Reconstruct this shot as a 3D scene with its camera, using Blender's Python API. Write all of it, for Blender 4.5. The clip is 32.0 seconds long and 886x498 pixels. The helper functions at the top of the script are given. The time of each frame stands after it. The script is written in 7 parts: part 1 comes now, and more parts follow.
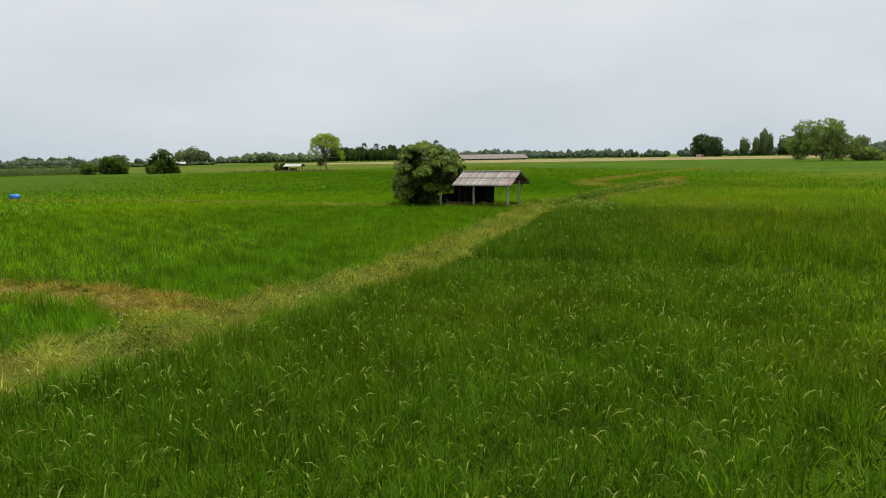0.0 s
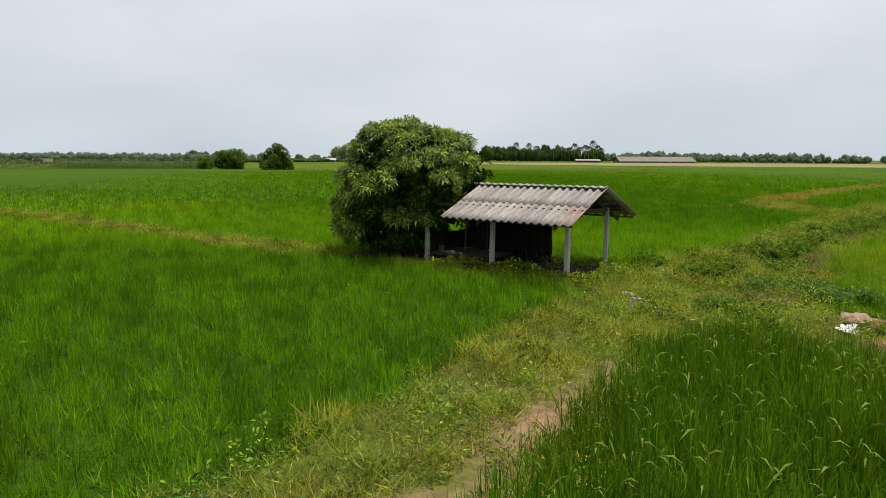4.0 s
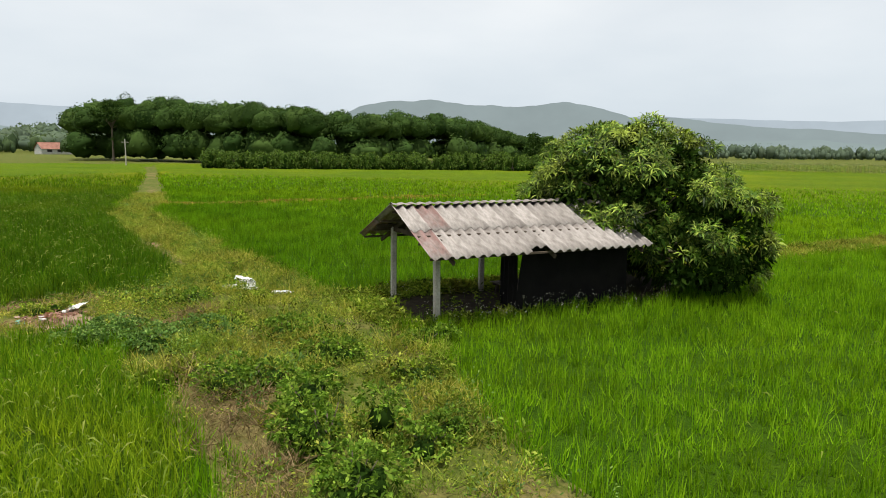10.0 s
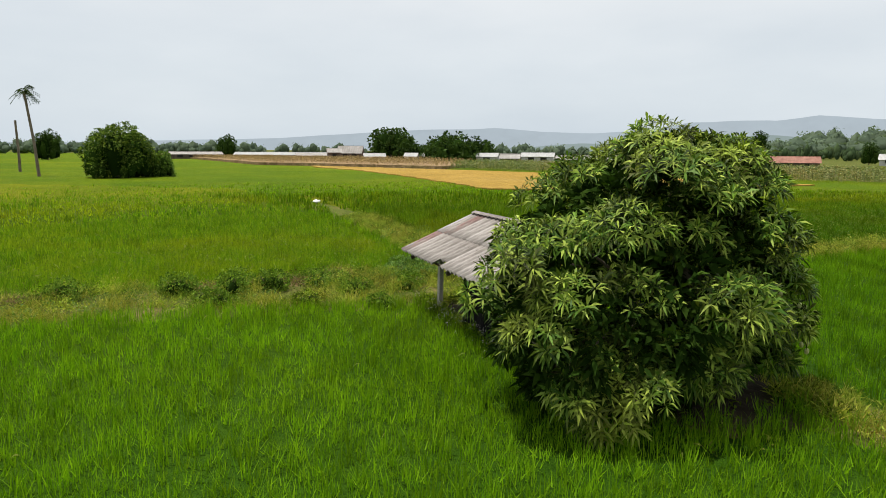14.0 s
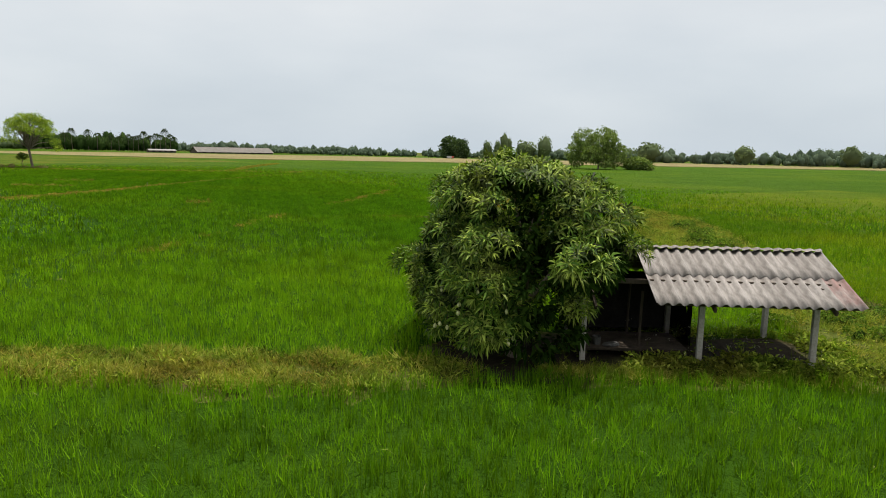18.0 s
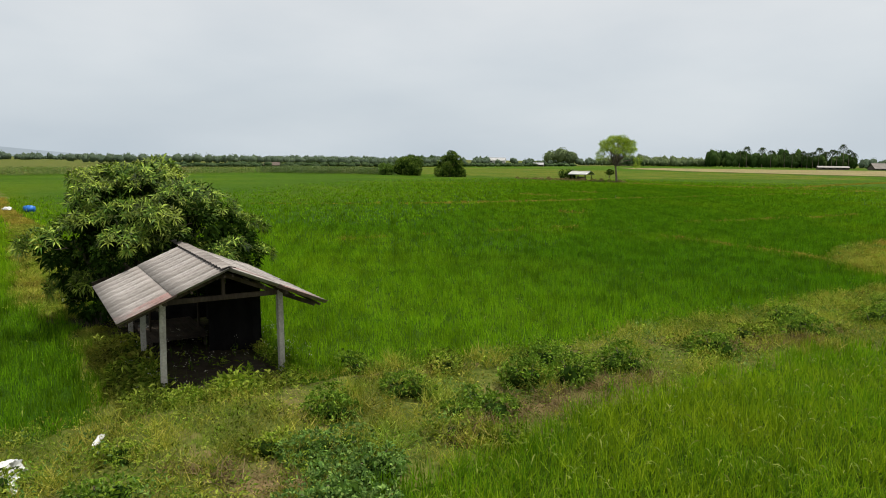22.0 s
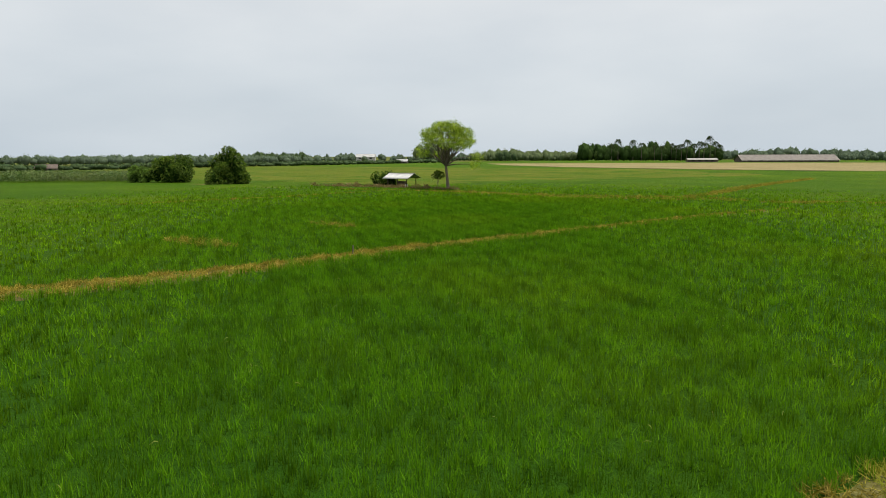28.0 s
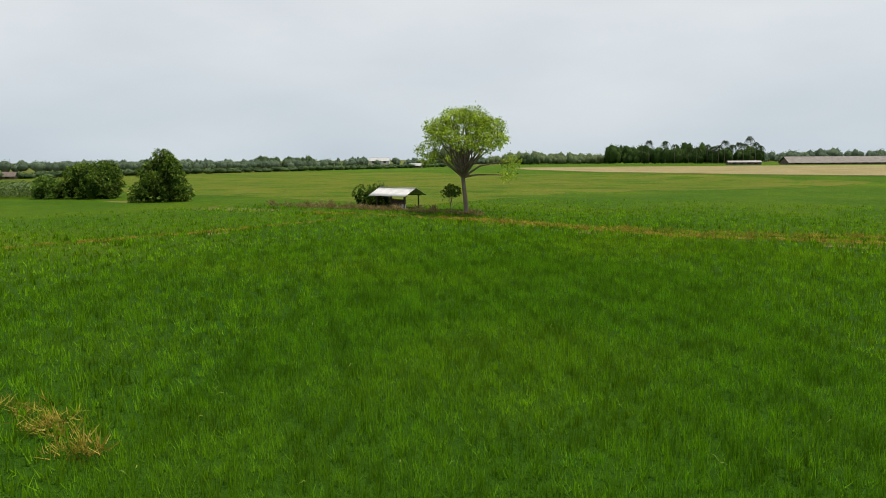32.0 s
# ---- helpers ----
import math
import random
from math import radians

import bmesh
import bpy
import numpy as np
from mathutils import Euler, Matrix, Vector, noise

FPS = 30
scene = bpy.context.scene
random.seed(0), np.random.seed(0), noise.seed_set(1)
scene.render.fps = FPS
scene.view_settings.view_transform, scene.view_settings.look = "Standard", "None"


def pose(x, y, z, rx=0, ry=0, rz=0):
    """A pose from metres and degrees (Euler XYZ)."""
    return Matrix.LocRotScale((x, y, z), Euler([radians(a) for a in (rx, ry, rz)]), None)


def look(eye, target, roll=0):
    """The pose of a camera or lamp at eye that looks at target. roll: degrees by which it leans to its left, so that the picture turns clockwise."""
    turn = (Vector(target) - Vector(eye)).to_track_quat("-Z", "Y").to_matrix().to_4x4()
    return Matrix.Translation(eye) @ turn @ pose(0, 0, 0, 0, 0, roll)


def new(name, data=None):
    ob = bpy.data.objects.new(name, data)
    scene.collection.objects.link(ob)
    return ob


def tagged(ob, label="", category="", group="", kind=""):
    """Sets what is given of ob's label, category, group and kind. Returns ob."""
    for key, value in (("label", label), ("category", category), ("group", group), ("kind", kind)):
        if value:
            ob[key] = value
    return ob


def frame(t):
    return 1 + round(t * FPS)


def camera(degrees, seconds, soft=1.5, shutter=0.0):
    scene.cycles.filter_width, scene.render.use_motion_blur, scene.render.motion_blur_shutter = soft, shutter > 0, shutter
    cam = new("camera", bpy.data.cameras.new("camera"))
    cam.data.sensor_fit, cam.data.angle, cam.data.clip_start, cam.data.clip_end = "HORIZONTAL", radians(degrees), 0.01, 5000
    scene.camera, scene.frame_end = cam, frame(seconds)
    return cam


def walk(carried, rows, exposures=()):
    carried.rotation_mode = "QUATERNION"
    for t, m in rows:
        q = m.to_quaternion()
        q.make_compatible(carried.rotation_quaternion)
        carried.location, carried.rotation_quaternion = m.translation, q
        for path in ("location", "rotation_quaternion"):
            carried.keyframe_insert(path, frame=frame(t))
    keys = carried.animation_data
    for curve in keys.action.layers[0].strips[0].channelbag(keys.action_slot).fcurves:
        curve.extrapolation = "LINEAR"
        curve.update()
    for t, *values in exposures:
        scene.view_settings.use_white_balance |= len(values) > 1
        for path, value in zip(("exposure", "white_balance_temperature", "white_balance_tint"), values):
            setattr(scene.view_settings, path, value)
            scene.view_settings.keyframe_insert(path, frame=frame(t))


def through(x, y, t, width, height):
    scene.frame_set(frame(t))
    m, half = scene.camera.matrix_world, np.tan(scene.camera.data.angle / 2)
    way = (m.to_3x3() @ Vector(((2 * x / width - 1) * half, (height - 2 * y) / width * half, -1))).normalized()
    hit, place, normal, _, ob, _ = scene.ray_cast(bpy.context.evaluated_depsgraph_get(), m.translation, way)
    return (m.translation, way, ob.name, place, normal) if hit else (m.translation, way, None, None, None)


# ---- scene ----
cam = camera(66.86, 32.0, soft=0.9)
# seconds, place, tilt, lean, heading
PATH = [
    (0.0, 7.361, -2.676, 4.503, 82.175, 0.921, 7.426),
    (0.5, 6.756, 4.691, 4.369, 82.237, 0.695, 7.423),
    (1.0, 6.285, 11.814, 4.249, 82.272, 0.597, 7.540),
    (1.5, 5.441, 17.394, 4.143, 82.294, 0.540, 7.453),
    (2.0, 4.675, 22.580, 4.090, 82.349, 0.423, 7.451),
    (2.5, 4.437, 26.093, 4.112, 82.408, 0.204, 7.449),
    (3.0, 5.485, 27.943, 4.146, 82.447, -0.027, 8.958),
    (3.5, 7.241, 29.332, 4.196, 82.456, -0.310, 13.975),
    (4.0, 9.480, 31.165, 4.201, 82.280, -0.229, 20.939),
    (4.5, 11.738, 32.946, 4.217, 82.208, -0.389, 28.214),
    (5.0, 13.952, 34.879, 4.218, 82.139, -0.541, 35.627),
    (5.5, 16.060, 37.004, 4.212, 82.069, -0.697, 43.129),
    (6.0, 18.029, 39.402, 4.217, 81.991, -0.873, 50.650),
    (6.5, 19.802, 42.299, 4.274, 81.915, -0.834, 57.726),
    (7.0, 21.334, 45.651, 4.350, 81.740, -0.836, 66.102),
    (7.5, 22.566, 49.496, 4.417, 81.515, -1.132, 76.344),
    (8.0, 23.276, 54.037, 4.504, 81.474, -1.701, 88.698),
    (8.5, 23.019, 58.645, 4.612, 81.410, -1.570, 100.232),
    (9.0, 22.343, 62.779, 4.687, 81.359, -1.097, 112.595),
    (9.5, 20.768, 66.082, 4.706, 81.466, -0.856, 125.069),
    (10.0, 18.123, 69.147, 4.683, 81.689, -0.673, 136.552),
    (10.5, 14.976, 71.707, 4.676, 81.747, -0.601, 147.877),
    (11.0, 11.729, 73.459, 4.728, 81.735, -0.560, 158.325),
    (11.5, 8.277, 74.675, 4.833, 81.742, -0.727, 167.678),
    (12.0, 4.838, 75.061, 4.939, 81.704, -0.730, 181.214),
    (12.5, 1.089, 74.555, 5.022, 81.695, -0.483, 191.498),
    (13.0, -2.930, 73.305, 5.084, 81.614, -0.198, 202.585),
    (13.5, -6.580, 71.752, 5.161, 81.743, -0.155, 216.281),
    (14.0, -10.393, 69.598, 5.268, 81.623, -0.350, 231.694),
    (14.5, -13.510, 66.601, 5.334, 81.545, -0.441, 249.248),
    (15.0, -15.753, 62.870, 5.347, 81.619, -0.529, 258.830),
    (15.5, -17.083, 58.813, 5.359, 81.615, -0.633, 273.483),
    (16.0, -17.417, 54.383, 5.398, 81.568, -0.789, 290.936),
    (16.5, -16.722, 49.830, 5.469, 81.521, -0.956, 308.597),
    (17.0, -15.022, 45.544, 5.566, 81.516, -1.098, 324.164),
    (17.5, -12.402, 41.914, 5.677, 81.602, -1.188, 336.239),
    (18.0, -9.010, 39.170, 5.789, 81.825, -1.200, 344.940),
    (18.5, -5.063, 37.241, 5.896, 82.015, -1.246, 352.508),
    (19.0, -0.796, 35.947, 5.998, 82.096, -1.301, 361.710),
    (19.5, 3.562, 35.433, 6.109, 82.120, -1.349, 371.973),
    (20.0, 8.181, 35.680, 6.169, 82.056, -1.172, 382.111),
    (20.5, 13.018, 36.748, 6.116, 82.092, -1.069, 391.641),
    (21.0, 17.632, 38.750, 6.024, 82.186, -1.089, 399.066),
    (21.5, 20.600, 41.626, 5.986, 82.161, -1.021, 400.483),
    (22.0, 21.176, 45.601, 5.973, 82.363, -0.628, 400.037),
    (22.5, 20.429, 50.169, 5.989, 82.379, -0.549, 396.460),
    (23.0, 19.097, 55.274, 6.001, 82.298, -0.361, 395.987),
    (23.5, 17.563, 60.647, 5.893, 82.345, -0.197, 395.720),
    (24.0, 15.873, 66.199, 5.989, 82.271, -0.429, 395.413),
    (24.5, 14.190, 71.528, 6.128, 82.317, -0.761, 393.888),
    (25.0, 12.701, 76.888, 6.262, 82.392, -0.824, 391.723),
    (25.5, 11.135, 82.358, 6.258, 82.412, -0.818, 391.325),
    (26.0, 9.833, 87.562, 6.330, 82.380, -0.717, 390.981),
    (26.5, 8.672, 92.452, 6.405, 82.288, -0.474, 390.714),
    (27.0, 7.192, 97.193, 6.465, 82.180, -0.200, 390.521),
    (27.5, 4.931, 101.945, 6.493, 82.104, -0.009, 390.396),
    (28.0, 2.166, 106.707, 6.481, 82.075, 0.186, 390.238),
    (28.5, -0.681, 111.571, 6.505, 82.014, 0.215, 390.212),
    (29.0, -3.503, 116.450, 6.551, 82.075, 0.318, 390.135),
    (29.5, -6.193, 121.250, 6.596, 82.080, 0.399, 390.037),
    (30.0, -8.768, 125.902, 6.638, 82.142, 0.487, 389.946),
    (30.5, -11.256, 130.715, 6.681, 82.190, 0.488, 389.808),
    (31.0, -13.814, 135.604, 6.725, 82.270, 0.504, 389.698),
    (31.5, -16.634, 140.428, 6.767, 82.293, 0.528, 391.200),
    (32.0, -19.946, 145.169, 6.811, 82.346, 0.461, 391.732),
]
walk(cam, [(t, pose(x, y, z, rx, ry, rz)) for t, x, y, z, rx, ry, rz in PATH],
     exposures=[(0.0, 0.0), (6.0, 0.05), (8.0, 0.11), (9.5, 0.21), (11.5, 0.20), (13.0, 0.13), (15.5, 0.12), (18.0, 0.04), (22.0, -0.03), (23.3, -0.08), (25.0, -0.02), (28.0, 0.0), (32.0, 0.0)])

# ---- light ----
SUN_FROM = Vector((0.19, 0.15, 1.0)).normalized()
sun = new("sun", bpy.data.lights.new("sun", "SUN"))
sun.data.energy, sun.data.angle, sun.data.color = 4.9, radians(0.8), (1.0, 0.96, 0.88)
sun.matrix_world = look(SUN_FROM * 300, (0, 0, 0))


def make_world():
    w = bpy.data.worlds.new("hazy_sky")
    scene.world = w
    w.use_nodes = True
    nt = w.node_tree
    nt.nodes.clear()
    add = nt.nodes.new
    out, bg = add("ShaderNodeOutputWorld"), add("ShaderNodeBackground")
    sky = add("ShaderNodeTexSky")
    sky.sky_type, sky.sun_disc = "NISHITA", False
    sky.sun_elevation = math.asin(SUN_FROM.z)
    sky.sun_rotation = math.atan2(SUN_FROM.x, SUN_FROM.y)
    sky.air_density, sky.dust_density, sky.ozone_density = 1.0, 4.0, 1.0
    dim = add("ShaderNodeVectorMath")
    dim.operation = "SCALE"
    dim.inputs["Scale"].default_value = 0.10
    nt.links.new(sky.outputs["Color"], dim.inputs[0])
    co, mp, nz = add("ShaderNodeTexCoord"), add("ShaderNodeMapping"), add("ShaderNodeTexNoise")
    mp.inputs["Scale"].default_value = (1.6, 1.6, 5.0)
    nz.inputs["Scale"].default_value, nz.inputs["Detail"].default_value = 1.7, 5.0
    nz.inputs["Roughness"].default_value = 0.48
    nt.links.new(co.outputs["Generated"], mp.inputs["Vector"])
    nt.links.new(mp.outputs["Vector"], nz.inputs["Vector"])
    ramp = add("ShaderNodeValToRGB")
    e = ramp.color_ramp.elements
    e[0].position, e[0].color = 0.30, (0.72, 0.755, 0.780, 1)
    e[1].position, e[1].color = 0.72, (0.86, 0.872, 0.872, 1)
    nt.links.new(nz.outputs["Fac"], ramp.inputs["Fac"])
    # the haze is a bluer grey low over the plain
    sep, low = add("ShaderNodeSeparateXYZ"), add("ShaderNodeValToRGB")
    nt.links.new(co.outputs["Generated"], sep.inputs["Vector"])
    e = low.color_ramp.elements
    e[0].position, e[0].color = 0.0, (0.80, 0.875, 0.945, 1)
    e[1].position, e[1].color = 0.26, (1.0, 1.0, 1.0, 1)
    nt.links.new(sep.outputs["Z"], low.inputs["Fac"])
    haze = add("ShaderNodeMix")
    haze.data_type, haze.blend_type = "RGBA", "MULTIPLY"
    haze.inputs["Factor"].default_value = 1.0
    nt.links.new(ramp.outputs["Color"], haze.inputs["A"])
    nt.links.new(low.outputs["Color"], haze.inputs["B"])
    mix = add("ShaderNodeMix")
    mix.data_type = "RGBA"
    mix.inputs["Factor"].default_value = 0.86
    nt.links.new(dim.outputs["Vector"], mix.inputs["A"])
    nt.links.new(haze.outputs["Result"], mix.inputs["B"])
    nt.links.new(mix.outputs["Result"], bg.inputs["Color"])
    bg.inputs["Strength"].default_value = 1.03
    nt.links.new(bg.outputs["Background"], out.inputs["Surface"])


make_world()


# ---- materials ----
def rgb(c):
    return (*c, 1.0) if len(c) == 3 else c


def noise_node(nt, scale, detail=4.0, rough=0.55, stretch=None, coords="Object"):
    co = nt.nodes.new("ShaderNodeTexCoord")
    nz = nt.nodes.new("ShaderNodeTexNoise")
    nz.inputs["Scale"].default_value = scale
    nz.inputs["Detail"].default_value = detail
    nz.inputs["Roughness"].default_value = rough
    src = co.outputs[coords]
    if stretch:
        mp = nt.nodes.new("ShaderNodeMapping")
        mp.inputs["Scale"].default_value = stretch
        nt.links.new(src, mp.inputs["Vector"])
        src = mp.outputs["Vector"]
    nt.links.new(src, nz.inputs["Vector"])
    return nz


def ramp_node(nt, src, stops):
    r = nt.nodes.new("ShaderNodeValToRGB")
    e = r.color_ramp.elements
    while len(e) < len(stops):
        e.new(0.5)
    for k, (p, c) in zip(e, stops):
        k.position, k.color = p, rgb(c)
    nt.links.new(src, r.inputs["Fac"])
    return r.outputs["Color"]


def mix_node(nt, fac, a, b, blend="MIX"):
    m = nt.nodes.new("ShaderNodeMix")
    m.data_type, m.blend_type = "RGBA", blend
    for sock, v in ((m.inputs["Factor"], fac), (m.inputs["A"], a), (m.inputs["B"], b)):
        if isinstance(v, (int, float)):
            sock.default_value = v
        elif isinstance(v, tuple):
            sock.default_value = rgb(v)
        else:
            nt.links.new(v, sock)
    return m.outputs["Result"]


def start_material(name, rough=0.8, metal=0.0, spec=0.3):
    m = bpy.data.materials.new(name)
    m.use_nodes = True
    nt = m.node_tree
    b = nt.nodes["Principled BSDF"]
    b.inputs["Roughness"].default_value = rough
    b.inputs["Metallic"].default_value = metal
    b.inputs["Specular IOR Level"].default_value = spec
    return m, nt, b


def bump_to(nt, b, height, strength, dist):
    bp = nt.nodes.new("ShaderNodeBump")
    bp.inputs["Strength"].default_value, bp.inputs["Distance"].default_value = strength, dist
    nt.links.new(height, bp.inputs["Height"])
    nt.links.new(bp.outputs["Normal"], b.inputs["Normal"])


def mottled(name, stops, scale, rough=0.8, fine=None, bump=0.0, metal=0.0, stretch=None, spec=0.3, dist=0.02):
    """Colour from coarse noise through a ramp, broken by a finer noise, with relief."""
    m, nt, b = start_material(name, rough, metal, spec)
    nz = noise_node(nt, scale, 5.0, 0.6, stretch)
    col = ramp_node(nt, nz.outputs["Fac"], stops)
    fz = noise_node(nt, fine or scale * 9, 3.0, 0.6, stretch)
    tone = ramp_node(nt, fz.outputs["Fac"], [(0.25, (0.62, 0.62, 0.62)), (0.75, (1.3, 1.3, 1.3))])
    nt.links.new(mix_node(nt, 0.75, col, tone, "MULTIPLY"), b.inputs["Base Color"])
    if bump:
        bump_to(nt, b, fz.outputs["Fac"], bump, dist)
    return m


def leafy(name, dark, mid, light, rough=0.45, through=0.35, patch=None, patch_scale=0.1, spec=0.35, tone=(0.55, 1.4)):
    """Leaves: each one (mesh island) has its own colour, each clump (attribute) its own tone; light shines through in part."""
    m, nt, b = start_material(name, rough, 0.0, spec)
    g = nt.nodes.new("ShaderNodeNewGeometry")
    col = ramp_node(nt, g.outputs["Random Per Island"], [(0.0, dark), (0.5, mid), (1.0, light)])
    if patch:
        nz = noise_node(nt, patch_scale, 4.0, 0.6)
        fac = ramp_node(nt, nz.outputs["Fac"], [(0.50, (0, 0, 0)), (0.68, (1, 1, 1))])
        other = ramp_node(nt, g.outputs["Random Per Island"], [(0.0, tuple(0.7 * v for v in patch)), (1.0, tuple(1.3 * v for v in patch))])
        col = mix_node(nt, fac, col, other)
    at = nt.nodes.new("ShaderNodeAttribute")
    at.attribute_name = "tone"
    col = mix_node(nt, 1.0, col, ramp_node(nt, at.outputs["Fac"], [(0.0, (tone[0],) * 3), (1.0, (tone[1],) * 3)]), "MULTIPLY")
    lime = nt.nodes.new("ShaderNodeAttribute")
    lime.attribute_name = "lime"
    col = mix_node(nt, lime.outputs["Fac"], col, mix_node(nt, 1.0, col, (1.85, 1.42, 1.1), "MULTIPLY"))
    nt.links.new(col, b.inputs["Base Color"])
    tr = nt.nodes.new("ShaderNodeBsdfTranslucent")
    nt.links.new(mix_node(nt, 1.0, col, (1.25, 1.35, 0.6), "MULTIPLY"), tr.inputs["Color"])
    ms = nt.nodes.new("ShaderNodeMixShader")
    ms.inputs["Fac"].default_value = through
    out = nt.nodes["Material Output"]
    nt.links.new(b.outputs["BSDF"], ms.inputs[1])
    nt.links.new(tr.outputs["BSDF"], ms.inputs[2])
    nt.links.new(ms.outputs["Shader"], out.inputs["Surface"])
    return m


def field_material(name, stops, patch, patch_at=(0.54, 0.72), fine=7.0, bump=0.9, dist=0.25, rough=0.9):
    """A crop seen as a whole: broad stands of colour, drier patches, and the relief of leaf tips."""
    m, nt, b = start_material(name, rough, 0.0, 0.04)
    broad = noise_node(nt, 0.05, 5.0, 0.6)
    col = ramp_node(nt, broad.outputs["Fac"], stops)
    dry = noise_node(nt, 0.021, 6.0, 0.65, (1.0, 1.0, 1.0))
    fac = ramp_node(nt, dry.outputs["Fac"], [(patch_at[0], (0, 0, 0)), (patch_at[1], (1, 1, 1))])
    col = mix_node(nt, fac, col, patch)
    mid = noise_node(nt, 0.9, 4.0, 0.6)
    fz = noise_node(nt, fine, 3.0, 0.7)
    tone = ramp_node(nt, mid.outputs["Fac"], [(0.3, (0.72, 0.72, 0.72)), (0.7, (1.22, 1.22, 1.22))])
    tone2 = ramp_node(nt, fz.outputs["Fac"], [(0.3, (0.6, 0.6, 0.6)), (0.7, (1.3, 1.3, 1.3))])
    col = mix_node(nt, 0.8, col, tone, "MULTIPLY")
    col = mix_node(nt, 0.8, col, tone2, "MULTIPLY")
    nt.links.new(col, b.inputs["Base Color"])
    bump_to(nt, b, fz.outputs["Fac"], bump, dist)
    return m


def ground_material():
    m, nt, b = start_material("earth_and_low_weeds", 0.95, 0.0, 0.05)
    big = noise_node(nt, 0.35, 5.0, 0.65)
    fine = noise_node(nt, 4.5, 5.0, 0.7)
    weeds = ramp_node(nt, fine.outputs["Fac"], [(0.3, (0.035, 0.055, 0.008)), (0.55, (0.085, 0.100, 0.018)), (0.8, (0.17, 0.145, 0.05))])
    soil = ramp_node(nt, fine.outputs["Fac"], [(0.3, (0.125, 0.075, 0.040)), (0.7, (0.29, 0.185, 0.105))])
    fac = ramp_node(nt, big.outputs["Fac"], [(0.56, (0, 0, 0)), (0.70, (0.7, 0.7, 0.7))])
    col = mix_node(nt, fac, weeds, soil)
    at = nt.nodes.new("ShaderNodeAttribute")
    at.attribute_name = "bare"
    col = mix_node(nt, at.outputs["Fac"], col, soil)
    # litter: soil under hut and tree coloured near black in place of their shade
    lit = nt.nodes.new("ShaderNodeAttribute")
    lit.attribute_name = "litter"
    shade_soil = ramp_node(nt, fine.outputs["Fac"], [(0.3, (0.022, 0.018, 0.012)), (0.7, (0.050, 0.040, 0.026))])
    col = mix_node(nt, lit.outputs["Fac"], col, shade_soil)
    nt.links.new(col, b.inputs["Base Color"])
    bump_to(nt, b, fine.outputs["Fac"], 0.8, 0.08)
    return m


M_GROUND = ground_material()
YOUNG = [(0.25, (0.025, 0.071, 0.0020)), (0.5, (0.037, 0.088, 0.0024)), (0.75, (0.055, 0.105, 0.0030))]
M_CANOPY = field_material("rice_mass", YOUNG, (0.070, 0.118, 0.004), (0.50, 0.74))


def add_heading_tone(m):
    """Paddies in ear are a yellower green than the young ones, and the southern paddies a limier green than the northern."""
    nt = m.node_tree
    b = nt.nodes["Principled BSDF"]
    src = b.inputs["Base Color"].links[0].from_socket
    at = nt.nodes.new("ShaderNodeAttribute")
    at.attribute_name = "heading"
    col = mix_node(nt, at.outputs["Fac"], src, mix_node(nt, 1.0, src, (1.8, 1.28, 1.5), "MULTIPLY"))
    lime = nt.nodes.new("ShaderNodeAttribute")
    lime.attribute_name = "lime"
    col = mix_node(nt, lime.outputs["Fac"], col, mix_node(nt, 1.0, col, (2.2, 1.5, 1.2), "MULTIPLY"))
    # between the near clumps the wet soil and the gaps' shade are put into the colour
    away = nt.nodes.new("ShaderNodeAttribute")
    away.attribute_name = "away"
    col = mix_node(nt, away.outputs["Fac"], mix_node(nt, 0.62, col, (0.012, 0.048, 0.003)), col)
    nt.links.new(col, b.inputs["Base Color"])


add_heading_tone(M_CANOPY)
M_BLADE = leafy("young_rice_blade", (0.040, 0.114, 0.004), (0.067, 0.167, 0.005), (0.104, 0.222, 0.008), 0.65, 0.46, (0.094, 0.188, 0.006), 0.05, 0.04, (0.50, 1.38))
M_BLADE_RIPE = leafy("heading_rice_blade", (0.028, 0.086, 0.004), (0.054, 0.134, 0.006), (0.108, 0.192, 0.010), 0.65, 0.45, (0.105, 0.160, 0.008), 0.07, 0.04, (0.60, 1.3))
M_EAR = leafy("rice_ear", (0.090, 0.145, 0.012), (0.135, 0.185, 0.020), (0.20, 0.23, 0.040), 0.7, 0.2, spec=0.1, tone=(0.9, 0.9))
M_WEED = leafy("weed_leaf", (0.076, 0.132, 0.012), (0.172, 0.240, 0.026), (0.33, 0.375, 0.060), 0.8, 0.40, (0.27, 0.225, 0.05), 0.4, 0.04, (0.24, 1.5))
M_DRYGRASS = leafy("dry_grass_blade", (0.115, 0.158, 0.016), (0.245, 0.250, 0.034), (0.42, 0.37, 0.090), 0.8, 0.38, (0.16, 0.245, 0.030), 0.5, 0.06)
M_DRYBUND = leafy("dry_bund_grass_blade", (0.160, 0.140, 0.018), (0.26, 0.205, 0.032), (0.37, 0.285, 0.065), 0.85, 0.25, (0.15, 0.185, 0.018), 0.5, 0.04)
M_PETAL = leafy("pale_weed_flower", (0.30, 0.28, 0.24), (0.48, 0.45, 0.40), (0.66, 0.63, 0.58), 0.8, 0.25, spec=0.05, tone=(1.0, 1.0))
M_HUSK = leafy("pink_brown_husk", (0.16, 0.07, 0.05), (0.30, 0.16, 0.12), (0.46, 0.30, 0.24), 0.85, 0.15, spec=0.05, tone=(1.0, 1.0))
M_SHRUB = leafy("shrub_leaf", (0.038, 0.084, 0.008), (0.094, 0.172, 0.015), (0.21, 0.30, 0.038), 0.7, 0.30, spec=0.06)
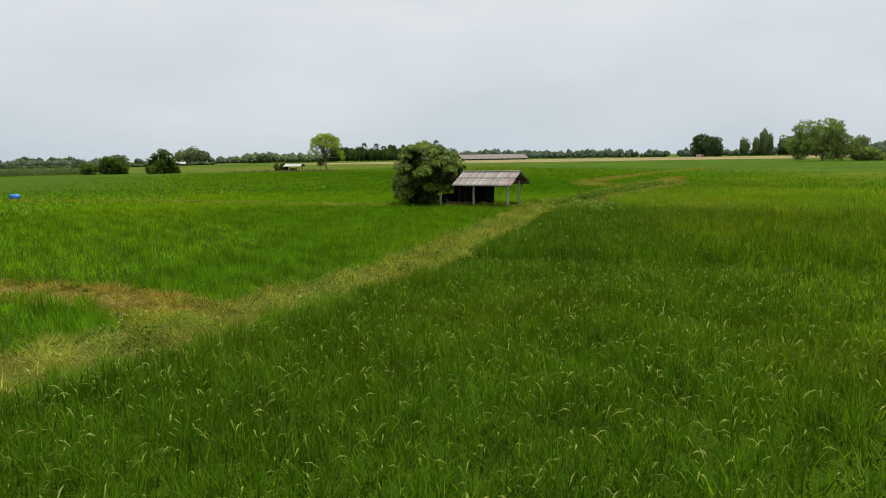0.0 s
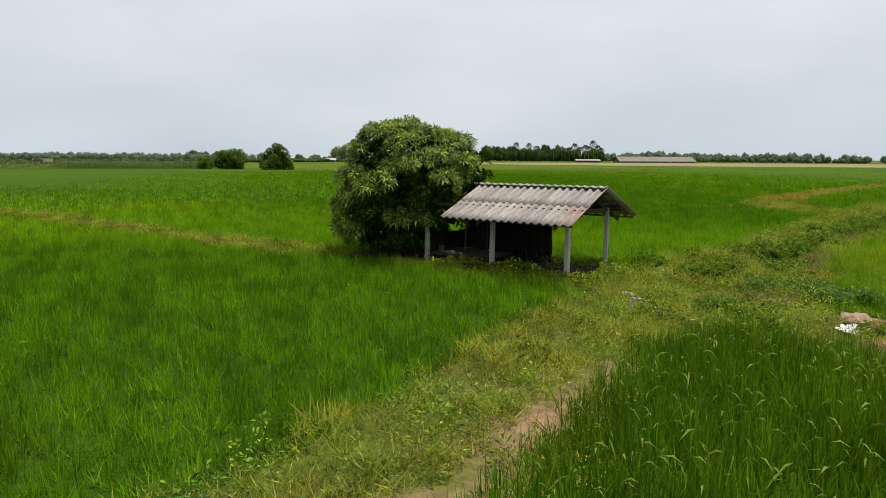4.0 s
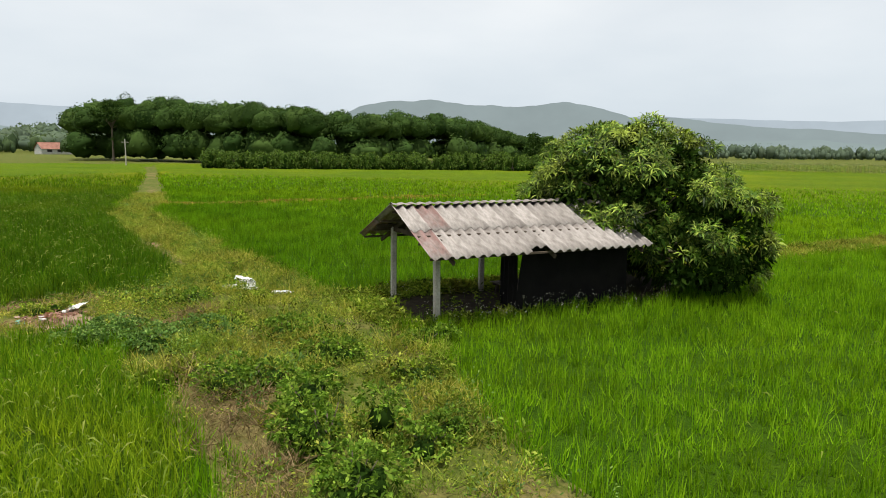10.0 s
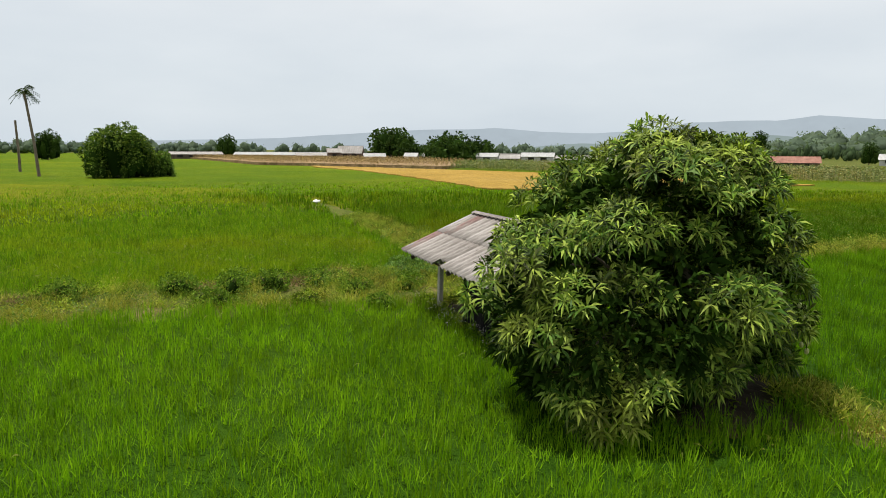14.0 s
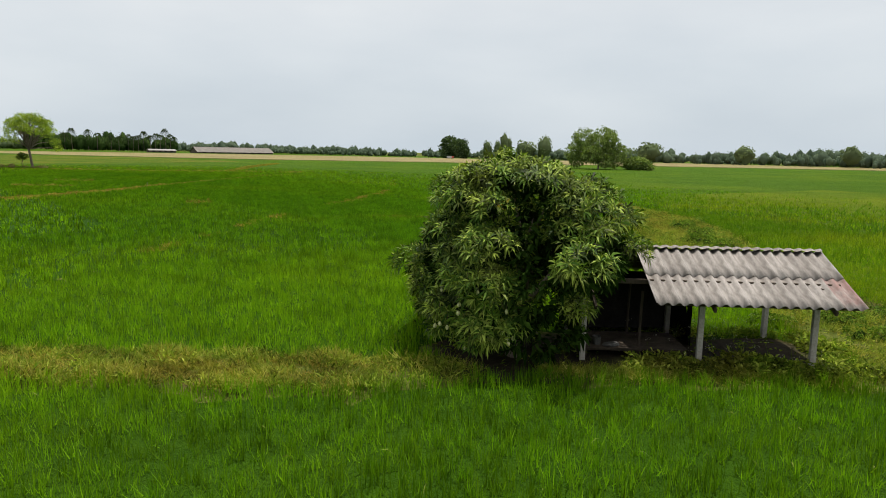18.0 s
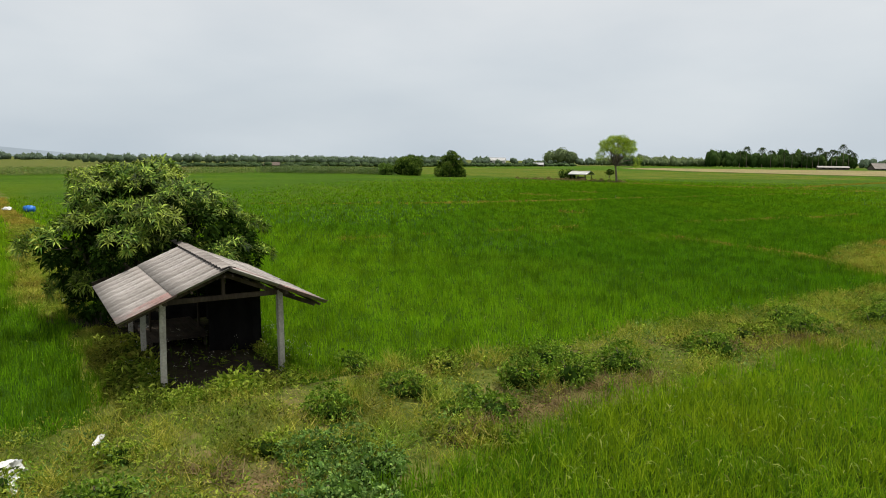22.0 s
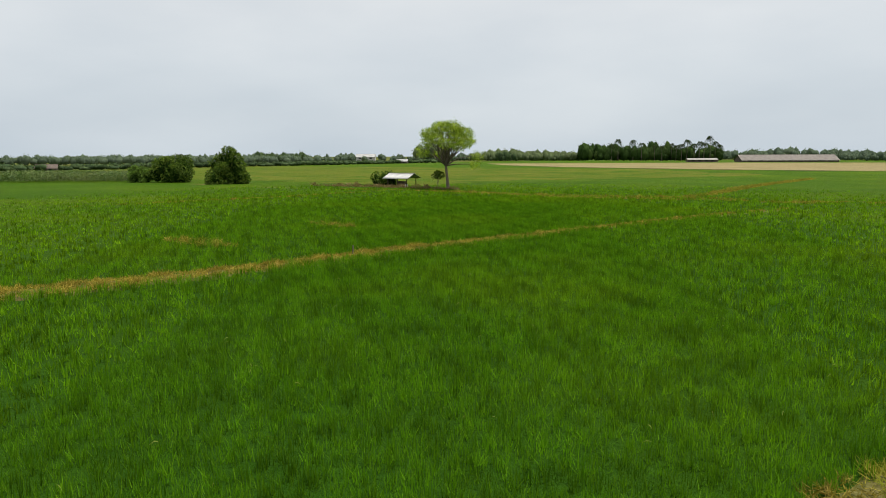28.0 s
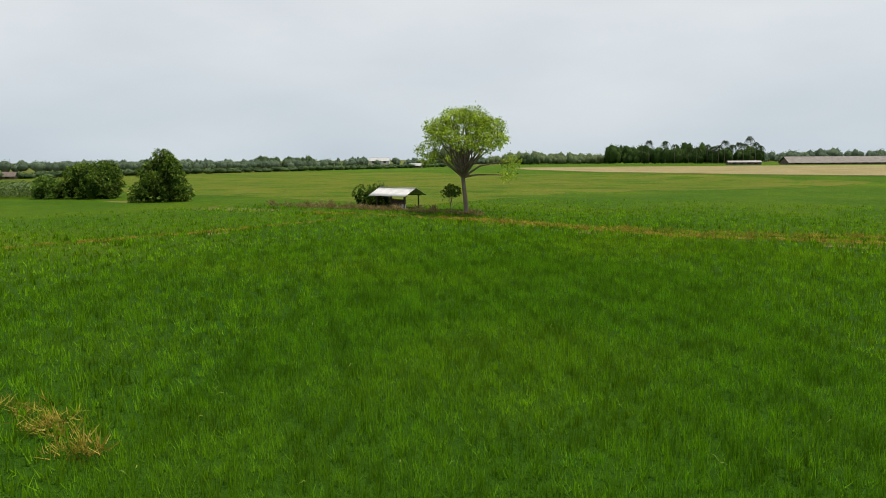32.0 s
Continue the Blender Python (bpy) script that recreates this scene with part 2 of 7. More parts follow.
M_MANGO = leafy("mango_leaf", (0.030, 0.072, 0.008), (0.084, 0.150, 0.015), (0.255, 0.315, 0.052), 0.5, 0.18, (0.205, 0.250, 0.036), 0.6, 0.10, (0.14, 1.65))
M_TEAL = leafy("grey_green_weed_leaf", (0.050, 0.108, 0.022), (0.100, 0.185, 0.038), (0.20, 0.29, 0.070), 0.7, 0.3, spec=0.1)
# inner leaves near black: the shade inside crowns is put into their colour
M_SHADED_LEAF = leafy("shaded_inner_leaf", (0.010, 0.024, 0.003), (0.018, 0.040, 0.005), (0.032, 0.060, 0.008), 0.9, 0.15, spec=0.02)
M_LONE = leafy("lone_tree_leaf", (0.095, 0.155, 0.014), (0.23, 0.32, 0.030), (0.43, 0.51, 0.075), 0.6, 0.38, spec=0.10, tone=(0.4, 1.4))
M_BUSH = leafy("bush_leaf", (0.024, 0.054, 0.009), (0.066, 0.118, 0.016), (0.21, 0.27, 0.045), 0.55, 0.28, spec=0.06)
M_CORN_GREEN = leafy("green_corn_leaf", (0.035, 0.078, 0.013), (0.062, 0.115, 0.020), (0.14, 0.17, 0.045), 0.6, 0.25, (0.12, 0.14, 0.04), 0.08)
M_BUSH_PALE = leafy("pale_bush_leaf", (0.055, 0.105, 0.018), (0.10, 0.17, 0.03), (0.17, 0.25, 0.05), 0.65, 0.3, spec=0.12)
# far leaves greyed and paled: distance haze put into the base colour
M_WOOD_FAR = leafy("hazed_far_leaf", (0.092, 0.128, 0.088), (0.108, 0.146, 0.098), (0.128, 0.168, 0.108), 0.95, 0.3, spec=0.0, tone=(0.8, 1.2))
M_WOOD_MID = leafy("mid_wood_leaf", (0.046, 0.076, 0.034), (0.064, 0.100, 0.043), (0.090, 0.130, 0.054), 0.85, 0.28, spec=0.04, tone=(0.6, 1.3))
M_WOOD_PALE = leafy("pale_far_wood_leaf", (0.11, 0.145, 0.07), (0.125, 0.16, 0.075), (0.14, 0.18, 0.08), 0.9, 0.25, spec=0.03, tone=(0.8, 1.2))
M_FOREST = leafy("plantation_leaf", (0.026, 0.054, 0.012), (0.040, 0.076, 0.017), (0.064, 0.105, 0.024), 0.7, 0.2, spec=0.03, tone=(0.68, 1.18))
M_HEDGE = leafy("orchard_leaf", (0.046, 0.090, 0.014), (0.084, 0.142, 0.022), (0.145, 0.205, 0.034), 0.6, 0.25, spec=0.12)
M_BAMBOO = leafy("bamboo_leaf", (0.10, 0.145, 0.045), (0.155, 0.21, 0.062), (0.22, 0.28, 0.085), 0.85, 0.35, spec=0.04, tone=(0.6, 1.3))
M_PALM = leafy("palm_leaf", (0.030, 0.05, 0.020), (0.045, 0.072, 0.026), (0.075, 0.105, 0.036), 0.7, 0.2, spec=0.08)
M_CORN = leafy("corn_leaf", (0.06, 0.10, 0.02), (0.11, 0.15, 0.035), (0.19, 0.20, 0.06), 0.6, 0.3, (0.26, 0.20, 0.08), 0.05)
M_BARK = mottled("grey_bark", [(0.3, (0.11, 0.085, 0.06)), (0.7, (0.22, 0.18, 0.14))], 2.0, 0.9, 14, 0.8, stretch=(1, 1, 0.3))
M_POST = mottled("weathered_concrete_post", [(0.3, (0.30, 0.28, 0.24)), (0.7, (0.46, 0.43, 0.37))], 1.6, 0.85, 20, 0.4)
M_TIMBER = mottled("old_dark_timber", [(0.3, (0.036, 0.028, 0.021)), (0.7, (0.090, 0.070, 0.052))], 1.5, 0.9, 16, 0.5, stretch=(1, 1, 0.2), spec=0.1)
M_NET = mottled("black_shade_net", [(0.3, (0.006, 0.006, 0.0065)), (0.7, (0.013, 0.012, 0.011))], 1.2, 0.95, 60, 0.3, spec=0.05)
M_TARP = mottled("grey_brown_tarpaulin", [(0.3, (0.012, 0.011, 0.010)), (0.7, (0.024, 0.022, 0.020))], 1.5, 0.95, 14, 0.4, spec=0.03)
M_TARP_PALE = mottled("dusty_grey_plastic", [(0.3, (0.055, 0.052, 0.048)), (0.7, (0.10, 0.095, 0.09))], 3.0, 0.7, 22, 0.3)
M_SACK = mottled("white_plastic_sack", [(0.3, (0.42, 0.41, 0.38)), (0.65, (0.70, 0.70, 0.68))], 5.0, 0.55, 26, 0.6)
M_SACK_PINK = mottled("faded_pink_plastic", [(0.3, (0.24, 0.13, 0.10)), (0.7, (0.40, 0.29, 0.23))], 5.0, 0.6, 22, 0.5)
M_SOIL = mottled("bare_clay_soil", [(0.3, (0.165, 0.105, 0.070)), (0.7, (0.31, 0.21, 0.145))], 3.2, 0.95, 12, 0.8)
M_WASTE = mottled("red_brown_plant_waste", [(0.3, (0.075, 0.035, 0.022)), (0.7, (0.22, 0.125, 0.085))], 7.0, 0.95, 30, 0.9)
M_TEAL_BAG = mottled("faded_teal_wrapper", [(0.3, (0.10, 0.26, 0.20)), (0.7, (0.18, 0.36, 0.28))], 9.0, 0.6, 30, 0.2)
M_RED_BAG = mottled("faded_red_wrapper", [(0.3, (0.34, 0.05, 0.035)), (0.7, (0.45, 0.10, 0.07))], 9.0, 0.6, 30, 0.2)
M_BLUE = mottled("blue_plastic", [(0.3, (0.02, 0.13, 0.45)), (0.7, (0.03, 0.18, 0.58))], 3.0, 0.45, 20, 0.2)
M_FRUIT = mottled("pale_green_fruit_skin", [(0.3, (0.42, 0.45, 0.16)), (0.7, (0.62, 0.60, 0.32))], 6.0, 0.4, 30, 0.1)
M_METAL = mottled("galvanised_sheet", [(0.3, (0.25, 0.25, 0.245)), (0.7, (0.40, 0.40, 0.39))], 0.8, 0.5, 9, 0.2, 0.2)
M_RUST = mottled("rusty_roof_sheet", [(0.3, (0.16, 0.065, 0.045)), (0.7, (0.30, 0.15, 0.11))], 0.5, 0.8, 6, 0.2)
M_GREYROOF = mottled("old_grey_roof", [(0.3, (0.20, 0.185, 0.17)), (0.7, (0.34, 0.32, 0.30))], 0.4, 0.85, 5, 0.2)
M_DRYCORN = leafy("dry_corn_leaf", (0.14, 0.10, 0.045), (0.24, 0.17, 0.085), (0.34, 0.26, 0.14), 0.8, 0.25, spec=0.08)
M_OLDROOF = mottled("dull_brown_grey_roof", [(0.3, (0.13, 0.115, 0.10)), (0.7, (0.20, 0.18, 0.16))], 0.3, 0.9, 4, 0.2)
M_WHITE = mottled("dusty_white_wall", [(0.3, (0.36, 0.36, 0.35)), (0.7, (0.52, 0.52, 0.50))], 0.6, 0.7, 5, 0.1)
M_WALLWOOD = mottled("dark_plank_wall", [(0.3, (0.07, 0.05, 0.04)), (0.7, (0.14, 0.11, 0.09))], 0.6, 0.85, 6, 0.2)
M_DARK = mottled("dark_opening", [(0.3, (0.02, 0.02, 0.02)), (0.7, (0.035, 0.033, 0.03))], 1.0, 0.9)
M_GOLD = field_material("ripe_rice_mass", [(0.25, (0.26, 0.165, 0.035)), (0.5, (0.32, 0.205, 0.045)), (0.75, (0.38, 0.25, 0.065))], (0.29, 0.20, 0.06), (0.6, 0.8), 5.0)
M_TAN = field_material("stubble_mass", [(0.25, (0.165, 0.135, 0.060)), (0.5, (0.215, 0.178, 0.085)), (0.75, (0.265, 0.218, 0.110))], (0.15, 0.155, 0.04), (0.55, 0.75), 2.0)
M_BROWNFIELD = field_material("dry_brown_crop_mass", [(0.25, (0.20, 0.13, 0.07)), (0.5, (0.27, 0.18, 0.10)), (0.75, (0.32, 0.23, 0.13))], (0.2, 0.17, 0.07), (0.55, 0.75), 2.0)
M_YELLOWGREEN = field_material("yellowing_rice_mass", [(0.25, (0.052, 0.090, 0.005)), (0.5, (0.074, 0.102, 0.007)), (0.75, (0.098, 0.112, 0.012))], (0.112, 0.112, 0.016), (0.48, 0.68), 3.0)


def roof_material(name, stain):
    """Old fibre-cement: pale crests, grey-brown lichen streaks running down, a red stain with its own outline."""
    m, nt, b = start_material(name, 0.9, 0.0, 0.2)
    big = noise_node(nt, 1.3, 6.0, 0.65, (1.0, 0.35, 1.0))
    fine = noise_node(nt, 9.0, 5.0, 0.7, (1.0, 0.3, 1.0))
    col = ramp_node(nt, big.outputs["Fac"], [(0.28, (0.115, 0.098, 0.086)), (0.5, (0.24, 0.216, 0.198)), (0.72, (0.40, 0.375, 0.355))])
    if stain:
        st = noise_node(nt, 2.3, 4.0, 0.6, (1.0, 0.5, 1.0))
        fac = ramp_node(nt, st.outputs["Fac"], [(0.38, (0, 0, 0)), (0.64, (0.66, 0.66, 0.66))])
        col = mix_node(nt, fac, col, (0.22, 0.088, 0.078))
    oi = nt.nodes.new("ShaderNodeObjectInfo")
    per = ramp_node(nt, oi.outputs["Random"], [(0.0, (0.78, 0.77, 0.76)), (1.0, (1.12, 1.12, 1.12))])
    col = mix_node(nt, 1.0, col, per, "MULTIPLY")
    tone = ramp_node(nt, fine.outputs["Fac"], [(0.3, (0.45, 0.43, 0.41)), (0.7, (1.25, 1.25, 1.25))])
    col = mix_node(nt, 0.8, col, tone, "MULTIPLY")
    nt.links.new(col, b.inputs["Base Color"])
    bump_to(nt, b, fine.outputs["Fac"], 0.5, 0.01)
    return m


M_ROOF = roof_material("weathered_fibre_cement", False)
M_ROOF_RED = roof_material("red_stained_fibre_cement", True)


# ---- mesh helpers ----
def mesh_np(name, verts, faces, mat, smooth=False, attrs=None):
    """A mesh from arrays: verts (n, 3), faces (m, 3) or (m, 4)."""
    me = bpy.data.meshes.new(name)
    verts = np.asarray(verts, dtype=np.float32)
    faces = np.asarray(faces, dtype=np.int32)
    k = faces.shape[1]
    me.vertices.add(len(verts))
    me.vertices.foreach_set("co", verts.ravel())
    me.loops.add(faces.size)
    me.loops.foreach_set("vertex_index", faces.ravel())
    me.polygons.add(len(faces))
    me.polygons.foreach_set("loop_start", np.arange(0, faces.size, k, dtype=np.int32))
    if smooth:
        me.polygons.foreach_set("use_smooth", np.ones(len(faces), dtype=bool))
    for key, val in (attrs or {}).items():
        a = me.attributes.new(key, "FLOAT", "POINT")
        a.data.foreach_set("value", np.asarray(val, dtype=np.float32))
    me.update(calc_edges=True)
    me.materials.append(mat)
    return me


def thing(name, label, category, group="", kind="", at=(0, 0, 0), rz=0.0):
    ob = new(name)
    ob.matrix_world = pose(*at, 0, 0, rz)
    return tagged(ob, label, category, group, kind)


def part(name, data, mat, parent, label="", m=None):
    """Links a bmesh or a mesh as one mesh object under a thing or a part."""
    if isinstance(data, bmesh.types.BMesh):
        me = bpy.data.meshes.new(name)
        data.to_mesh(me)
        data.free()
        me.materials.append(mat)
        data = me
    ob = new(name, data)
    ob.parent = parent
    if m is not None:
        ob.matrix_local = m
    if label:
        ob["label"] = label
    return ob


def box_bm(sx, sy, sz, m=None, bevel=0.0):
    bm = bmesh.new()
    bmesh.ops.create_cube(bm, size=1.0, matrix=(m or Matrix()) @ Matrix.Diagonal((sx, sy, sz, 1)))
    if bevel:
        bmesh.ops.bevel(bm, geom=bm.edges[:], offset=bevel, segments=1, affect="EDGES")
    return bm


def beam_bm(a, b, w, h, bevel=0.006):
    """A squared timber from a to b."""
    a, b = Vector(a), Vector(b)
    m = look((a + b) / 2, b)
    return box_bm(w, h, (b - a).length, m, bevel)


def tube_np(points, radii, sides=8):
    pts = [Vector(p) for p in points]
    vs, fs = [], []
    for i, p in enumerate(pts):
        d = (pts[min(i + 1, len(pts) - 1)] - pts[max(i - 1, 0)]).normalized()
        q = d.to_track_quat("Z", "Y")
        for k in range(sides):
            a = 2 * math.pi * k / sides
            wob = 1 + 0.12 * math.sin(3 * a + i)
            vs.append(p + q @ Vector((math.cos(a) * radii[i] * wob, math.sin(a) * radii[i] * wob, 0)))
    for i in range(len(pts) - 1):
        for k in range(sides):
            n = (k + 1) % sides
            fs.append((i * sides + k, i * sides + n, (i + 1) * sides + n, (i + 1) * sides + k))
    return np.array([tuple(v) for v in vs]), np.array(fs)


def join_np(chunks):
    vs, fs, o = [], [], 0
    for v, f in chunks:
        vs.append(v)
        fs.append(f + o)
        o += len(v)
    return np.concatenate(vs), np.concatenate(fs)


def unit(v):
    return v / np.maximum(np.linalg.norm(v, axis=-1, keepdims=True), 1e-9)


def leaves_np(rng, base, way, length, width, droop=0.25, spread=1.0):
    """One lance-shaped leaf (a folded diamond) per row: base point, direction, length and width."""
    n = len(base)
    way = unit(way)
    side = unit(np.cross(way, rng.normal(size=(n, 3)) * spread + np.array([0, 0, 1.0])))
    L = length[:, None]
    W = width[:, None]
    tip = base + way * L
    tip[:, 2] -= droop * length
    mid = base + way * L * 0.45
    mid[:, 2] -= 0.12 * droop * length
    v = np.stack([base, mid + side * W / 2, tip, mid - side * W / 2], 1).reshape(-1, 3)
    return v, np.arange(4 * n).reshape(n, 4)


def lobes_points(rng, lobes, n, shell=(0.72, 1.0)):
    """Points near the surfaces of overlapping ellipsoids, with the outward direction of each."""
    area = np.array([(l[3] * l[4] + l[4] * l[5] + l[3] * l[5]) for l in lobes])
    pick = rng.choice(len(lobes), n, p=area / area.sum())
    L = np.array(lobes)[pick]
    d = unit(rng.normal(size=(n, 3)))
    r = rng.uniform(shell[0], shell[1], (n, 1))
    p = L[:, :3] + d * L[:, 3:6] * r
    deep = np.zeros(n, dtype=bool)
    for l in lobes:
        q = (p - np.array(l[:3])) / np.array(l[3:6])
        deep |= (q ** 2).sum(1) < 0.42
    return p[~deep], d[~deep]


def crown_np(rng, lobes, clusters, per, length, width, floor=0.3, droop=0.3, shell=(0.72, 1.03), up=0.35, jitter=0.22):
    """A crown: rosettes of leaves spread over lumpy lobes, with gaps between them."""
    p, d = lobes_points(rng, lobes, clusters, shell)
    keep = p[:, 2] > floor
    p, d = p[keep], d[keep]
    n = len(p)
    base = np.repeat(p, per, 0) + rng.normal(size=(n * per, 3)) * length * jitter
    way = np.repeat(d, per, 0) * 0.75 + rng.normal(size=(n * per, 3)) * 0.75
    way[:, 2] += up
    s = np.repeat(rng.uniform(0.75, 1.25, n), per) * rng.uniform(0.8, 1.2, n * per)
    v, f = leaves_np(rng, base, way, length * s, width * s, droop)
    return v, f, np.repeat(rng.random(n), per * 4)


def rosettes_np(rng, centre, axis, per, length, width):
    """Star-shaped whorls: leaves that leave one shoot tip all round and droop, a few upright in the middle."""
    n = len(centre)
    axis = unit(axis)
    e1 = unit(np.cross(axis, rng.normal(size=(n, 3))))
    e2 = np.cross(axis, e1)
    k = np.tile(np.arange(per), n)
    a = 2.399 * k + np.repeat(rng.uniform(0, 6.28, n), per)
    open_ = np.where(k < per * 0.3, rng.uniform(0.7, 1.3, n * per), rng.uniform(-0.15, 0.45, n * per))
    A, E1, E2 = np.repeat(axis, per, 0), np.repeat(e1, per, 0), np.repeat(e2, per, 0)
    way = E1 * np.cos(a)[:, None] + E2 * np.sin(a)[:, None] + A * open_[:, None]
    way = unit(way)
    s = np.repeat(rng.uniform(0.75, 1.2, n), per) * rng.uniform(0.8, 1.15, n * per)
    L = (length * s)[:, None]
    side = unit(np.cross(way, A)) * (width * s)[:, None] * 0.5
    base = np.repeat(centre, per, 0) + way * 0.02
    mid = base + way * L * 0.5 + A * L * 0.05
    tip = base + way * L
    tip[:, 2] -= 0.22 * L[:, 0]
    v = np.stack([base, mid - side, tip, mid + side], 1).reshape(-1, 3)
    return v, np.arange(4 * n * per).reshape(-1, 4), np.repeat(rng.random(n), per * 4)


def woods_np(rng, spots, leaf, per_tree, deep=0.5):
    """Far trees: rounded lumpy crowns of leaf-like facets that lie along the crown. spots: rows of x, y, height, radius."""
    n = len(spots)
    S = np.repeat(spots, per_tree, 0)
    m = len(S)
    d = unit(rng.normal(size=(m, 3)))
    d[:, 2] = np.where(d[:, 2] < -0.35, -d[:, 2], d[:, 2])
    ph = np.repeat(rng.uniform(0, 6.28, (n, 3)), per_tree, 0)
    lump = np.sin(d[:, 0] * 4.2 + ph[:, 0]) * np.sin(d[:, 1] * 4.2 + ph[:, 1]) + 0.7 * np.sin(d[:, 2] * 5.0 + ph[:, 2] + 2 * d[:, 0])
    r = (0.88 + 0.13 * lump + rng.uniform(-0.08, 0.05, m))[:, None]
    half = S[:, 2:3] * deep
    c = np.concatenate([S[:, :2], S[:, 2:3] - half], 1)
    p = c + d * r * np.concatenate([S[:, 3:4], S[:, 3:4], half], 1)
    size = (leaf * rng.uniform(0.6, 1.3, m) * S[:, 3])[:, None]
    nrm = unit(d + 0.45 * rng.normal(size=(m, 3)))
    way = unit(np.cross(nrm, rng.normal(size=(m, 3))))
    side = np.cross(nrm, way)
    q = 0.5 * size
    v = np.stack([p - way * q * 1.2 + side * q * 0.5, p + way * q * 1.3, p - side * q * 1.2], 1).reshape(-1, 3)
    tone = np.repeat(np.clip(np.repeat(rng.random(n), per_tree) + 0.12 * rng.normal(size=m) + 0.10 * lump, 0, 1), 3)
    return v, np.arange(3 * m).reshape(m, 3), tone


def masses_np(rng, spots, nu=8, nv=5, deep=0.5):
    """The closed leaf mass inside each far crown: a rounded, knobbly form."""
    n = len(spots)
    a, b = np.meshgrid(np.arange(nu) * 2 * np.pi / nu, np.linspace(-1.15, 1.5, nv))
    d = np.stack([np.cos(a) * np.cos(b), np.sin(a) * np.cos(b), np.sin(b)], -1).reshape(1, -1, 3)
    ph = rng.uniform(0, 6.28, (n, 1, 3))
    lump = np.sin(d[..., 0] * 5 + ph[..., 0]) * np.sin(d[..., 1] * 5 + ph[..., 1]) + 0.7 * np.sin(d[..., 2] * 6 + ph[..., 2] + 2 * d[..., 0])
    r = (0.76 + 0.12 * lump + rng.uniform(-0.13, 0.10, lump.shape))[..., None]
    S = spots[:, None, :]
    half = S[..., 2:3] * deep
    c = np.concatenate([S[..., :2], S[..., 2:3] - half], -1)
    v = c + d * r * np.concatenate([S[..., 3:4], S[..., 3:4], half], -1)
    i, j = np.meshgrid(np.arange(nu), np.arange(nv - 1))
    q = np.stack([j * nu + i, j * nu + (i + 1) % nu, (j + 1) * nu + (i + 1) % nu, (j + 1) * nu + i], -1).reshape(1, -1, 4)
    f = q + (np.arange(n) * nu * nv).reshape(-1, 1, 1)
    return v.reshape(-1, 3), f.reshape(-1, 4), np.clip(np.repeat(0.15 + 0.5 * rng.random(n), nu * nv) + 0.22 * rng.normal(size=n * nu * nv), 0, 1)


# ---- plan of the fields ----
EAST = np.array((0.954, -0.298))      # the hut's ridge runs along this
NORTH = np.array((0.298, 0.954))
HUT = np.array((5.85, 55.04))


def hut_xy(u, v):
    return HUT + u * EAST + v * NORTH


# centre lines of the weedy dikes: x, y, half width
DIKE_SOUTH = [(-62, -150, 0.5), (-30, -62, 0.6), (-3.6, 9, 1.3), (-0.7, 15, 1.3), (1.0, 19, 1.0), (2.6, 23, 1.25), (4.7, 33, 1.4),
              (5.8, 38, 1.5), (6.45, 42, 1.4), (7.0, 46, 1.4), (9.6, 51.5, 3.0)]
DIKE_NORTH = [(9.6, 51.5, 3.2), (10.6, 56, 3.0), (12.0, 61, 2.0), (14.6, 68, 2.1), (17.5, 75, 2.8), (21.5, 84, 3.6), (25, 93, 3.4), (28, 103, 2.0), (33, 122, 1.2)]
DIKE_CURVE = [(21.0, 85, 2.0), (16.0, 90, 2.2), (15.2, 97, 2.2), (17.4, 108, 2.1), (22, 121, 1.8), (31, 143, 1.8), (43, 167, 1.8), (56, 193, 1.6)]
DIKE_EAST = [(11.0, 49.2, 1.6), (13.4, 48.9, 1.9), (17.5, 48.6, 1.4), (31, 43.8, 1.3), (44, 40.2, 0.8), (52, 38, 0.3)]
DIKE_WEST = [(-4.6, 55.0, 0.6), (-7, 55.6, 1.1), (-16, 58.3, 1.05), (-36, 64.4, 0.95), (-60, 70, 0.6), (-110, 84, 0.4)]
BUND_SOUTHWEST = [(-2.4, 15.0, 1.3), (-6.0, 16.9, 1.4), (-12, 18.2, 1.2), (-32, 21.5, 0.8)]
BUND_YARD = [(13.0, 91, 0.8), (8.6, 93.3, 0.55), (3.9, 95.2, 0.55), (-0.7, 96.9, 0.5), (-5.6, 99.3, 0.6)]
BUND_LONG = [(-17.4, 70.6, 0.22), (-11.5, 86.8, 0.25), (-6.8, 99.0, 0.5), (-3.4, 107, 0.3), (1.4, 115.5, 0.7), (4.2, 123, 0.8), (6.8, 128.5, 0.6), (11.5, 147, 0.2), (16, 168, 0.15)]
BUND_CROSS = [(-58, 84, 0.15), (-41, 105, 0.4), (-32.5, 119, 1.5), (-28.8, 127, 1.35), (-25.6, 135, 1.1), (-23.3, 143, 1.2), (-19.2, 154, 0.95), (-15.2, 165, 0.8), (-9.5, 180, 0.55), (-3, 194, 0.5)]
BUND_FRONT = [(-140, 214, 0.5), (-109, 211, 0.9), (-76, 208.5, 1.0), (-58, 209, 1.2), (-45, 206.5, 0.9), (-33, 203.5, 0.9), (-14, 206, 0.7), (-2.4, 207.4, 1.0), (8, 210, 0.9), (30, 214, 0.5)]
BUND_SHELTER = [(-81, 150, 0.15), (-76.5, 169, 0.4), (-72, 184, 0.5), (-68, 205, 0.5)]
WEEDY = [DIKE_SOUTH, DIKE_NORTH, DIKE_CURVE, DIKE_EAST, DIKE_WEST]
DRY = [BUND_SOUTHWEST, BUND_YARD, BUND_LONG, BUND_CROSS, BUND_FRONT, BUND_SHELTER]


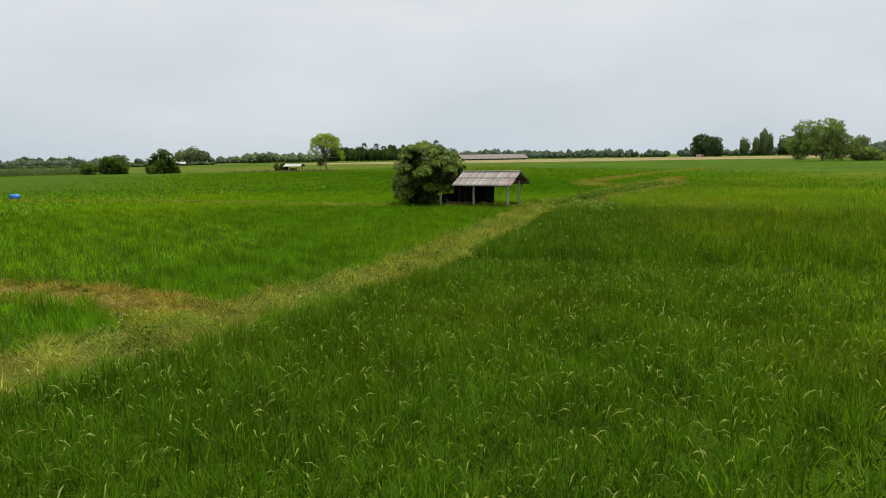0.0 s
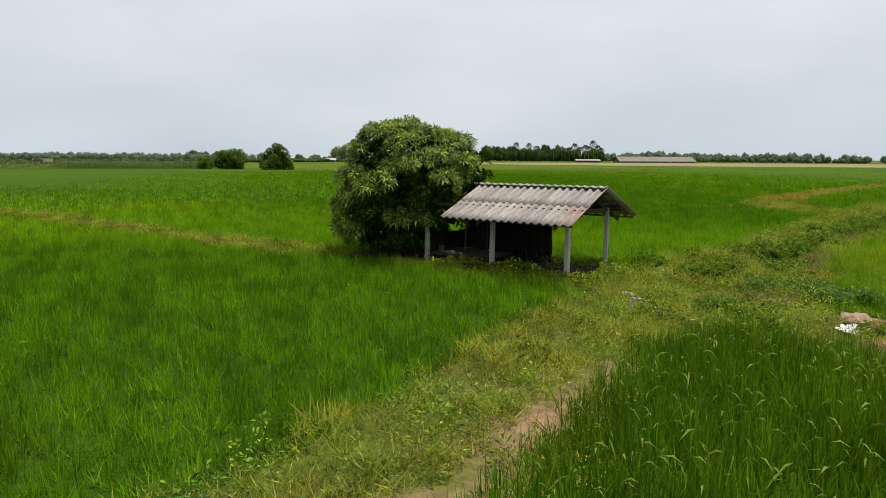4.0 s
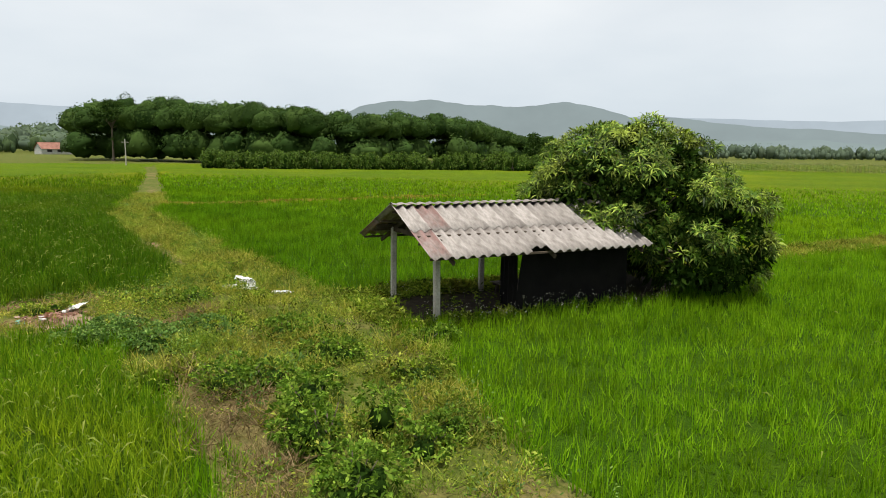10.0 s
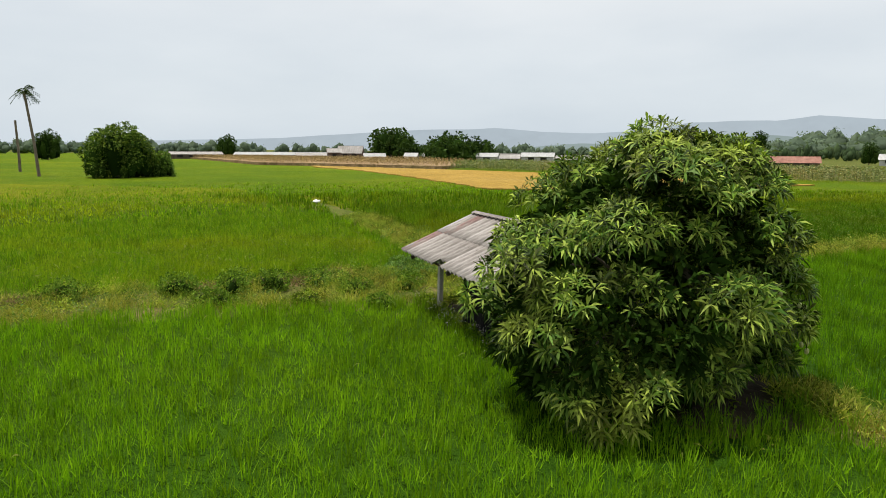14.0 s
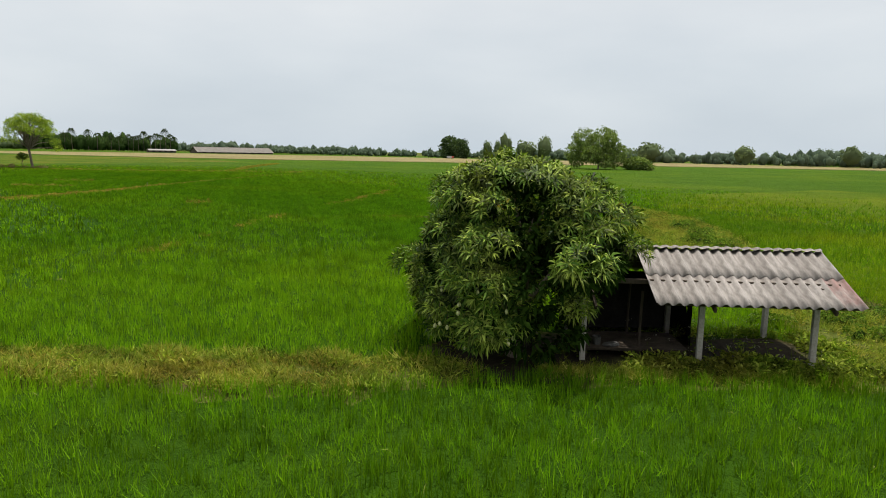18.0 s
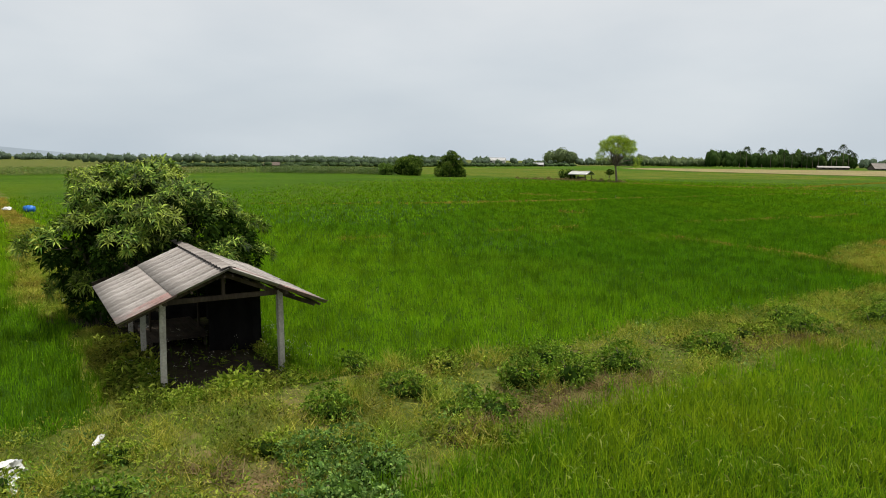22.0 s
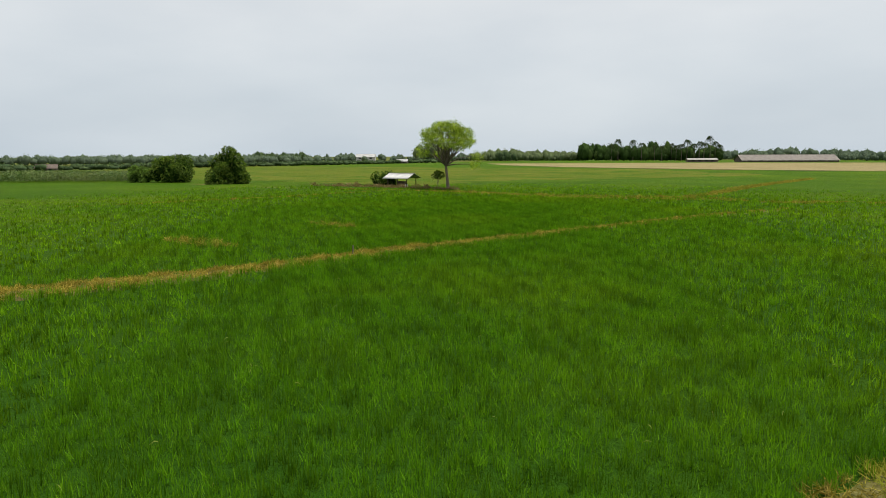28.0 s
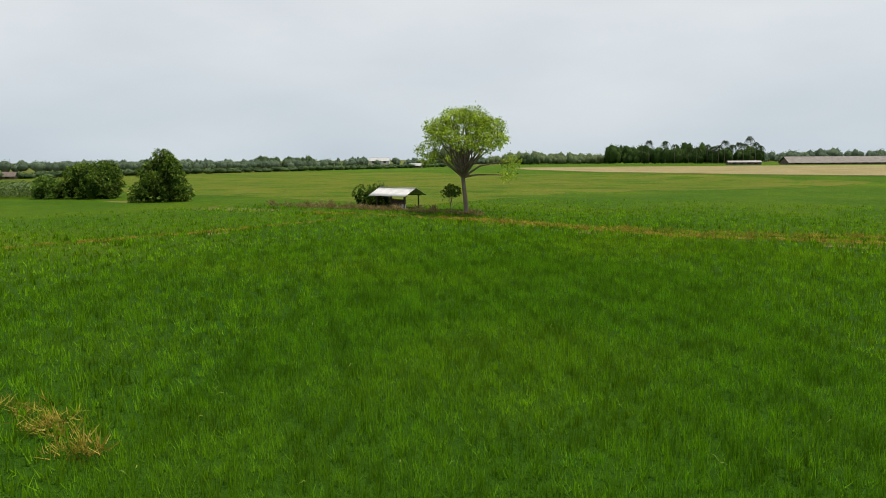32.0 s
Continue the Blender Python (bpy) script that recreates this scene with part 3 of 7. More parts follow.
def wave(x, y, s, k=0.0):
    """A cheap smooth wobble between about -1 and 1."""
    return (np.sin(x * s + 1.3 * np.sin(y * s * 0.7 + k)) + np.sin(y * s * 1.17 + 1.7 * np.sin(x * s * 0.6 + 2 * k)) + np.sin((x + y) * s * 2.1 + k)) / 3


def off_line(x, y, line):
    """How far outside a line of varying half width a point lies (negative: on it)."""
    best = np.full(x.shape, 1e9)
    for (x0, y0, w0), (x1, y1, w1) in zip(line, line[1:]):
        dx, dy = x1 - x0, y1 - y0
        t = np.clip(((x - x0) * dx + (y - y0) * dy) / (dx * dx + dy * dy), 0, 1)
        best = np.minimum(best, np.hypot(x - x0 - t * dx, y - y0 - t * dy) - (w0 + t * (w1 - w0)))
    return best


def off_dikes(x, y):
    d = np.full(x.shape, 1e9)
    for line in WEEDY + GAPS:
        d = np.minimum(d, off_line(x, y, line))
    patchy = 0.36 + 0.22 * wave(x, y, 0.33, 2.0)
    for line in DRY:
        d = np.minimum(d, off_line(x, y, line) + patchy)
    u = (x - HUT[0]) * EAST[0] + (y - HUT[1]) * EAST[1]
    v = (x - HUT[0]) * NORTH[0] + (y - HUT[1]) * NORTH[1]
    hut = np.maximum(np.abs(u + 2.9) - 4.3, np.abs(v + 0.7) - 2.2)
    tree = np.hypot((x + 2.2), (y - 56.6)) - 2.2
    d = np.minimum(np.minimum(d, hut), tree)
    return d + 0.30 * wave(x, y, 1.9) + 0.16 * wave(x, y, 5.3, 1.0)


def lime_tone(x, y):
    """How limy the green is: more in the paddies round and south of the hut than in those to the north."""
    return np.clip(1.0 - (y - 68 + 5 * wave(x, y, 0.05)) / 14, 0.10, 1.0)


def inside(x, y, poly):
    c = np.zeros(x.shape, dtype=bool)
    for (x0, y0), (x1, y1) in zip(poly, poly[1:] + poly[:1]):
        c ^= ((y0 > y) != (y1 > y)) & (x < (x1 - x0) * (y - y0) / ((y1 - y0) or 1e-9) + x0)
    return c


# other crops than young rice
GOLD = [(34, -37), (37, -16), (44, 3), (53, 12), (84, 0), (128, -14), (157, -18), (172, -25), (157, -28), (125, -36), (88, -41), (47, -39)]
CORN_SOUTH = [(18, -62), (47, -42), (88, -44), (125, -39), (150, -72), (60, -84), (20, -84)]
BROWN = [(127, -39), (158, -30), (174, -26), (190, -16), (330, -40), (300, -130), (152, -74)]
CORN_NORTHWEST = [(-172, 190), (-145.5, 208.5), (-146, 219), (-160, 232), (-204, 216), (-190, 190)]
CORN_WEST = [(-190, 186), (-173, 186), (-176, 120), (-166, 30), (-146, -30), (-160, -40), (-184, 30), (-194, 120)]
YELLOWISH = [(-300, 234), (-112, 229), (-72, 224), (-66, 262), (-30, 300), (-15, 340), (-70, 400), (-330, 420)]
TAN_NORTH = [(-224, 560), (-181, 495), (-120, 437), (-77, 418), (-44, 404), (0, 396), (90, 402), (260, 388), (420, 360), (520, 460), (330, 640), (60, 690), (-70, 660), (-138, 615)]
# a narrow ditch across the southern paddy
GAPS = [[(4.5, 25.6, 0.15), (6.8, 24.0, 0.22), (9.0, 23.5, 0.22), (12.0, 23.0, 0.22), (19, 22.2, 0.22), (45, 19, 0.2)]]
HEADING = [(60, 46), (31, 43), (17, 48.5), (11.5, 48.6), (8.8, 48.2), (7.2, 45.0), (6.7, 42), (6.2, 39), (5.6, 36), (4.8, 31), (3.3, 22), (1.8, 17), (0.3, 12), (-4, 4), (-30, -55), (20, -30), (45, 14)]
HEADING_EAST = [(14.5, 52.0), (31, 47.0), (70, 38), (110, 70), (90, 140), (40, 120), (29, 92), (21, 73), (17, 66), (14.2, 59.5), (13.4, 55)]
OTHER = [GOLD, CORN_SOUTH, BROWN, CORN_WEST, CORN_NORTHWEST, YELLOWISH, TAN_NORTH]


# ---- ground and crops ----
def axis(fine0, fine1, step, mid0, mid1, midstep):
    a = list(np.arange(fine0, fine1 + 1e-6, step))
    lo, hi = [], []
    s, p = step, fine0
    while p > mid0:
        s = min(s * 1.12, midstep)
        p -= s
        lo.append(p)
    while p > -4300:
        s *= 1.35
        p -= s
        lo.append(p)
    s, p = step, fine1
    while p < mid1:
        s = min(s * 1.12, midstep)
        p += s
        hi.append(p)
    while p < 4300:
        s *= 1.35
        p += s
        hi.append(p)
    return np.array(lo[::-1] + a + hi)


XS = axis(-36.0, 34.0, 0.85, -230, 200, 5.0)
YS = axis(2.0, 172.0, 0.85, -110, 330, 5.0)
GX, GY = np.meshgrid(XS, YS)
OFF = off_dikes(GX, GY)
CELLX, CELLY = (GX[:-1, :-1] + GX[1:, 1:]) / 2, (GY[:-1, :-1] + GY[1:, 1:]) / 2


def grid_faces():
    ny, nx = GX.shape
    i = np.arange(ny * nx).reshape(ny, nx)
    return np.stack([i[:-1, :-1], i[:-1, 1:], i[1:, 1:], i[1:, :-1]], -1)


def bare_mask(x, y):
    b = np.zeros(x.shape)
    for line in ([(6.5, 34.5, 0.3), (6.8, 36.8, 0.5), (7.2, 39.6, 0.55), (7.6, 42.0, 0.45), (8.05, 44.8, 0.3)], [(9.3, 47.7, 0.2), (11.5, 47.5, 0.4), (13.9, 47.4, 0.75), (16.5, 47.0, 0.3)], [(12.9, 48.8, 0.4), (13.2, 49.5, 0.35), (14.7, 49.7, 0.45)], [(11.0, 51.9, 0.2), (11.4, 52.2, 0.3)], [(11.4, 58.6, 0.1), (12.4, 58.2, 0.25)],
                 [(14.7, 49.5, 0.35), (14.1, 50.3, 0.4), (13.2, 51.3, 0.35)], [(12.8, 56.0, 0.1), (13.1, 57.8, 0.18), (13.6, 59.5, 0.22), (13.8, 61.0, 0.18), (14.6, 63.5, 0.05)], [(9.8, 52.2, 0.2), (10.6, 53.0, 0.25)], [(-30, -62, 0.1), (-4.2, 8, 0.1)]):
        b = np.maximum(b, np.clip(0.35 - off_line(x, y, line) / 0.45 + 0.7 * wave(x, y, 2.3) + 0.3 * wave(x, y, 5.7), 0, 1))
    for line in DRY:
        b = np.maximum(b, 0.30 * np.clip(0.5 - off_line(x, y, line) / 0.5 + 0.5 * wave(x, y, 1.7), 0, 1))
    # litter mask: plan of hut and tree, where shade is put into the soil
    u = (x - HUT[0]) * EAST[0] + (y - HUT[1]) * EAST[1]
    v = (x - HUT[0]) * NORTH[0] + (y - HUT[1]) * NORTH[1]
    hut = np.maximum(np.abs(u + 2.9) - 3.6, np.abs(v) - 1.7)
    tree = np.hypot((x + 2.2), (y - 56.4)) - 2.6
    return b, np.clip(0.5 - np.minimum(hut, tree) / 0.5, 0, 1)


def make_ground():
    z = 0.20 * np.clip(0.6 - OFF / 0.8, 0, 1) + 0.05 * wave(GX, GY, 2.3) * (OFF < 1)
    far = np.hypot(GX, GY - 80) > 320
    z = np.where(far, 0.0, z)
    v = np.stack([GX, GY, z], -1).reshape(-1, 3)
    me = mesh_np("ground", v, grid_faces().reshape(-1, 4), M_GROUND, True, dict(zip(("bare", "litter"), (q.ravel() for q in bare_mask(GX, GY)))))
    tagged(new("ground", me), "earth of the paddies and weedy dikes, brown soil with low weeds", "ground", kind="structure")


def crop_sheet(name, mask, label):
    """The closed mass of the rice over the grid's cells where mask holds, sunk at its edges; low where single clumps stand on it."""
    f = grid_faces()[mask]
    used, inv = np.unique(f.ravel(), return_inverse=True)
    f = inv.reshape(-1, 4)
    x, y, d = GX.ravel()[used], GY.ravel()[used], OFF.ravel()[used]
    head = (inside(x, y, HEADING) | inside(x, y, HEADING_EAST)).astype(float)
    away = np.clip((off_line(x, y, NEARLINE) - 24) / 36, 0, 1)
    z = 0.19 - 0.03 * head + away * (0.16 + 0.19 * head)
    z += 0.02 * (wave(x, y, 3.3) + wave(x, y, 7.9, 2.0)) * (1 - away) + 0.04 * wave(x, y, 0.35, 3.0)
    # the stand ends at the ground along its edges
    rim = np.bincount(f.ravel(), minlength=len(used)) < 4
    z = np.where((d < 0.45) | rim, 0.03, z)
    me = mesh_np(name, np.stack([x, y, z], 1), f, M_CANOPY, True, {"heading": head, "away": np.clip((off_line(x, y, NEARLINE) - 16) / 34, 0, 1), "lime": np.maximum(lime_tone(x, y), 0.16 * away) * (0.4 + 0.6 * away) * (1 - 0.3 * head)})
    return tagged(new(name, me), label, "rice field", kind="stuff")


# the stretch that is seen from close by
NEARLINE = [(4, 14, 0), (4, 40, 0), (13, 46, 0), (14, 58, 0), (6, 68, 0), (-8, 64, 0), (-9, 50, 0), (2, 44, 0), (2, 56, 0), (10, 84, 0), (-4, 118, 0), (-34, 176, 0)]
make_ground()
cell_off = off_dikes(CELLX, CELLY)
reach = (np.hypot(CELLX - 0, CELLY - 90) < 900) & ((CELLY > -62) | ((CELLX < 14) & (CELLX > -84) & (CELLY > -150 + 0.4 * np.abs(CELLX)))) & (CELLX > -330)
crop_sheet("rice_field", (cell_off > 0) & reach, "dense bright green rice standing in flat paddies")


def poly_sheet(name, poly, height, mat, label, category):
    """A crop on a plan of its own: a raised sheet with sides."""
    bm = bmesh.new()
    # the edge of a stand is never straight
    edge = []
    for (x0, y0), (x1, y1) in zip(poly, poly[1:] + poly[:1]):
        k = max(1, int(math.hypot(x1 - x0, y1 - y0) / 1.2))
        for i in range(k):
            x, y = x0 + (x1 - x0) * i / k, y0 + (y1 - y0) * i / k
            w = 0.7 * float(wave(np.array(x), np.array(y), 0.5, 1.0)) + 0.5 * float(wave(np.array(x), np.array(y), 1.7, 2.0))
            ln = math.hypot(x1 - x0, y1 - y0)
            edge.append((x - (y1 - y0) / ln * w, y + (x1 - x0) / ln * w))
    top = bm.faces.new([bm.verts.new((x, y, height)) for x, y in edge])
    if top.normal.z < 0:
        top.normal_flip()
    low = bmesh.ops.extrude_face_region(bm, geom=[top])
    bmesh.ops.translate(bm, verts=[v for v in low["geom"] if isinstance(v, bmesh.types.BMVert)], vec=(0, 0, 0.04 - height))
    bmesh.ops.recalc_face_normals(bm, faces=bm.faces[:])
    me = bpy.data.meshes.new(name)
    bm.to_mesh(me)
    bm.free()
    me.materials.append(mat)
    return tagged(new(name, me), label, category, kind="stuff")


poly_sheet("ripe_rice_field", GOLD, 0.50, M_GOLD, "golden ripe rice field in front of the corn", "rice field")
poly_sheet("dry_crop_field", BROWN, 1.2, M_BROWNFIELD, "brown dried crop field before the village", "field")
poly_sheet("yellowing_rice_field", YELLOWISH, 0.36, M_YELLOWGREEN, "yellow-green ripening rice behind the lone tree", "rice field")
poly_sheet("stubble_field", TAN_NORTH, 0.5, M_TAN, "pale straw-coloured harvested field near the tree line", "field")


def rice_clumps(rng, step, jitter, dmin, dmax, x0=-110, x1=84, y0=-24, y1=262):
    x, y = np.meshgrid(np.arange(x0, x1, step), np.arange(y0, y1, step))
    a = radians(31)
    cx, cy = x.mean(), y.mean()
    x, y = cx + (x - cx) * math.cos(a) - (y - cy) * math.sin(a), cy + (x - cx) * math.sin(a) + (y - cy) * math.cos(a)
    x, y = x.ravel(), y.ravel()
    d = off_line(x, y, NEARLINE)
    k = (d >= dmin) & (d < dmax)
    x, y = x[k], y[k]
    x = x + rng.normal(size=len(x)) * jitter
    y = y + rng.normal(size=len(y)) * jitter
    k = off_dikes(x, y) > 0.08
    for poly in OTHER:
        k &= ~inside(x, y, poly)
    return x[k], y[k]


def blades(rng, x, y, per, height, width, lean, spread, z0=0.14):
    n = len(x)
    tall = height * (1 + 0.10 * wave(x, y, 0.8) + 0.15 * wave(x, y, 2.6, 1.0) + 0.12 * wave(x, y, 5.7, 2.0)) * rng.uniform(0.82, 1.16, n)
    # the paddy between the ditch and the hut stands tallest
    tall = tall * np.where(inside(x, y, HEADING), 0.62 + 0.38 * np.clip(off_dikes(x, y) / 0.8, 0, 1), 1.0) * (1 + 0.40 * inside(x, y, HEADING) * (y > np.interp(x, [4, 7, 9, 12, 19, 45], [25.8, 24.0, 23.5, 23.0, 22.2, 19.0])))
    tone = np.clip(0.5 + 0.42 * wave(x, y, 1.3, 2.0) + 0.12 * wave(x, y, 4.3, 5.0) + 0.30 * rng.normal(size=n), 0, 1)
    m = n * per
    # the paddies by the hut are a lighter stand than those to the south-west and far north
    north = np.clip((y - 55 - 0.2 * x) / 5, 0, 1) * np.clip((76 - y) / 12, 0, 1)
    tone = np.clip(tone + 0.30 * north + 0.06 * (1 - north) - 0.22 * inside(x, y, HEADING) + 0.25 * inside(x, y, HEADING_EAST), 0, 1)
    X, Y, H = np.repeat(x, per) + rng.normal(size=m) * spread, np.repeat(y, per) + rng.normal(size=m) * spread, np.repeat(tall, per)
    a = rng.uniform(0, 2 * np.pi, m)
    out = rng.uniform(0.1, 1.0, m) * lean
    h = H * rng.uniform(0.72, 1.05, m) * (1 - 0.18 * out / lean)
    dx, dy = np.cos(a), np.sin(a)
    # some blades stand, others arch over from half way up
    arch = rng.random(m) < (0.45 if height > 0.7 else 0.3)
    low = np.where(arch, 0.5 * h, z0)
    off = np.where(arch, 0.35 * out, 0.03)
    far_ = np.where(arch, 1.2 * out + 0.05, out)
    base = np.stack([X + dx * off, Y + dy * off, low], 1)
    tip = np.stack([X + dx * (off + far_), Y + dy * (off + far_), np.where(arch, 0.93, 1.0) * h], 1)
    b = a + np.pi / 2 + rng.normal(size=m) * 0.5
    wv = np.stack([np.cos(b), np.sin(b), np.zeros(m)], 1) * (width * rng.uniform(0.7, 1.3, m))[:, None]
    return np.stack([base - wv, base + wv, tip], 1).reshape(-1, 3), tip, np.repeat(tone, per * 3)


def make_blades():
    for name, part_label, mat, heading in (("young_rice_blades", "thin bright green blades of young rice in clumps", M_BLADE, False), ("heading_rice_blades", "taller dark green rice blades in clumps", M_BLADE_RIPE, True)):
        rng = np.random.default_rng(5 + heading)
        ears = []
        for step, jit, d0, d1, per, w in ((0.28, 0.10, 0, 10.5, 16, 0.0108), (0.40, 0.16, 10.5, 25, 11, 0.020), (0.70, 0.28, 25, 72, 6, 0.055)):
            x, y = rice_clumps(rng, step, jit, d0, d1)
            if d0 > 20:
                k = rng.random(len(x)) < (80 - off_line(x, y, NEARLINE)) / 34
                x, y = x[k], y[k]
            r = inside(x, y, HEADING) | inside(x, y, HEADING_EAST)
            x, y = x[r == heading], y[r == heading]
            if len(x) == 0:
                continue
            # seen from further off the lit tips hide the dark stems; that limier look is put into the colour
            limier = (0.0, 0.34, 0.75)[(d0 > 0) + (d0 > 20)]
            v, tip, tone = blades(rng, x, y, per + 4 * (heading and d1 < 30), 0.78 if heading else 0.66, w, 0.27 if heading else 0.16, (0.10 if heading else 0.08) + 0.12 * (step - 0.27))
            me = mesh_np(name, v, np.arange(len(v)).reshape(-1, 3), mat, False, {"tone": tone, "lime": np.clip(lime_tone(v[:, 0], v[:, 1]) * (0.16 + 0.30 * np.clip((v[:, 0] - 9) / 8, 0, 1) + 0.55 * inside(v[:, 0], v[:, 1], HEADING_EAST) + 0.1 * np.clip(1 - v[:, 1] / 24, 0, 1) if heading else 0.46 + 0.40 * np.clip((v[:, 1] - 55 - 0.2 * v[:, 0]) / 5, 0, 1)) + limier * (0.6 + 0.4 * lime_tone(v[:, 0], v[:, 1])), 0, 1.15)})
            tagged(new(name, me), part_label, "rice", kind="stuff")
            if heading and d1 < 40:
                ears.append(tip[rng.random(len(tip)) < np.where(tip[:, 1] < 38, 0.055, 0.05)])
            elif not heading and d1 < 20:
                ears.append(tip[rng.random(len(tip)) < 0.0012] + np.array([0, 0, 0.05]))
        e = np.concatenate(ears)
        n = len(e)
        a = rng.uniform(0, 2 * np.pi, n)
        way = np.stack([np.cos(a), np.sin(a), rng.uniform(-0.1, 0.7, n)], 1)
        lv, lf = leaves_np(rng, e - way * 0.05, way, rng.uniform(0.16, 0.30, n), rng.uniform(0.018, 0.036, n), 0.6)
        tagged(new("rice_ears", mesh_np("rice_ears", lv, lf, M_EAR)), "pale drooping ears of rice above the leaves", "rice", kind="stuff")


make_blades()


# ---- weeds on the dikes ----
def scatter_on(rng, lines, density, x0, x1, y0, y1, inner=0.15):
    n = int(density * (x1 - x0) * (y1 - y0))
    x, y = rng.uniform(x0, x1, n), rng.uniform(y0, y1, n)
    d = np.full(n, 1e9)
    for line in lines:
        d = np.minimum(d, off_line(x, y, line))
    k = d + 0.3 * wave(x, y, 1.9) < inner
    return x[k], y[k]


def tufts(rng, x, y, per, length, width, up, z0=0.1, lift=0.15):
    n = len(x)
    base = np.stack([x, y, np.full(n, z0)], 1)
    base = np.repeat(base, per, 0)
    base[:, :2] += rng.normal(size=(n * per, 2)) * 0.07
    s = np.repeat(0.55 + 0.85 * np.abs(wave(x, y, 1.1, 4.0)) + 0.35 * rng.random(n), per)
    base[:, 2] += rng.uniform(0, lift, n * per) * s
    way = rng.normal(size=(n * per, 3))
    way[:, 2] = np.abs(way[:, 2]) * 0.5 + up
    L = length * s * rng.uniform(0.6, 1.3, n * per)
    tone = np.clip(0.5 + 0.4 * wave(x, y, 1.7, 1.0) + 0.25 * rng.normal(size=n), 0, 1)
    wide = width * s * rng.uniform(0.7, 1.3, n * per)
    if width < 0.03:
        # grass: one pointed blade
        side = unit(np.cross(unit(way), rng.normal(size=way.shape) + np.array([0, 0, 1.0]))) * wide[:, None] * 0.5
        tip = base + unit(way) * L[:, None] - np.array([0, 0, 0.3]) * L[:, None]
        v = np.stack([base - side, base + side, tip], 1).reshape(-1, 3)
        return v, np.arange(len(v)).reshape(-1, 3), np.repeat(tone, per * 3)
    v, f = leaves_np(rng, base, way, L, wide, 0.3)
    return v, f, np.repeat(tone, per * 4)


# where sacks and rubbish lie the weeds are flattened
LITTER = [(8.03, 49.35, 0.42), (8.5, 49.2, 0.25), (7.7, 51.0, 0.2), (12.95, 49.0, 0.42), (13.3, 50.3, 0.42), (13.6, 49.55, 0.5), (14.1, 49.6, 0.42), (13.35, 51.1, 0.3), (14.0, 50.4, 0.42), (14.5, 49.9, 0.35), (13.6, 60.3, 0.6)]


def clear_of(x, y):
    k = np.ones(x.shape, dtype=bool)
    for lx, ly, r in LITTER:
        k &= np.hypot(x - lx, y - ly) > r
    return k


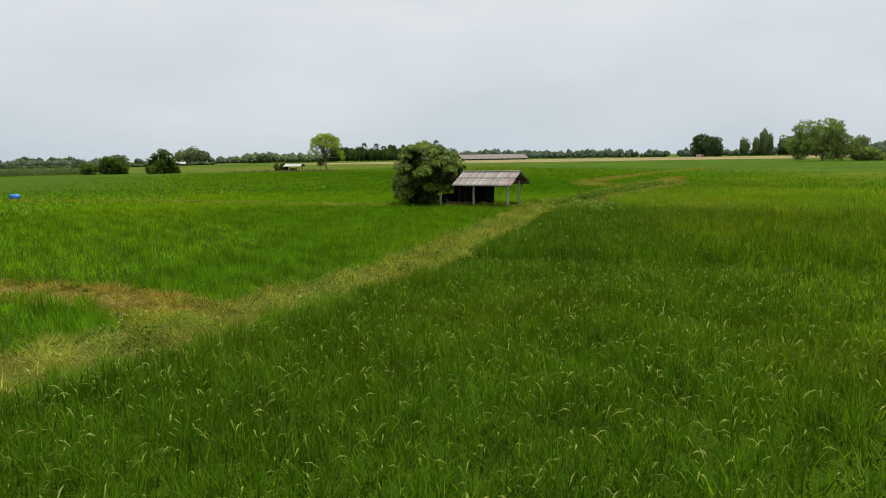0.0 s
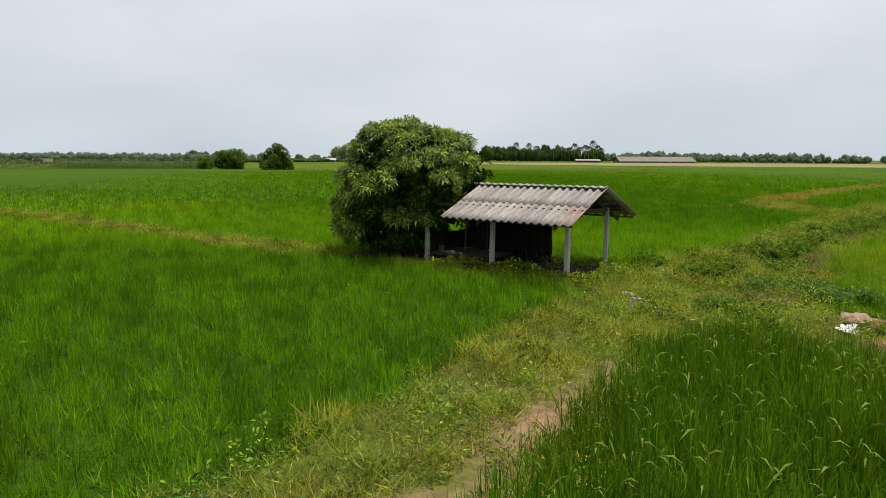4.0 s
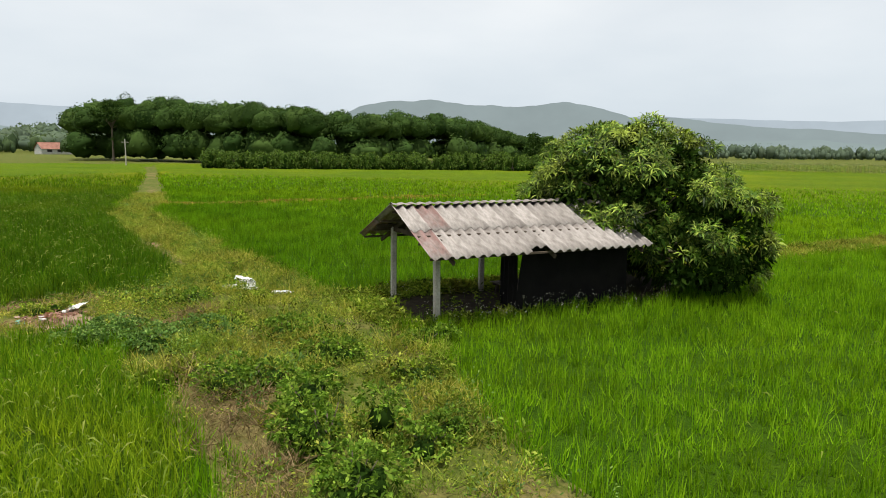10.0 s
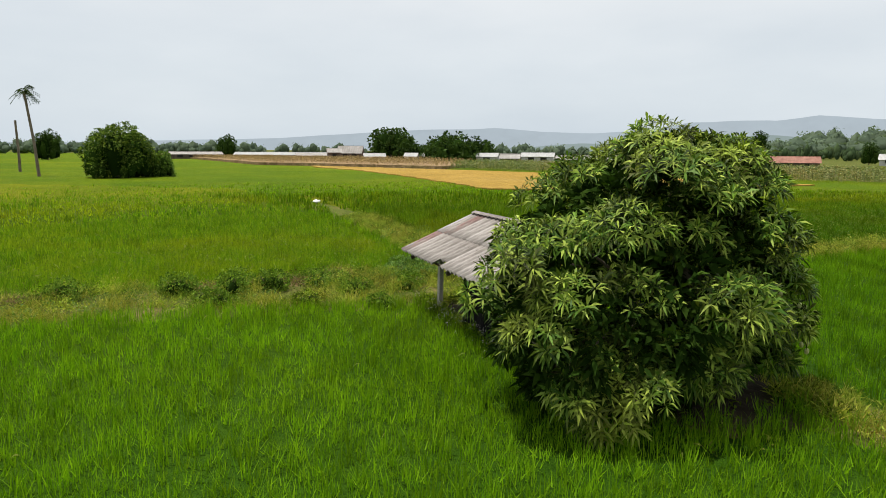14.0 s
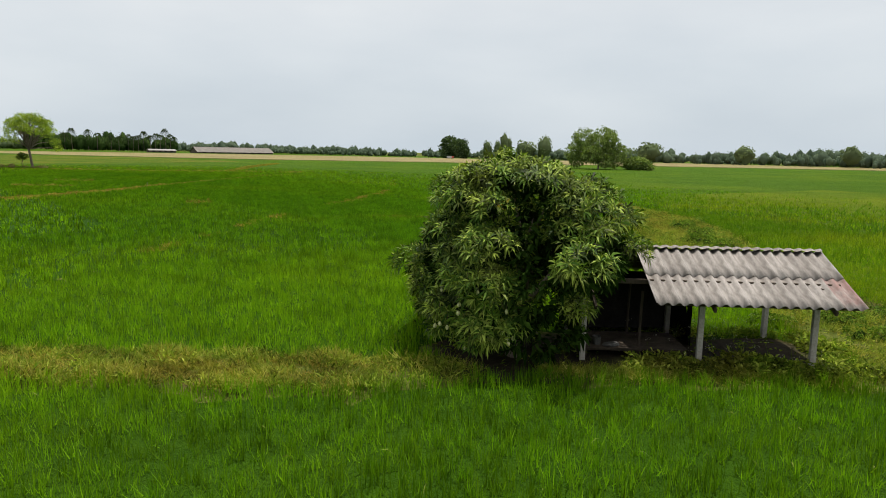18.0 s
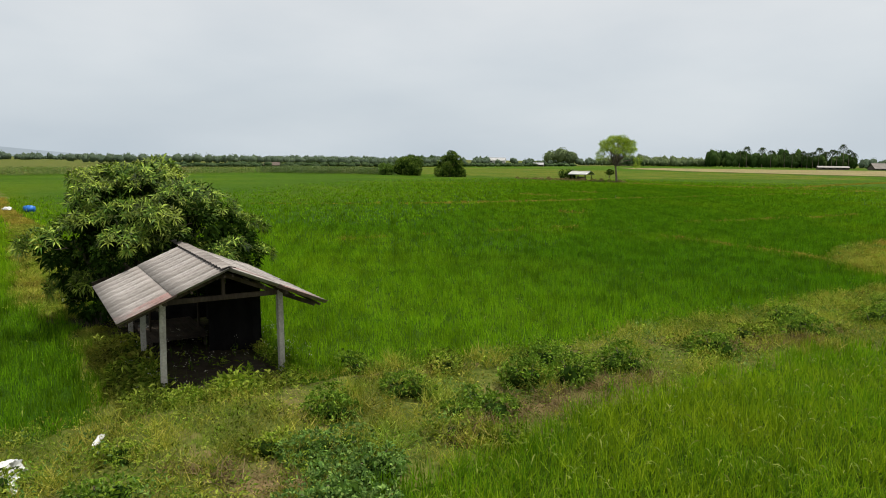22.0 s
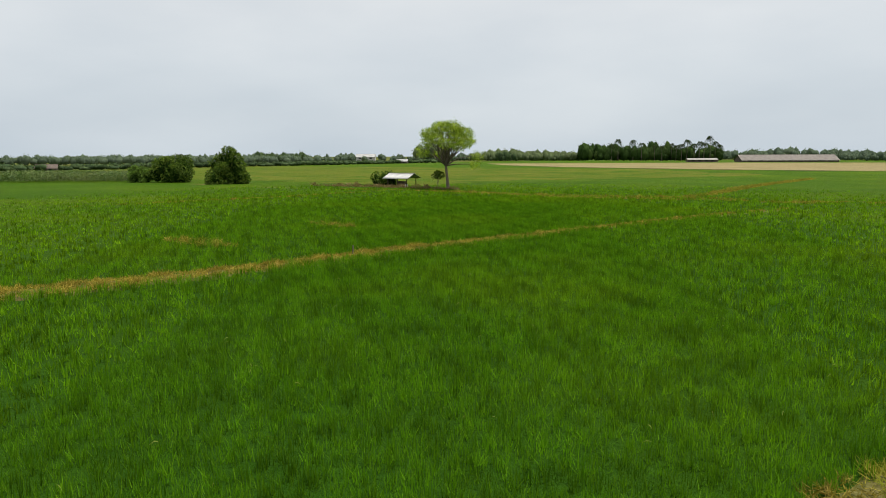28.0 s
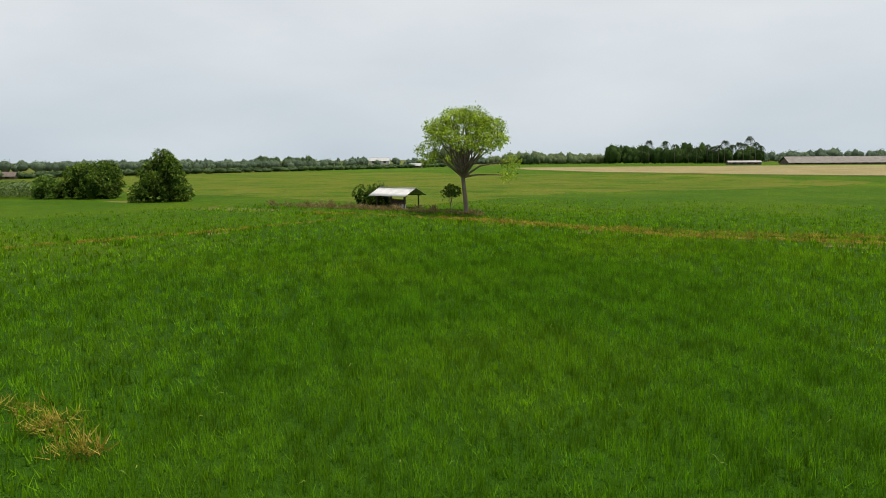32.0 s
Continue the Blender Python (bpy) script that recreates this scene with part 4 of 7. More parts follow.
def make_weeds():
    rng = np.random.default_rng(21)
    box = (-8, 34, 10, 100)
    # cushions of small leaves, low and high, each kind of weed with its own green
    x, y = scatter_on(rng, [DIKE_SOUTH, DIKE_NORTH, DIKE_EAST, DIKE_CURVE], 6.0, *box, 0.1)
    k = clear_of(x, y) & (bare_mask(x, y)[0] < 0.45) & (wave(x, y, 0.9, 2.0) + 0.5 * wave(x, y, 2.7) > np.where(y < 45, -0.55, -0.75))
    x, y = x[k], y[k]
    n, per = len(x), 50
    r = rng.uniform(0.15, 0.50, n)
    h = r * rng.uniform(0.8, 1.6, n) + 0.35 * np.clip(wave(x, y, 0.7, 3.0), 0, 1)
    a, e = rng.uniform(0, 6.283, n * per), np.arcsin(rng.uniform(0.05, 1.0, n * per))
    R, H = np.repeat(r, per), np.repeat(h, per)
    d = np.stack([np.cos(a) * np.cos(e), np.sin(a) * np.cos(e), np.sin(e)], 1)
    q = rng.uniform(0.8, 1.08, n * per)
    base = np.stack([np.repeat(x, per) + d[:, 0] * R * q, np.repeat(y, per) + d[:, 1] * R * q, 0.16 + d[:, 2] * H * q], 1)
    L = np.repeat(rng.uniform(0.055, 0.125, n), per) * rng.uniform(0.7, 1.2, n * per)
    v, f = leaves_np(rng, base, d + 0.6 * rng.normal(size=d.shape) + np.array([0, 0, 0.35]), L, L * np.repeat(rng.uniform(0.20, 0.45, n), per), 0.3)
    t = np.repeat(np.clip(0.45 + 0.35 * wave(x, y, 1.7, 1.0) + 0.3 * rng.normal(size=n), 0, 1), per * 4)
    kind = np.repeat(rng.random(n) + 0.25 * wave(x, y, 0.6, 7.0), per)
    for lo, hi, mat in ((-9, 0.64, M_WEED), (0.64, 0.90, M_SHRUB), (0.90, 9, M_TEAL)):
        k = (kind >= lo) & (kind < hi)
        vv = v.reshape(-1, 4, 3)[k].reshape(-1, 3)
        tagged(new("low_weeds", mesh_np("low_weeds", vv, np.arange(len(vv)).reshape(-1, 4), mat, False, {"tone": t.reshape(-1, 4)[k].ravel()})), "tangled cushions of green broad-leaved weeds over the dike", "weeds", kind="stuff")
    x, y = scatter_on(rng, [DIKE_SOUTH, DIKE_NORTH, DIKE_EAST, DIKE_CURVE, DIKE_WEST], 40, -40, 34, 2, 100, 0.25)
    k = clear_of(x, y) & (bare_mask(x, y)[0] < 0.6) & (wave(x, y, 0.8, 5.0) + 0.6 * wave(x, y, 2.2) > np.where((x > 8) & (y > 46) & (y < 66), -0.15, np.where(y < 45, -1.3, -0.7))) & ((x > -4) | (rng.random(len(x)) < 0.8))
    x, y = x[k], y[k]
    v, f, t = tufts(rng, x, y, 7, 0.36, 0.016, 1.5, 0.17, 0.16)
    tagged(new("dry_grass", mesh_np("dry_grass", v, f, M_DRYGRASS, False, {"tone": t})), "straw-yellow and green grass tufts along the dikes", "grass", kind="stuff")
    x, y = scatter_on(rng, DRY + [DIKE_WEST[1:]], 40, -80, 34, 10, 212, 0.1)
    k = (wave(x, y, 0.35, 5.0) + 0.6 * wave(x, y, 1.1) > 0.1) | ((y > 112) & (x < -8)) | (y < 25) | ((x > 0) & (y < 96)) | (np.abs(off_line(x, y, DIKE_WEST)) < 1.2)
    v, f, t = tufts(rng, x[k], y[k], 7, 0.30, 0.026, 0.7, 0.19, 0.05)
    tagged(new("bund_grass", mesh_np("bund_grass", v, f, M_DRYBUND, False, {"tone": t})), "dry straw-coloured grass on the narrow bunds", "grass", kind="stuff")
    # green weeds on the bund west of the tree
    x, y = scatter_on(rng, [DIKE_WEST], 40, -40, -4, 52, 68, 0.25)
    v, f, t = tufts(rng, x, y, 7, 0.26, 0.035, 1.1, 0.17, 0.10)
    tagged(new("bund_weeds", mesh_np("bund_weeds", v, f, M_WEED, False, {"tone": t})), "yellow-green grassy weeds on the bund beside the mango tree", "weeds", kind="stuff")
    # trodden straw on the brown track by the rubbish
    x, y = scatter_on(rng, [[(9.3, 47.7, 0.2), (11.5, 47.5, 0.4), (13.9, 47.4, 0.75), (16.5, 47.0, 0.3)], [(13.2, 49.5, 0.4), (14.7, 49.8, 0.4)]], 60, 9, 17, 46, 51, 0.1)
    v, f, t = tufts(rng, x, y, 4, 0.16, 0.018, 0.35, 0.20, 0.03)
    tagged(new("trodden_straw", mesh_np("trodden_straw", v, f, M_DRYCORN, False, {"tone": t * 0.7})), "reddish-brown trodden straw on the bare track", "straw", kind="stuff")
    x, y = scatter_on(rng, [[(9.5, 48.6, 0.8), (12.5, 48.8, 1.6), (14.5, 49.4, 1.5)], [(11.5, 51.5, 1.5), (13.2, 51.3, 0.9)], [(6.5, 33, 1.2), (7.6, 45, 1.0)]], 46, 4, 17, 31, 53.5, 0.2)
    k = clear_of(x, y) & (bare_mask(x, y)[0] < 0.5)
    v, f, t = tufts(rng, x[k], y[k], 6, 0.13, 0.022, 0.5, 0.19, 0.06)
    tagged(new("trodden_grass", mesh_np("trodden_grass", v, f, M_DRYGRASS, False, {"tone": t})), "short trodden grass and straw on the dike", "grass", kind="stuff")
    # dried-out spots within the paddies
    spots = [[(-40, 139.5, 0.5), (-36.5, 139.3, 1.0), (-33.3, 138.9, 0.4)], [(-4.5, 202.8, 0.5), (-1.5, 204.5, 1.0), (0.4, 206.6, 0.8)], [(-39, 153.9, 0.3), (-34.4, 153.2, 0.3)], [(-15, 207.5, 0.3), (-12, 208.4, 0.5)], [(-16, 110, 0.3), (-14.5, 111, 0.5)],
             [(-54, 208.2, 0.4), (-45, 205.8, 0.5), (-30, 205.2, 0.5), (-17, 208.5, 0.6), (-9, 207, 0.5)], [(-16.8, 210.8, 0.5), (-14.9, 216.6, 0.9), (-13.3, 233, 1.2), (-11.8, 250, 1.2), (-3.5, 298, 1.0)]]
    x, y = scatter_on(rng, spots, 14, -56, 4, 105, 300, 0.2)
    v, f, t = tufts(rng, x, y, 6, 0.42, 0.028, 1.2, 0.24, 0.2)
    tagged(new("dry_patch_grass", mesh_np("dry_patch_grass", v, f, M_DRYBUND, False, {"tone": t})), "yellowed dry spots within the green rice", "grass", kind="stuff")
    x, y = scatter_on(rng, [DIKE_CURVE, DIKE_NORTH], 20, 11, 60, 84, 196, 0.4)
    x, y = x[(y < 118) | (np.arange(len(y)) % 3 == 0)], y[(y < 118) | (np.arange(len(y)) % 3 == 0)]
    v, f, t = tufts(rng, x, y, 7, 0.36, 0.026, 0.8, 0.18, 0.1)
    tagged(new("far_dike_grass", mesh_np("far_dike_grass", v, f, M_DRYBUND, False, {"tone": t})), "dry yellowish grass on the curving dike", "grass", kind="stuff")
    # dead brown stalks and seed heads in the ditch
    x, y = scatter_on(rng, [[(12.7, 56.2, 0.35), (13.2, 58.4, 0.6), (13.8, 60.6, 0.5), (14.3, 62.6, 0.25)], [(14.8, 66.2, 0.2), (16.2, 69.4, 0.6), (17.2, 71.6, 0.3)], [(10.2, 51.6, 0.2), (11.8, 52.3, 0.35)]], 55, 9, 18, 50, 73, 0.15)
    v, f, t = tufts(rng, x, y, 6, 0.34, 0.016, 1.0, 0.17, 0.16)
    tagged(new("dead_weeds", mesh_np("dead_weeds", v, f, M_DRYCORN, False, {"tone": t * 0.6})), "reddish-brown dead weeds standing in the ditch", "weeds", kind="stuff")
    # tall brown weeds by the far shelter
    x, y = scatter_on(rng, [[(-92, 214.5, 0.4), (-84, 214.8, 1.4), (-74, 214.6, 1.6), (-64, 214.0, 0.8), (-56, 212.5, 0.4)]], 5, -95, -54, 208, 220, 0.2)
    v, f, t = tufts(rng, x, y, 7, 0.8, 0.06, 1.3, 0.2, 0.3)
    tagged(new("brown_weeds", mesh_np("brown_weeds", v, f, M_DRYCORN, False, {"tone": t * 0.5})), "tall brown dried weeds beside the far shelter", "weeds", kind="stuff")
    # trampled weeds round the hut
    n = 6500
    u, w = rng.uniform(-11.5, 1.6, n), rng.uniform(-2.7, 1.8, n)
    k = ((np.maximum(np.abs(u + 2.9) - 3.5, np.abs(w) - 1.45) > 0) & (np.hypot(u + 8.0, w + 0.9) > 3.1) & (u > -8.6)) | (rng.random(n) < 0.02)
    k &= clear_of(*(HUT + u[:, None] * EAST + w[:, None] * NORTH).T)
    p = HUT + u[k, None] * EAST + w[k, None] * NORTH
    q = HUT + rng.uniform(-7.5, 0.8, 1500)[:, None] * EAST + (-2.45 + 0.3 * rng.normal(size=1500))[:, None] * NORTH
    gv, gf, gt = tufts(rng, q[:, 0], q[:, 1], 7, 0.26, 0.018, 1.0, 0.12, 0.12)
    tagged(new("yard_grass", mesh_np("yard_grass", gv, gf, M_DRYGRASS, False, {"tone": gt})), "yellowish grass between the hut and the rice", "grass", kind="stuff")
    v, f, t = tufts(rng, p[:, 0], p[:, 1], 7, 0.17, 0.05, 0.6, 0.12, 0.28)
    tagged(new("yard_weeds", mesh_np("yard_weeds", v, f, M_WEED, False, {"tone": t})), "knee-high green weeds round the hut", "weeds", kind="stuff")


make_weeds()


def make_flowers():
    """Thin weeds with small whitish heads along the hut's net wall and under its open end."""
    rng = np.random.default_rng(33)
    n = 150
    u = np.concatenate([rng.uniform(-7.4, 0.4, n * 2 // 3), rng.uniform(-4.5, 0.6, n // 3)])
    w = np.concatenate([rng.normal(size=n * 2 // 3) * 0.22 + 2.05, rng.uniform(-2.3, 1.6, n // 3)])
    p = HUT + u[:, None] * EAST + w[:, None] * NORTH
    h = rng.uniform(0.25, 0.75, len(p))
    way = np.stack([rng.normal(size=len(p)) * 0.12, rng.normal(size=len(p)) * 0.12, np.ones(len(p))], 1)
    foot = np.column_stack([p, np.full(len(p), 0.08)])
    stems = leaves_np(rng, foot, way, h, np.full(len(p), 0.012), 0.0)
    tip = np.repeat(foot + unit(way) * h[:, None], 5, 0) + rng.normal(size=(len(p) * 5, 3)) * np.array([0.05, 0.05, 0.04])
    heads = leaves_np(rng, tip, rng.normal(size=tip.shape), rng.uniform(0.02, 0.04, len(tip)), rng.uniform(0.02, 0.03, len(tip)), 0.0)
    leaf = np.repeat(foot + unit(way) * h[:, None] * 0.5, 6, 0) + rng.normal(size=(len(p) * 6, 3)) * 0.05
    leaves = leaves_np(rng, leaf, rng.normal(size=leaf.shape) + np.array([0, 0, 0.4]), rng.uniform(0.06, 0.12, len(leaf)), rng.uniform(0.02, 0.04, len(leaf)), 0.3)
    tagged(new("flower_stalks", mesh_np("flower_stalks", *join_np([stems, leaves]), M_SHRUB)), "thin green weed stalks along the hut walls", "weeds", kind="stuff")
    tagged(new("flower_heads", mesh_np("flower_heads", *heads, M_PETAL)), "small whitish weed flowers along the hut walls", "flowers", kind="stuff")


make_flowers()


def make_shrub(x, y, r, h, seed, mat, label, group):
    rng = np.random.default_rng(seed)
    ob = thing("weed_shrub", label, "shrub", group, at=(x, y, 0.08))
    lobes = [(rng.normal() * r * 0.35, rng.normal() * r * 0.35, h * rng.uniform(0.4, 0.6), r * rng.uniform(0.5, 0.8), r * rng.uniform(0.5, 0.8), h * rng.uniform(0.38, 0.5)) for _ in range(4)]
    v, f, t = crown_np(rng, lobes, int(380 * r * (h + r)), 6, 0.095, 0.044, 0.02, 0.3)
    part("foliage", mesh_np("foliage", v, f, mat, False, {"tone": t}), mat, ob)
    v, f, t = masses_np(rng, np.array([(l[0], l[1], l[2] + l[5] * 0.45, l[3] * 0.66) for l in lobes]), 8, 5)
    part("inner_foliage", mesh_np("inner_foliage", v, f, M_SHADED_LEAF, True, {"tone": t}), None, ob, "inner leaf mass, coloured dark as shade")
    for _ in range(4):
        a = rng.uniform(0, 6.28)
        q = Vector((math.cos(a) * r * 0.5, math.sin(a) * r * 0.5, h * 0.75))
        part("stem", mesh_np("stem", *tube_np([(0, 0, -0.05), tuple(q * 0.5 + Vector((0, 0, 0.05))), tuple(q)], [0.02, 0.014, 0.006], 5), M_BARK), None, ob)
    return ob


SHRUBS = [(12.2, 59.7, 0.70, 0.95), (12.8, 61.0, 0.75, 1.0), (10.2, 57.2, 0.7, 0.6), (13.5, 62.6, 0.75, 0.95), (11.6, 62.0, 0.7, 0.6), (14.8, 66.0, 0.75, 0.9), (16.4, 70.2, 0.8, 0.9),
          (17.9, 73.5, 0.85, 0.9), (20.2, 79.2, 0.95, 1.0), (22.9, 84.5, 0.9, 0.9), (15.4, 71.9, 0.8, 0.8), (18.3, 76.4, 1.0, 0.9), (12.9, 52.5, 0.95, 0.55), (11.5, 53.9, 0.9, 0.5), (10.0, 50.0, 0.6, 0.5), (12.4, 54.0, 0.8, 0.45),
          (7.9, 57.8, 0.6, 0.5), (6.3, 44.8, 0.45, 0.35), (8.3, 49.0, 0.6, 0.5), (9.5, 59.6, 0.7, 0.55), (15.2, 68.4, 0.8, 0.7),
          (11.3, 48.4, 0.42, 0.4), (11.1, 49.5, 0.6, 0.5), (13.8, 48.7, 0.5, 0.42), (9.7, 55.0, 0.75, 0.6), (13.0, 56.6, 0.7, 0.5), (12.4, 57.6, 0.8, 0.6), (8.5, 50.9, 0.5, 0.4), (10.4, 53.0, 0.55, 0.45)]
for i, (x, y, r, h) in enumerate(SHRUBS):
    teal = i in (12, 13, 15)
    make_shrub(x, y, r, h, 300 + i, M_TEAL if teal else M_WEED if i > 16 and i not in (21, 24, 26) else M_SHRUB, "low grey-green weedy shrub on the dike" if teal else "dense dark green shrub growing in the ditch", "shrubs along the dike")


# ---- the hut ----
def wave_sheet(width, length, pitch, depth=0.045, thick=0.008):
    """A corrugated sheet, its waves running down the slope (local y), its top at y = 0."""
    nx, ny = max(8, int(width / pitch * 8)), 3
    vs, fs = [], []
    for k in range(2):
        for j in range(ny + 1):
            for i in range(nx + 1):
                x = width * i / nx
                c = math.cos(2 * math.pi * x / pitch)
                z = depth * (abs(c) ** 0.75 * (1 if c > 0 else -1)) - k * thick
                vs.append((x, -length * j / ny, z))
    o = (nx + 1) * (ny + 1)
    g = lambda k, i, j: k * o + j * (nx + 1) + i
    for j in range(ny):
        for i in range(nx):
            fs.append((g(0, i, j), g(0, i, j + 1), g(0, i + 1, j + 1), g(0, i + 1, j)))
            fs.append((g(1, i, j), g(1, i + 1, j), g(1, i + 1, j + 1), g(1, i, j + 1)))
    for i in range(nx):
        fs.append((g(0, i, ny), g(1, i, ny), g(1, i + 1, ny), g(0, i + 1, ny)))
        fs.append((g(0, i, 0), g(0, i + 1, 0), g(1, i + 1, 0), g(1, i, 0)))
    for j in range(ny):
        fs.append((g(0, 0, j), g(1, 0, j), g(1, 0, j + 1), g(0, 0, j + 1)))
        fs.append((g(0, nx, j), g(0, nx, j + 1), g(1, nx, j + 1), g(1, nx, j)))
    return np.array(vs), np.array(fs)


def make_hut():
    hut = thing("field_hut", "open field hut with grey corrugated roof and concrete posts", "hut", at=(HUT[0], HUT[1], 0), rz=math.degrees(math.atan2(EAST[1], EAST[0])))
    RIDGE, EAVE, HALF = 3.17, 2.08, 2.60
    slope = math.hypot(HALF, RIDGE - EAVE)
    drop = (RIDGE - EAVE) / HALF
    # posts
    for u, v, top in ((0, -1.51, 2.42), (0, 1.51, 2.42), (-3.05, -1.51, 2.42), (-3.05, 1.51, 2.42), (-6.2, -1.42, 2.25), (-6.2, 1.45, 2.35)):
        part("post", box_bm(0.15, 0.15, top + 0.2, pose(u, v, (top - 0.2) / 2, 0.6 * v, 0, 4 * v), 0.012), M_POST, hut, "squared weathered concrete post")
    for v in (-1.1, 0.35):
        part("prop", beam_bm((-4.6, v, 0), (-4.55, v + 0.03, 2.1), 0.06, 0.06), M_TIMBER, hut)
    # timber frame
    for v in (-1.51, 1.51):
        part("wall_plate", beam_bm((0.55, v, 2.45), (-6.3, v, 2.45), 0.09, 0.13), M_TIMBER, hut)
    for u in (0, -3.05, -6.1):
        part("tie_beam", beam_bm((u, -1.75, 2.36), (u, 1.75, 2.36), 0.08, 0.13), M_TIMBER, hut)
        part("king_post", beam_bm((u, 0, 2.36), (u, 0, 2.98), 0.09, 0.09), M_TIMBER, hut)
        for s in (-1, 1):
            part("rafter", beam_bm((u, 0, RIDGE - 0.21), (u, s * 2.5, RIDGE - 0.21 - 2.5 * drop), 0.07, 0.11), M_TIMBER, hut)
    for s in (-1, 1):
        for v in (0.1, 0.9, 1.7, 2.4):
            part("purlin", beam_bm((0.62, s * v, RIDGE - 0.13 - v * drop), (-4.5 if s < 0 else -6.0, s * v, RIDGE - 0.13 - v * drop), 0.05, 0.06), M_TIMBER, hut)
    # corrugated sheets in two overlapping courses
    PITCH = 0.2944
    WIDE = PITCH * 2
    low_v, low_f = wave_sheet(WIDE + 0.012, 1.46, PITCH)
    plain = mesh_np("roof_sheet", low_v, low_f, M_ROOF, False)
    red = mesh_np("roof_sheet_red", low_v, low_f, M_ROOF_RED, False)
    short_v, short_f = wave_sheet(WIDE + 0.012, 1.20, PITCH)
    broken = mesh_np("roof_sheet_broken", short_v, short_f, M_ROOF, False)
    ang = math.degrees(math.atan2(RIDGE - EAVE, HALF))
    rng = random.Random(8)
    for s in (-1, 1):
        for course in (0, 1):
            count = 9 if s < 0 else 12
            for i in range(count):
                down = course * (slope - 1.46)
                lift = 0.018 if course == 0 else 0.0
                mesh = red if (course == 1 and i == 0) or (course == 0 and i == 1 and s > 0) else plain
                if s > 0 and course == 1 and i == 5:
                    mesh = broken
                x = 0.70 - (i + 1) * WIDE
                tip = rng.uniform(-0.5, 0.5)
                if s < 0:
                    m = pose(x, -down * math.cos(radians(ang)), RIDGE + lift - down * math.sin(radians(ang)), ang, 0, tip * 0.4)
                else:
                    m = pose(x + WIDE, down * math.cos(radians(ang)), RIDGE + lift - down * math.sin(radians(ang)), ang, 0, 180 + tip * 0.4)
                part("roof_sheet", mesh, None, hut, "red-stained corrugated sheet" if mesh is red else "", m)
    # ridge caps: folded, with the sheets' waves
    for i in range(11):
        vs, fs = [], []
        nx = 16
        for s in (-1, 0, 1):
            for k in range(nx + 1):
                x = WIDE * k / nx
                c = 0.5 + 0.5 * math.cos(2 * math.pi * x / PITCH)
                vs.append((x, s * 0.17, 0.065 - abs(s) * 0.045 + 0.035 * c))
        for r in range(2):
            for k in range(nx):
                a = r * (nx + 1) + k
                fs.append((a, a + 1, a + nx + 2, a + nx + 1))
        part("ridge_cap", mesh_np("ridge_cap", np.array(vs), np.array(fs), M_ROOF), None, hut, "", pose(0.70 - (i + 1) * WIDE, 0, RIDGE + 0.005))
    # nets and tarpaulin hung between the posts
    def cloth(p, q, z0, z1, mat, name, label, seed, sag=0.06, cut=0.0):
        bm = bmesh.new()
        nx, nz = 26, 12
        r = random.Random(seed)
        grid = [[None] * (nz + 1) for _ in range(nx + 1)]
        P, Q = Vector((*p, 0)), Vector((*q, 0))
        d = (Q - P).normalized()
        nrm = Vector((-d.y, d.x, 0))
        for i in range(nx + 1):
            t = i / nx
            for j in range(nz + 1):
                w = j / nz
                z = z0 + (z1 - z0) * w - sag * 4 * t * (1 - t) * w
                inset = cut * max(0.0, 1 - t * 9) * (w ** 2)
                fold = 0.05 * math.sin(t * 21 + seed) * (1 - 0.6 * w) + r.uniform(-0.008, 0.008)
                grid[i][j] = bm.verts.new(P + (Q - P) * (t + inset) + nrm * fold + Vector((0, 0, z)))
        for i in range(nx):
            for j in range(nz):
                bm.faces.new((grid[i][j], grid[i + 1][j], grid[i + 1][j + 1], grid[i][j + 1]))
        ob = part(name, bm, mat, hut, label)
        sol = ob.modifiers.new("thickness", "SOLIDIFY")
        sol.thickness = 0.006
        return ob
    cloth((-2.35, 1.72), (-6.25, 1.68), 0.12, 2.22, M_NET, "shade_net", "black shade net hung as a wall", 3, 0.05, 0.06)
    cloth((-2.35, 1.70), (-2.75, 0.25), 0.05, 2.25, M_NET, "shade_net", "black net curtain gathered at the corner", 5, 0.03, 0.0)
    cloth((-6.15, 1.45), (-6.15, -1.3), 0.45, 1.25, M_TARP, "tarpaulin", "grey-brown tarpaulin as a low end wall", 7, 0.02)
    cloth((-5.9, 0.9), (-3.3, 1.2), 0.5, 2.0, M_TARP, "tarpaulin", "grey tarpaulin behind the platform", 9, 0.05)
    return hut


make_hut()


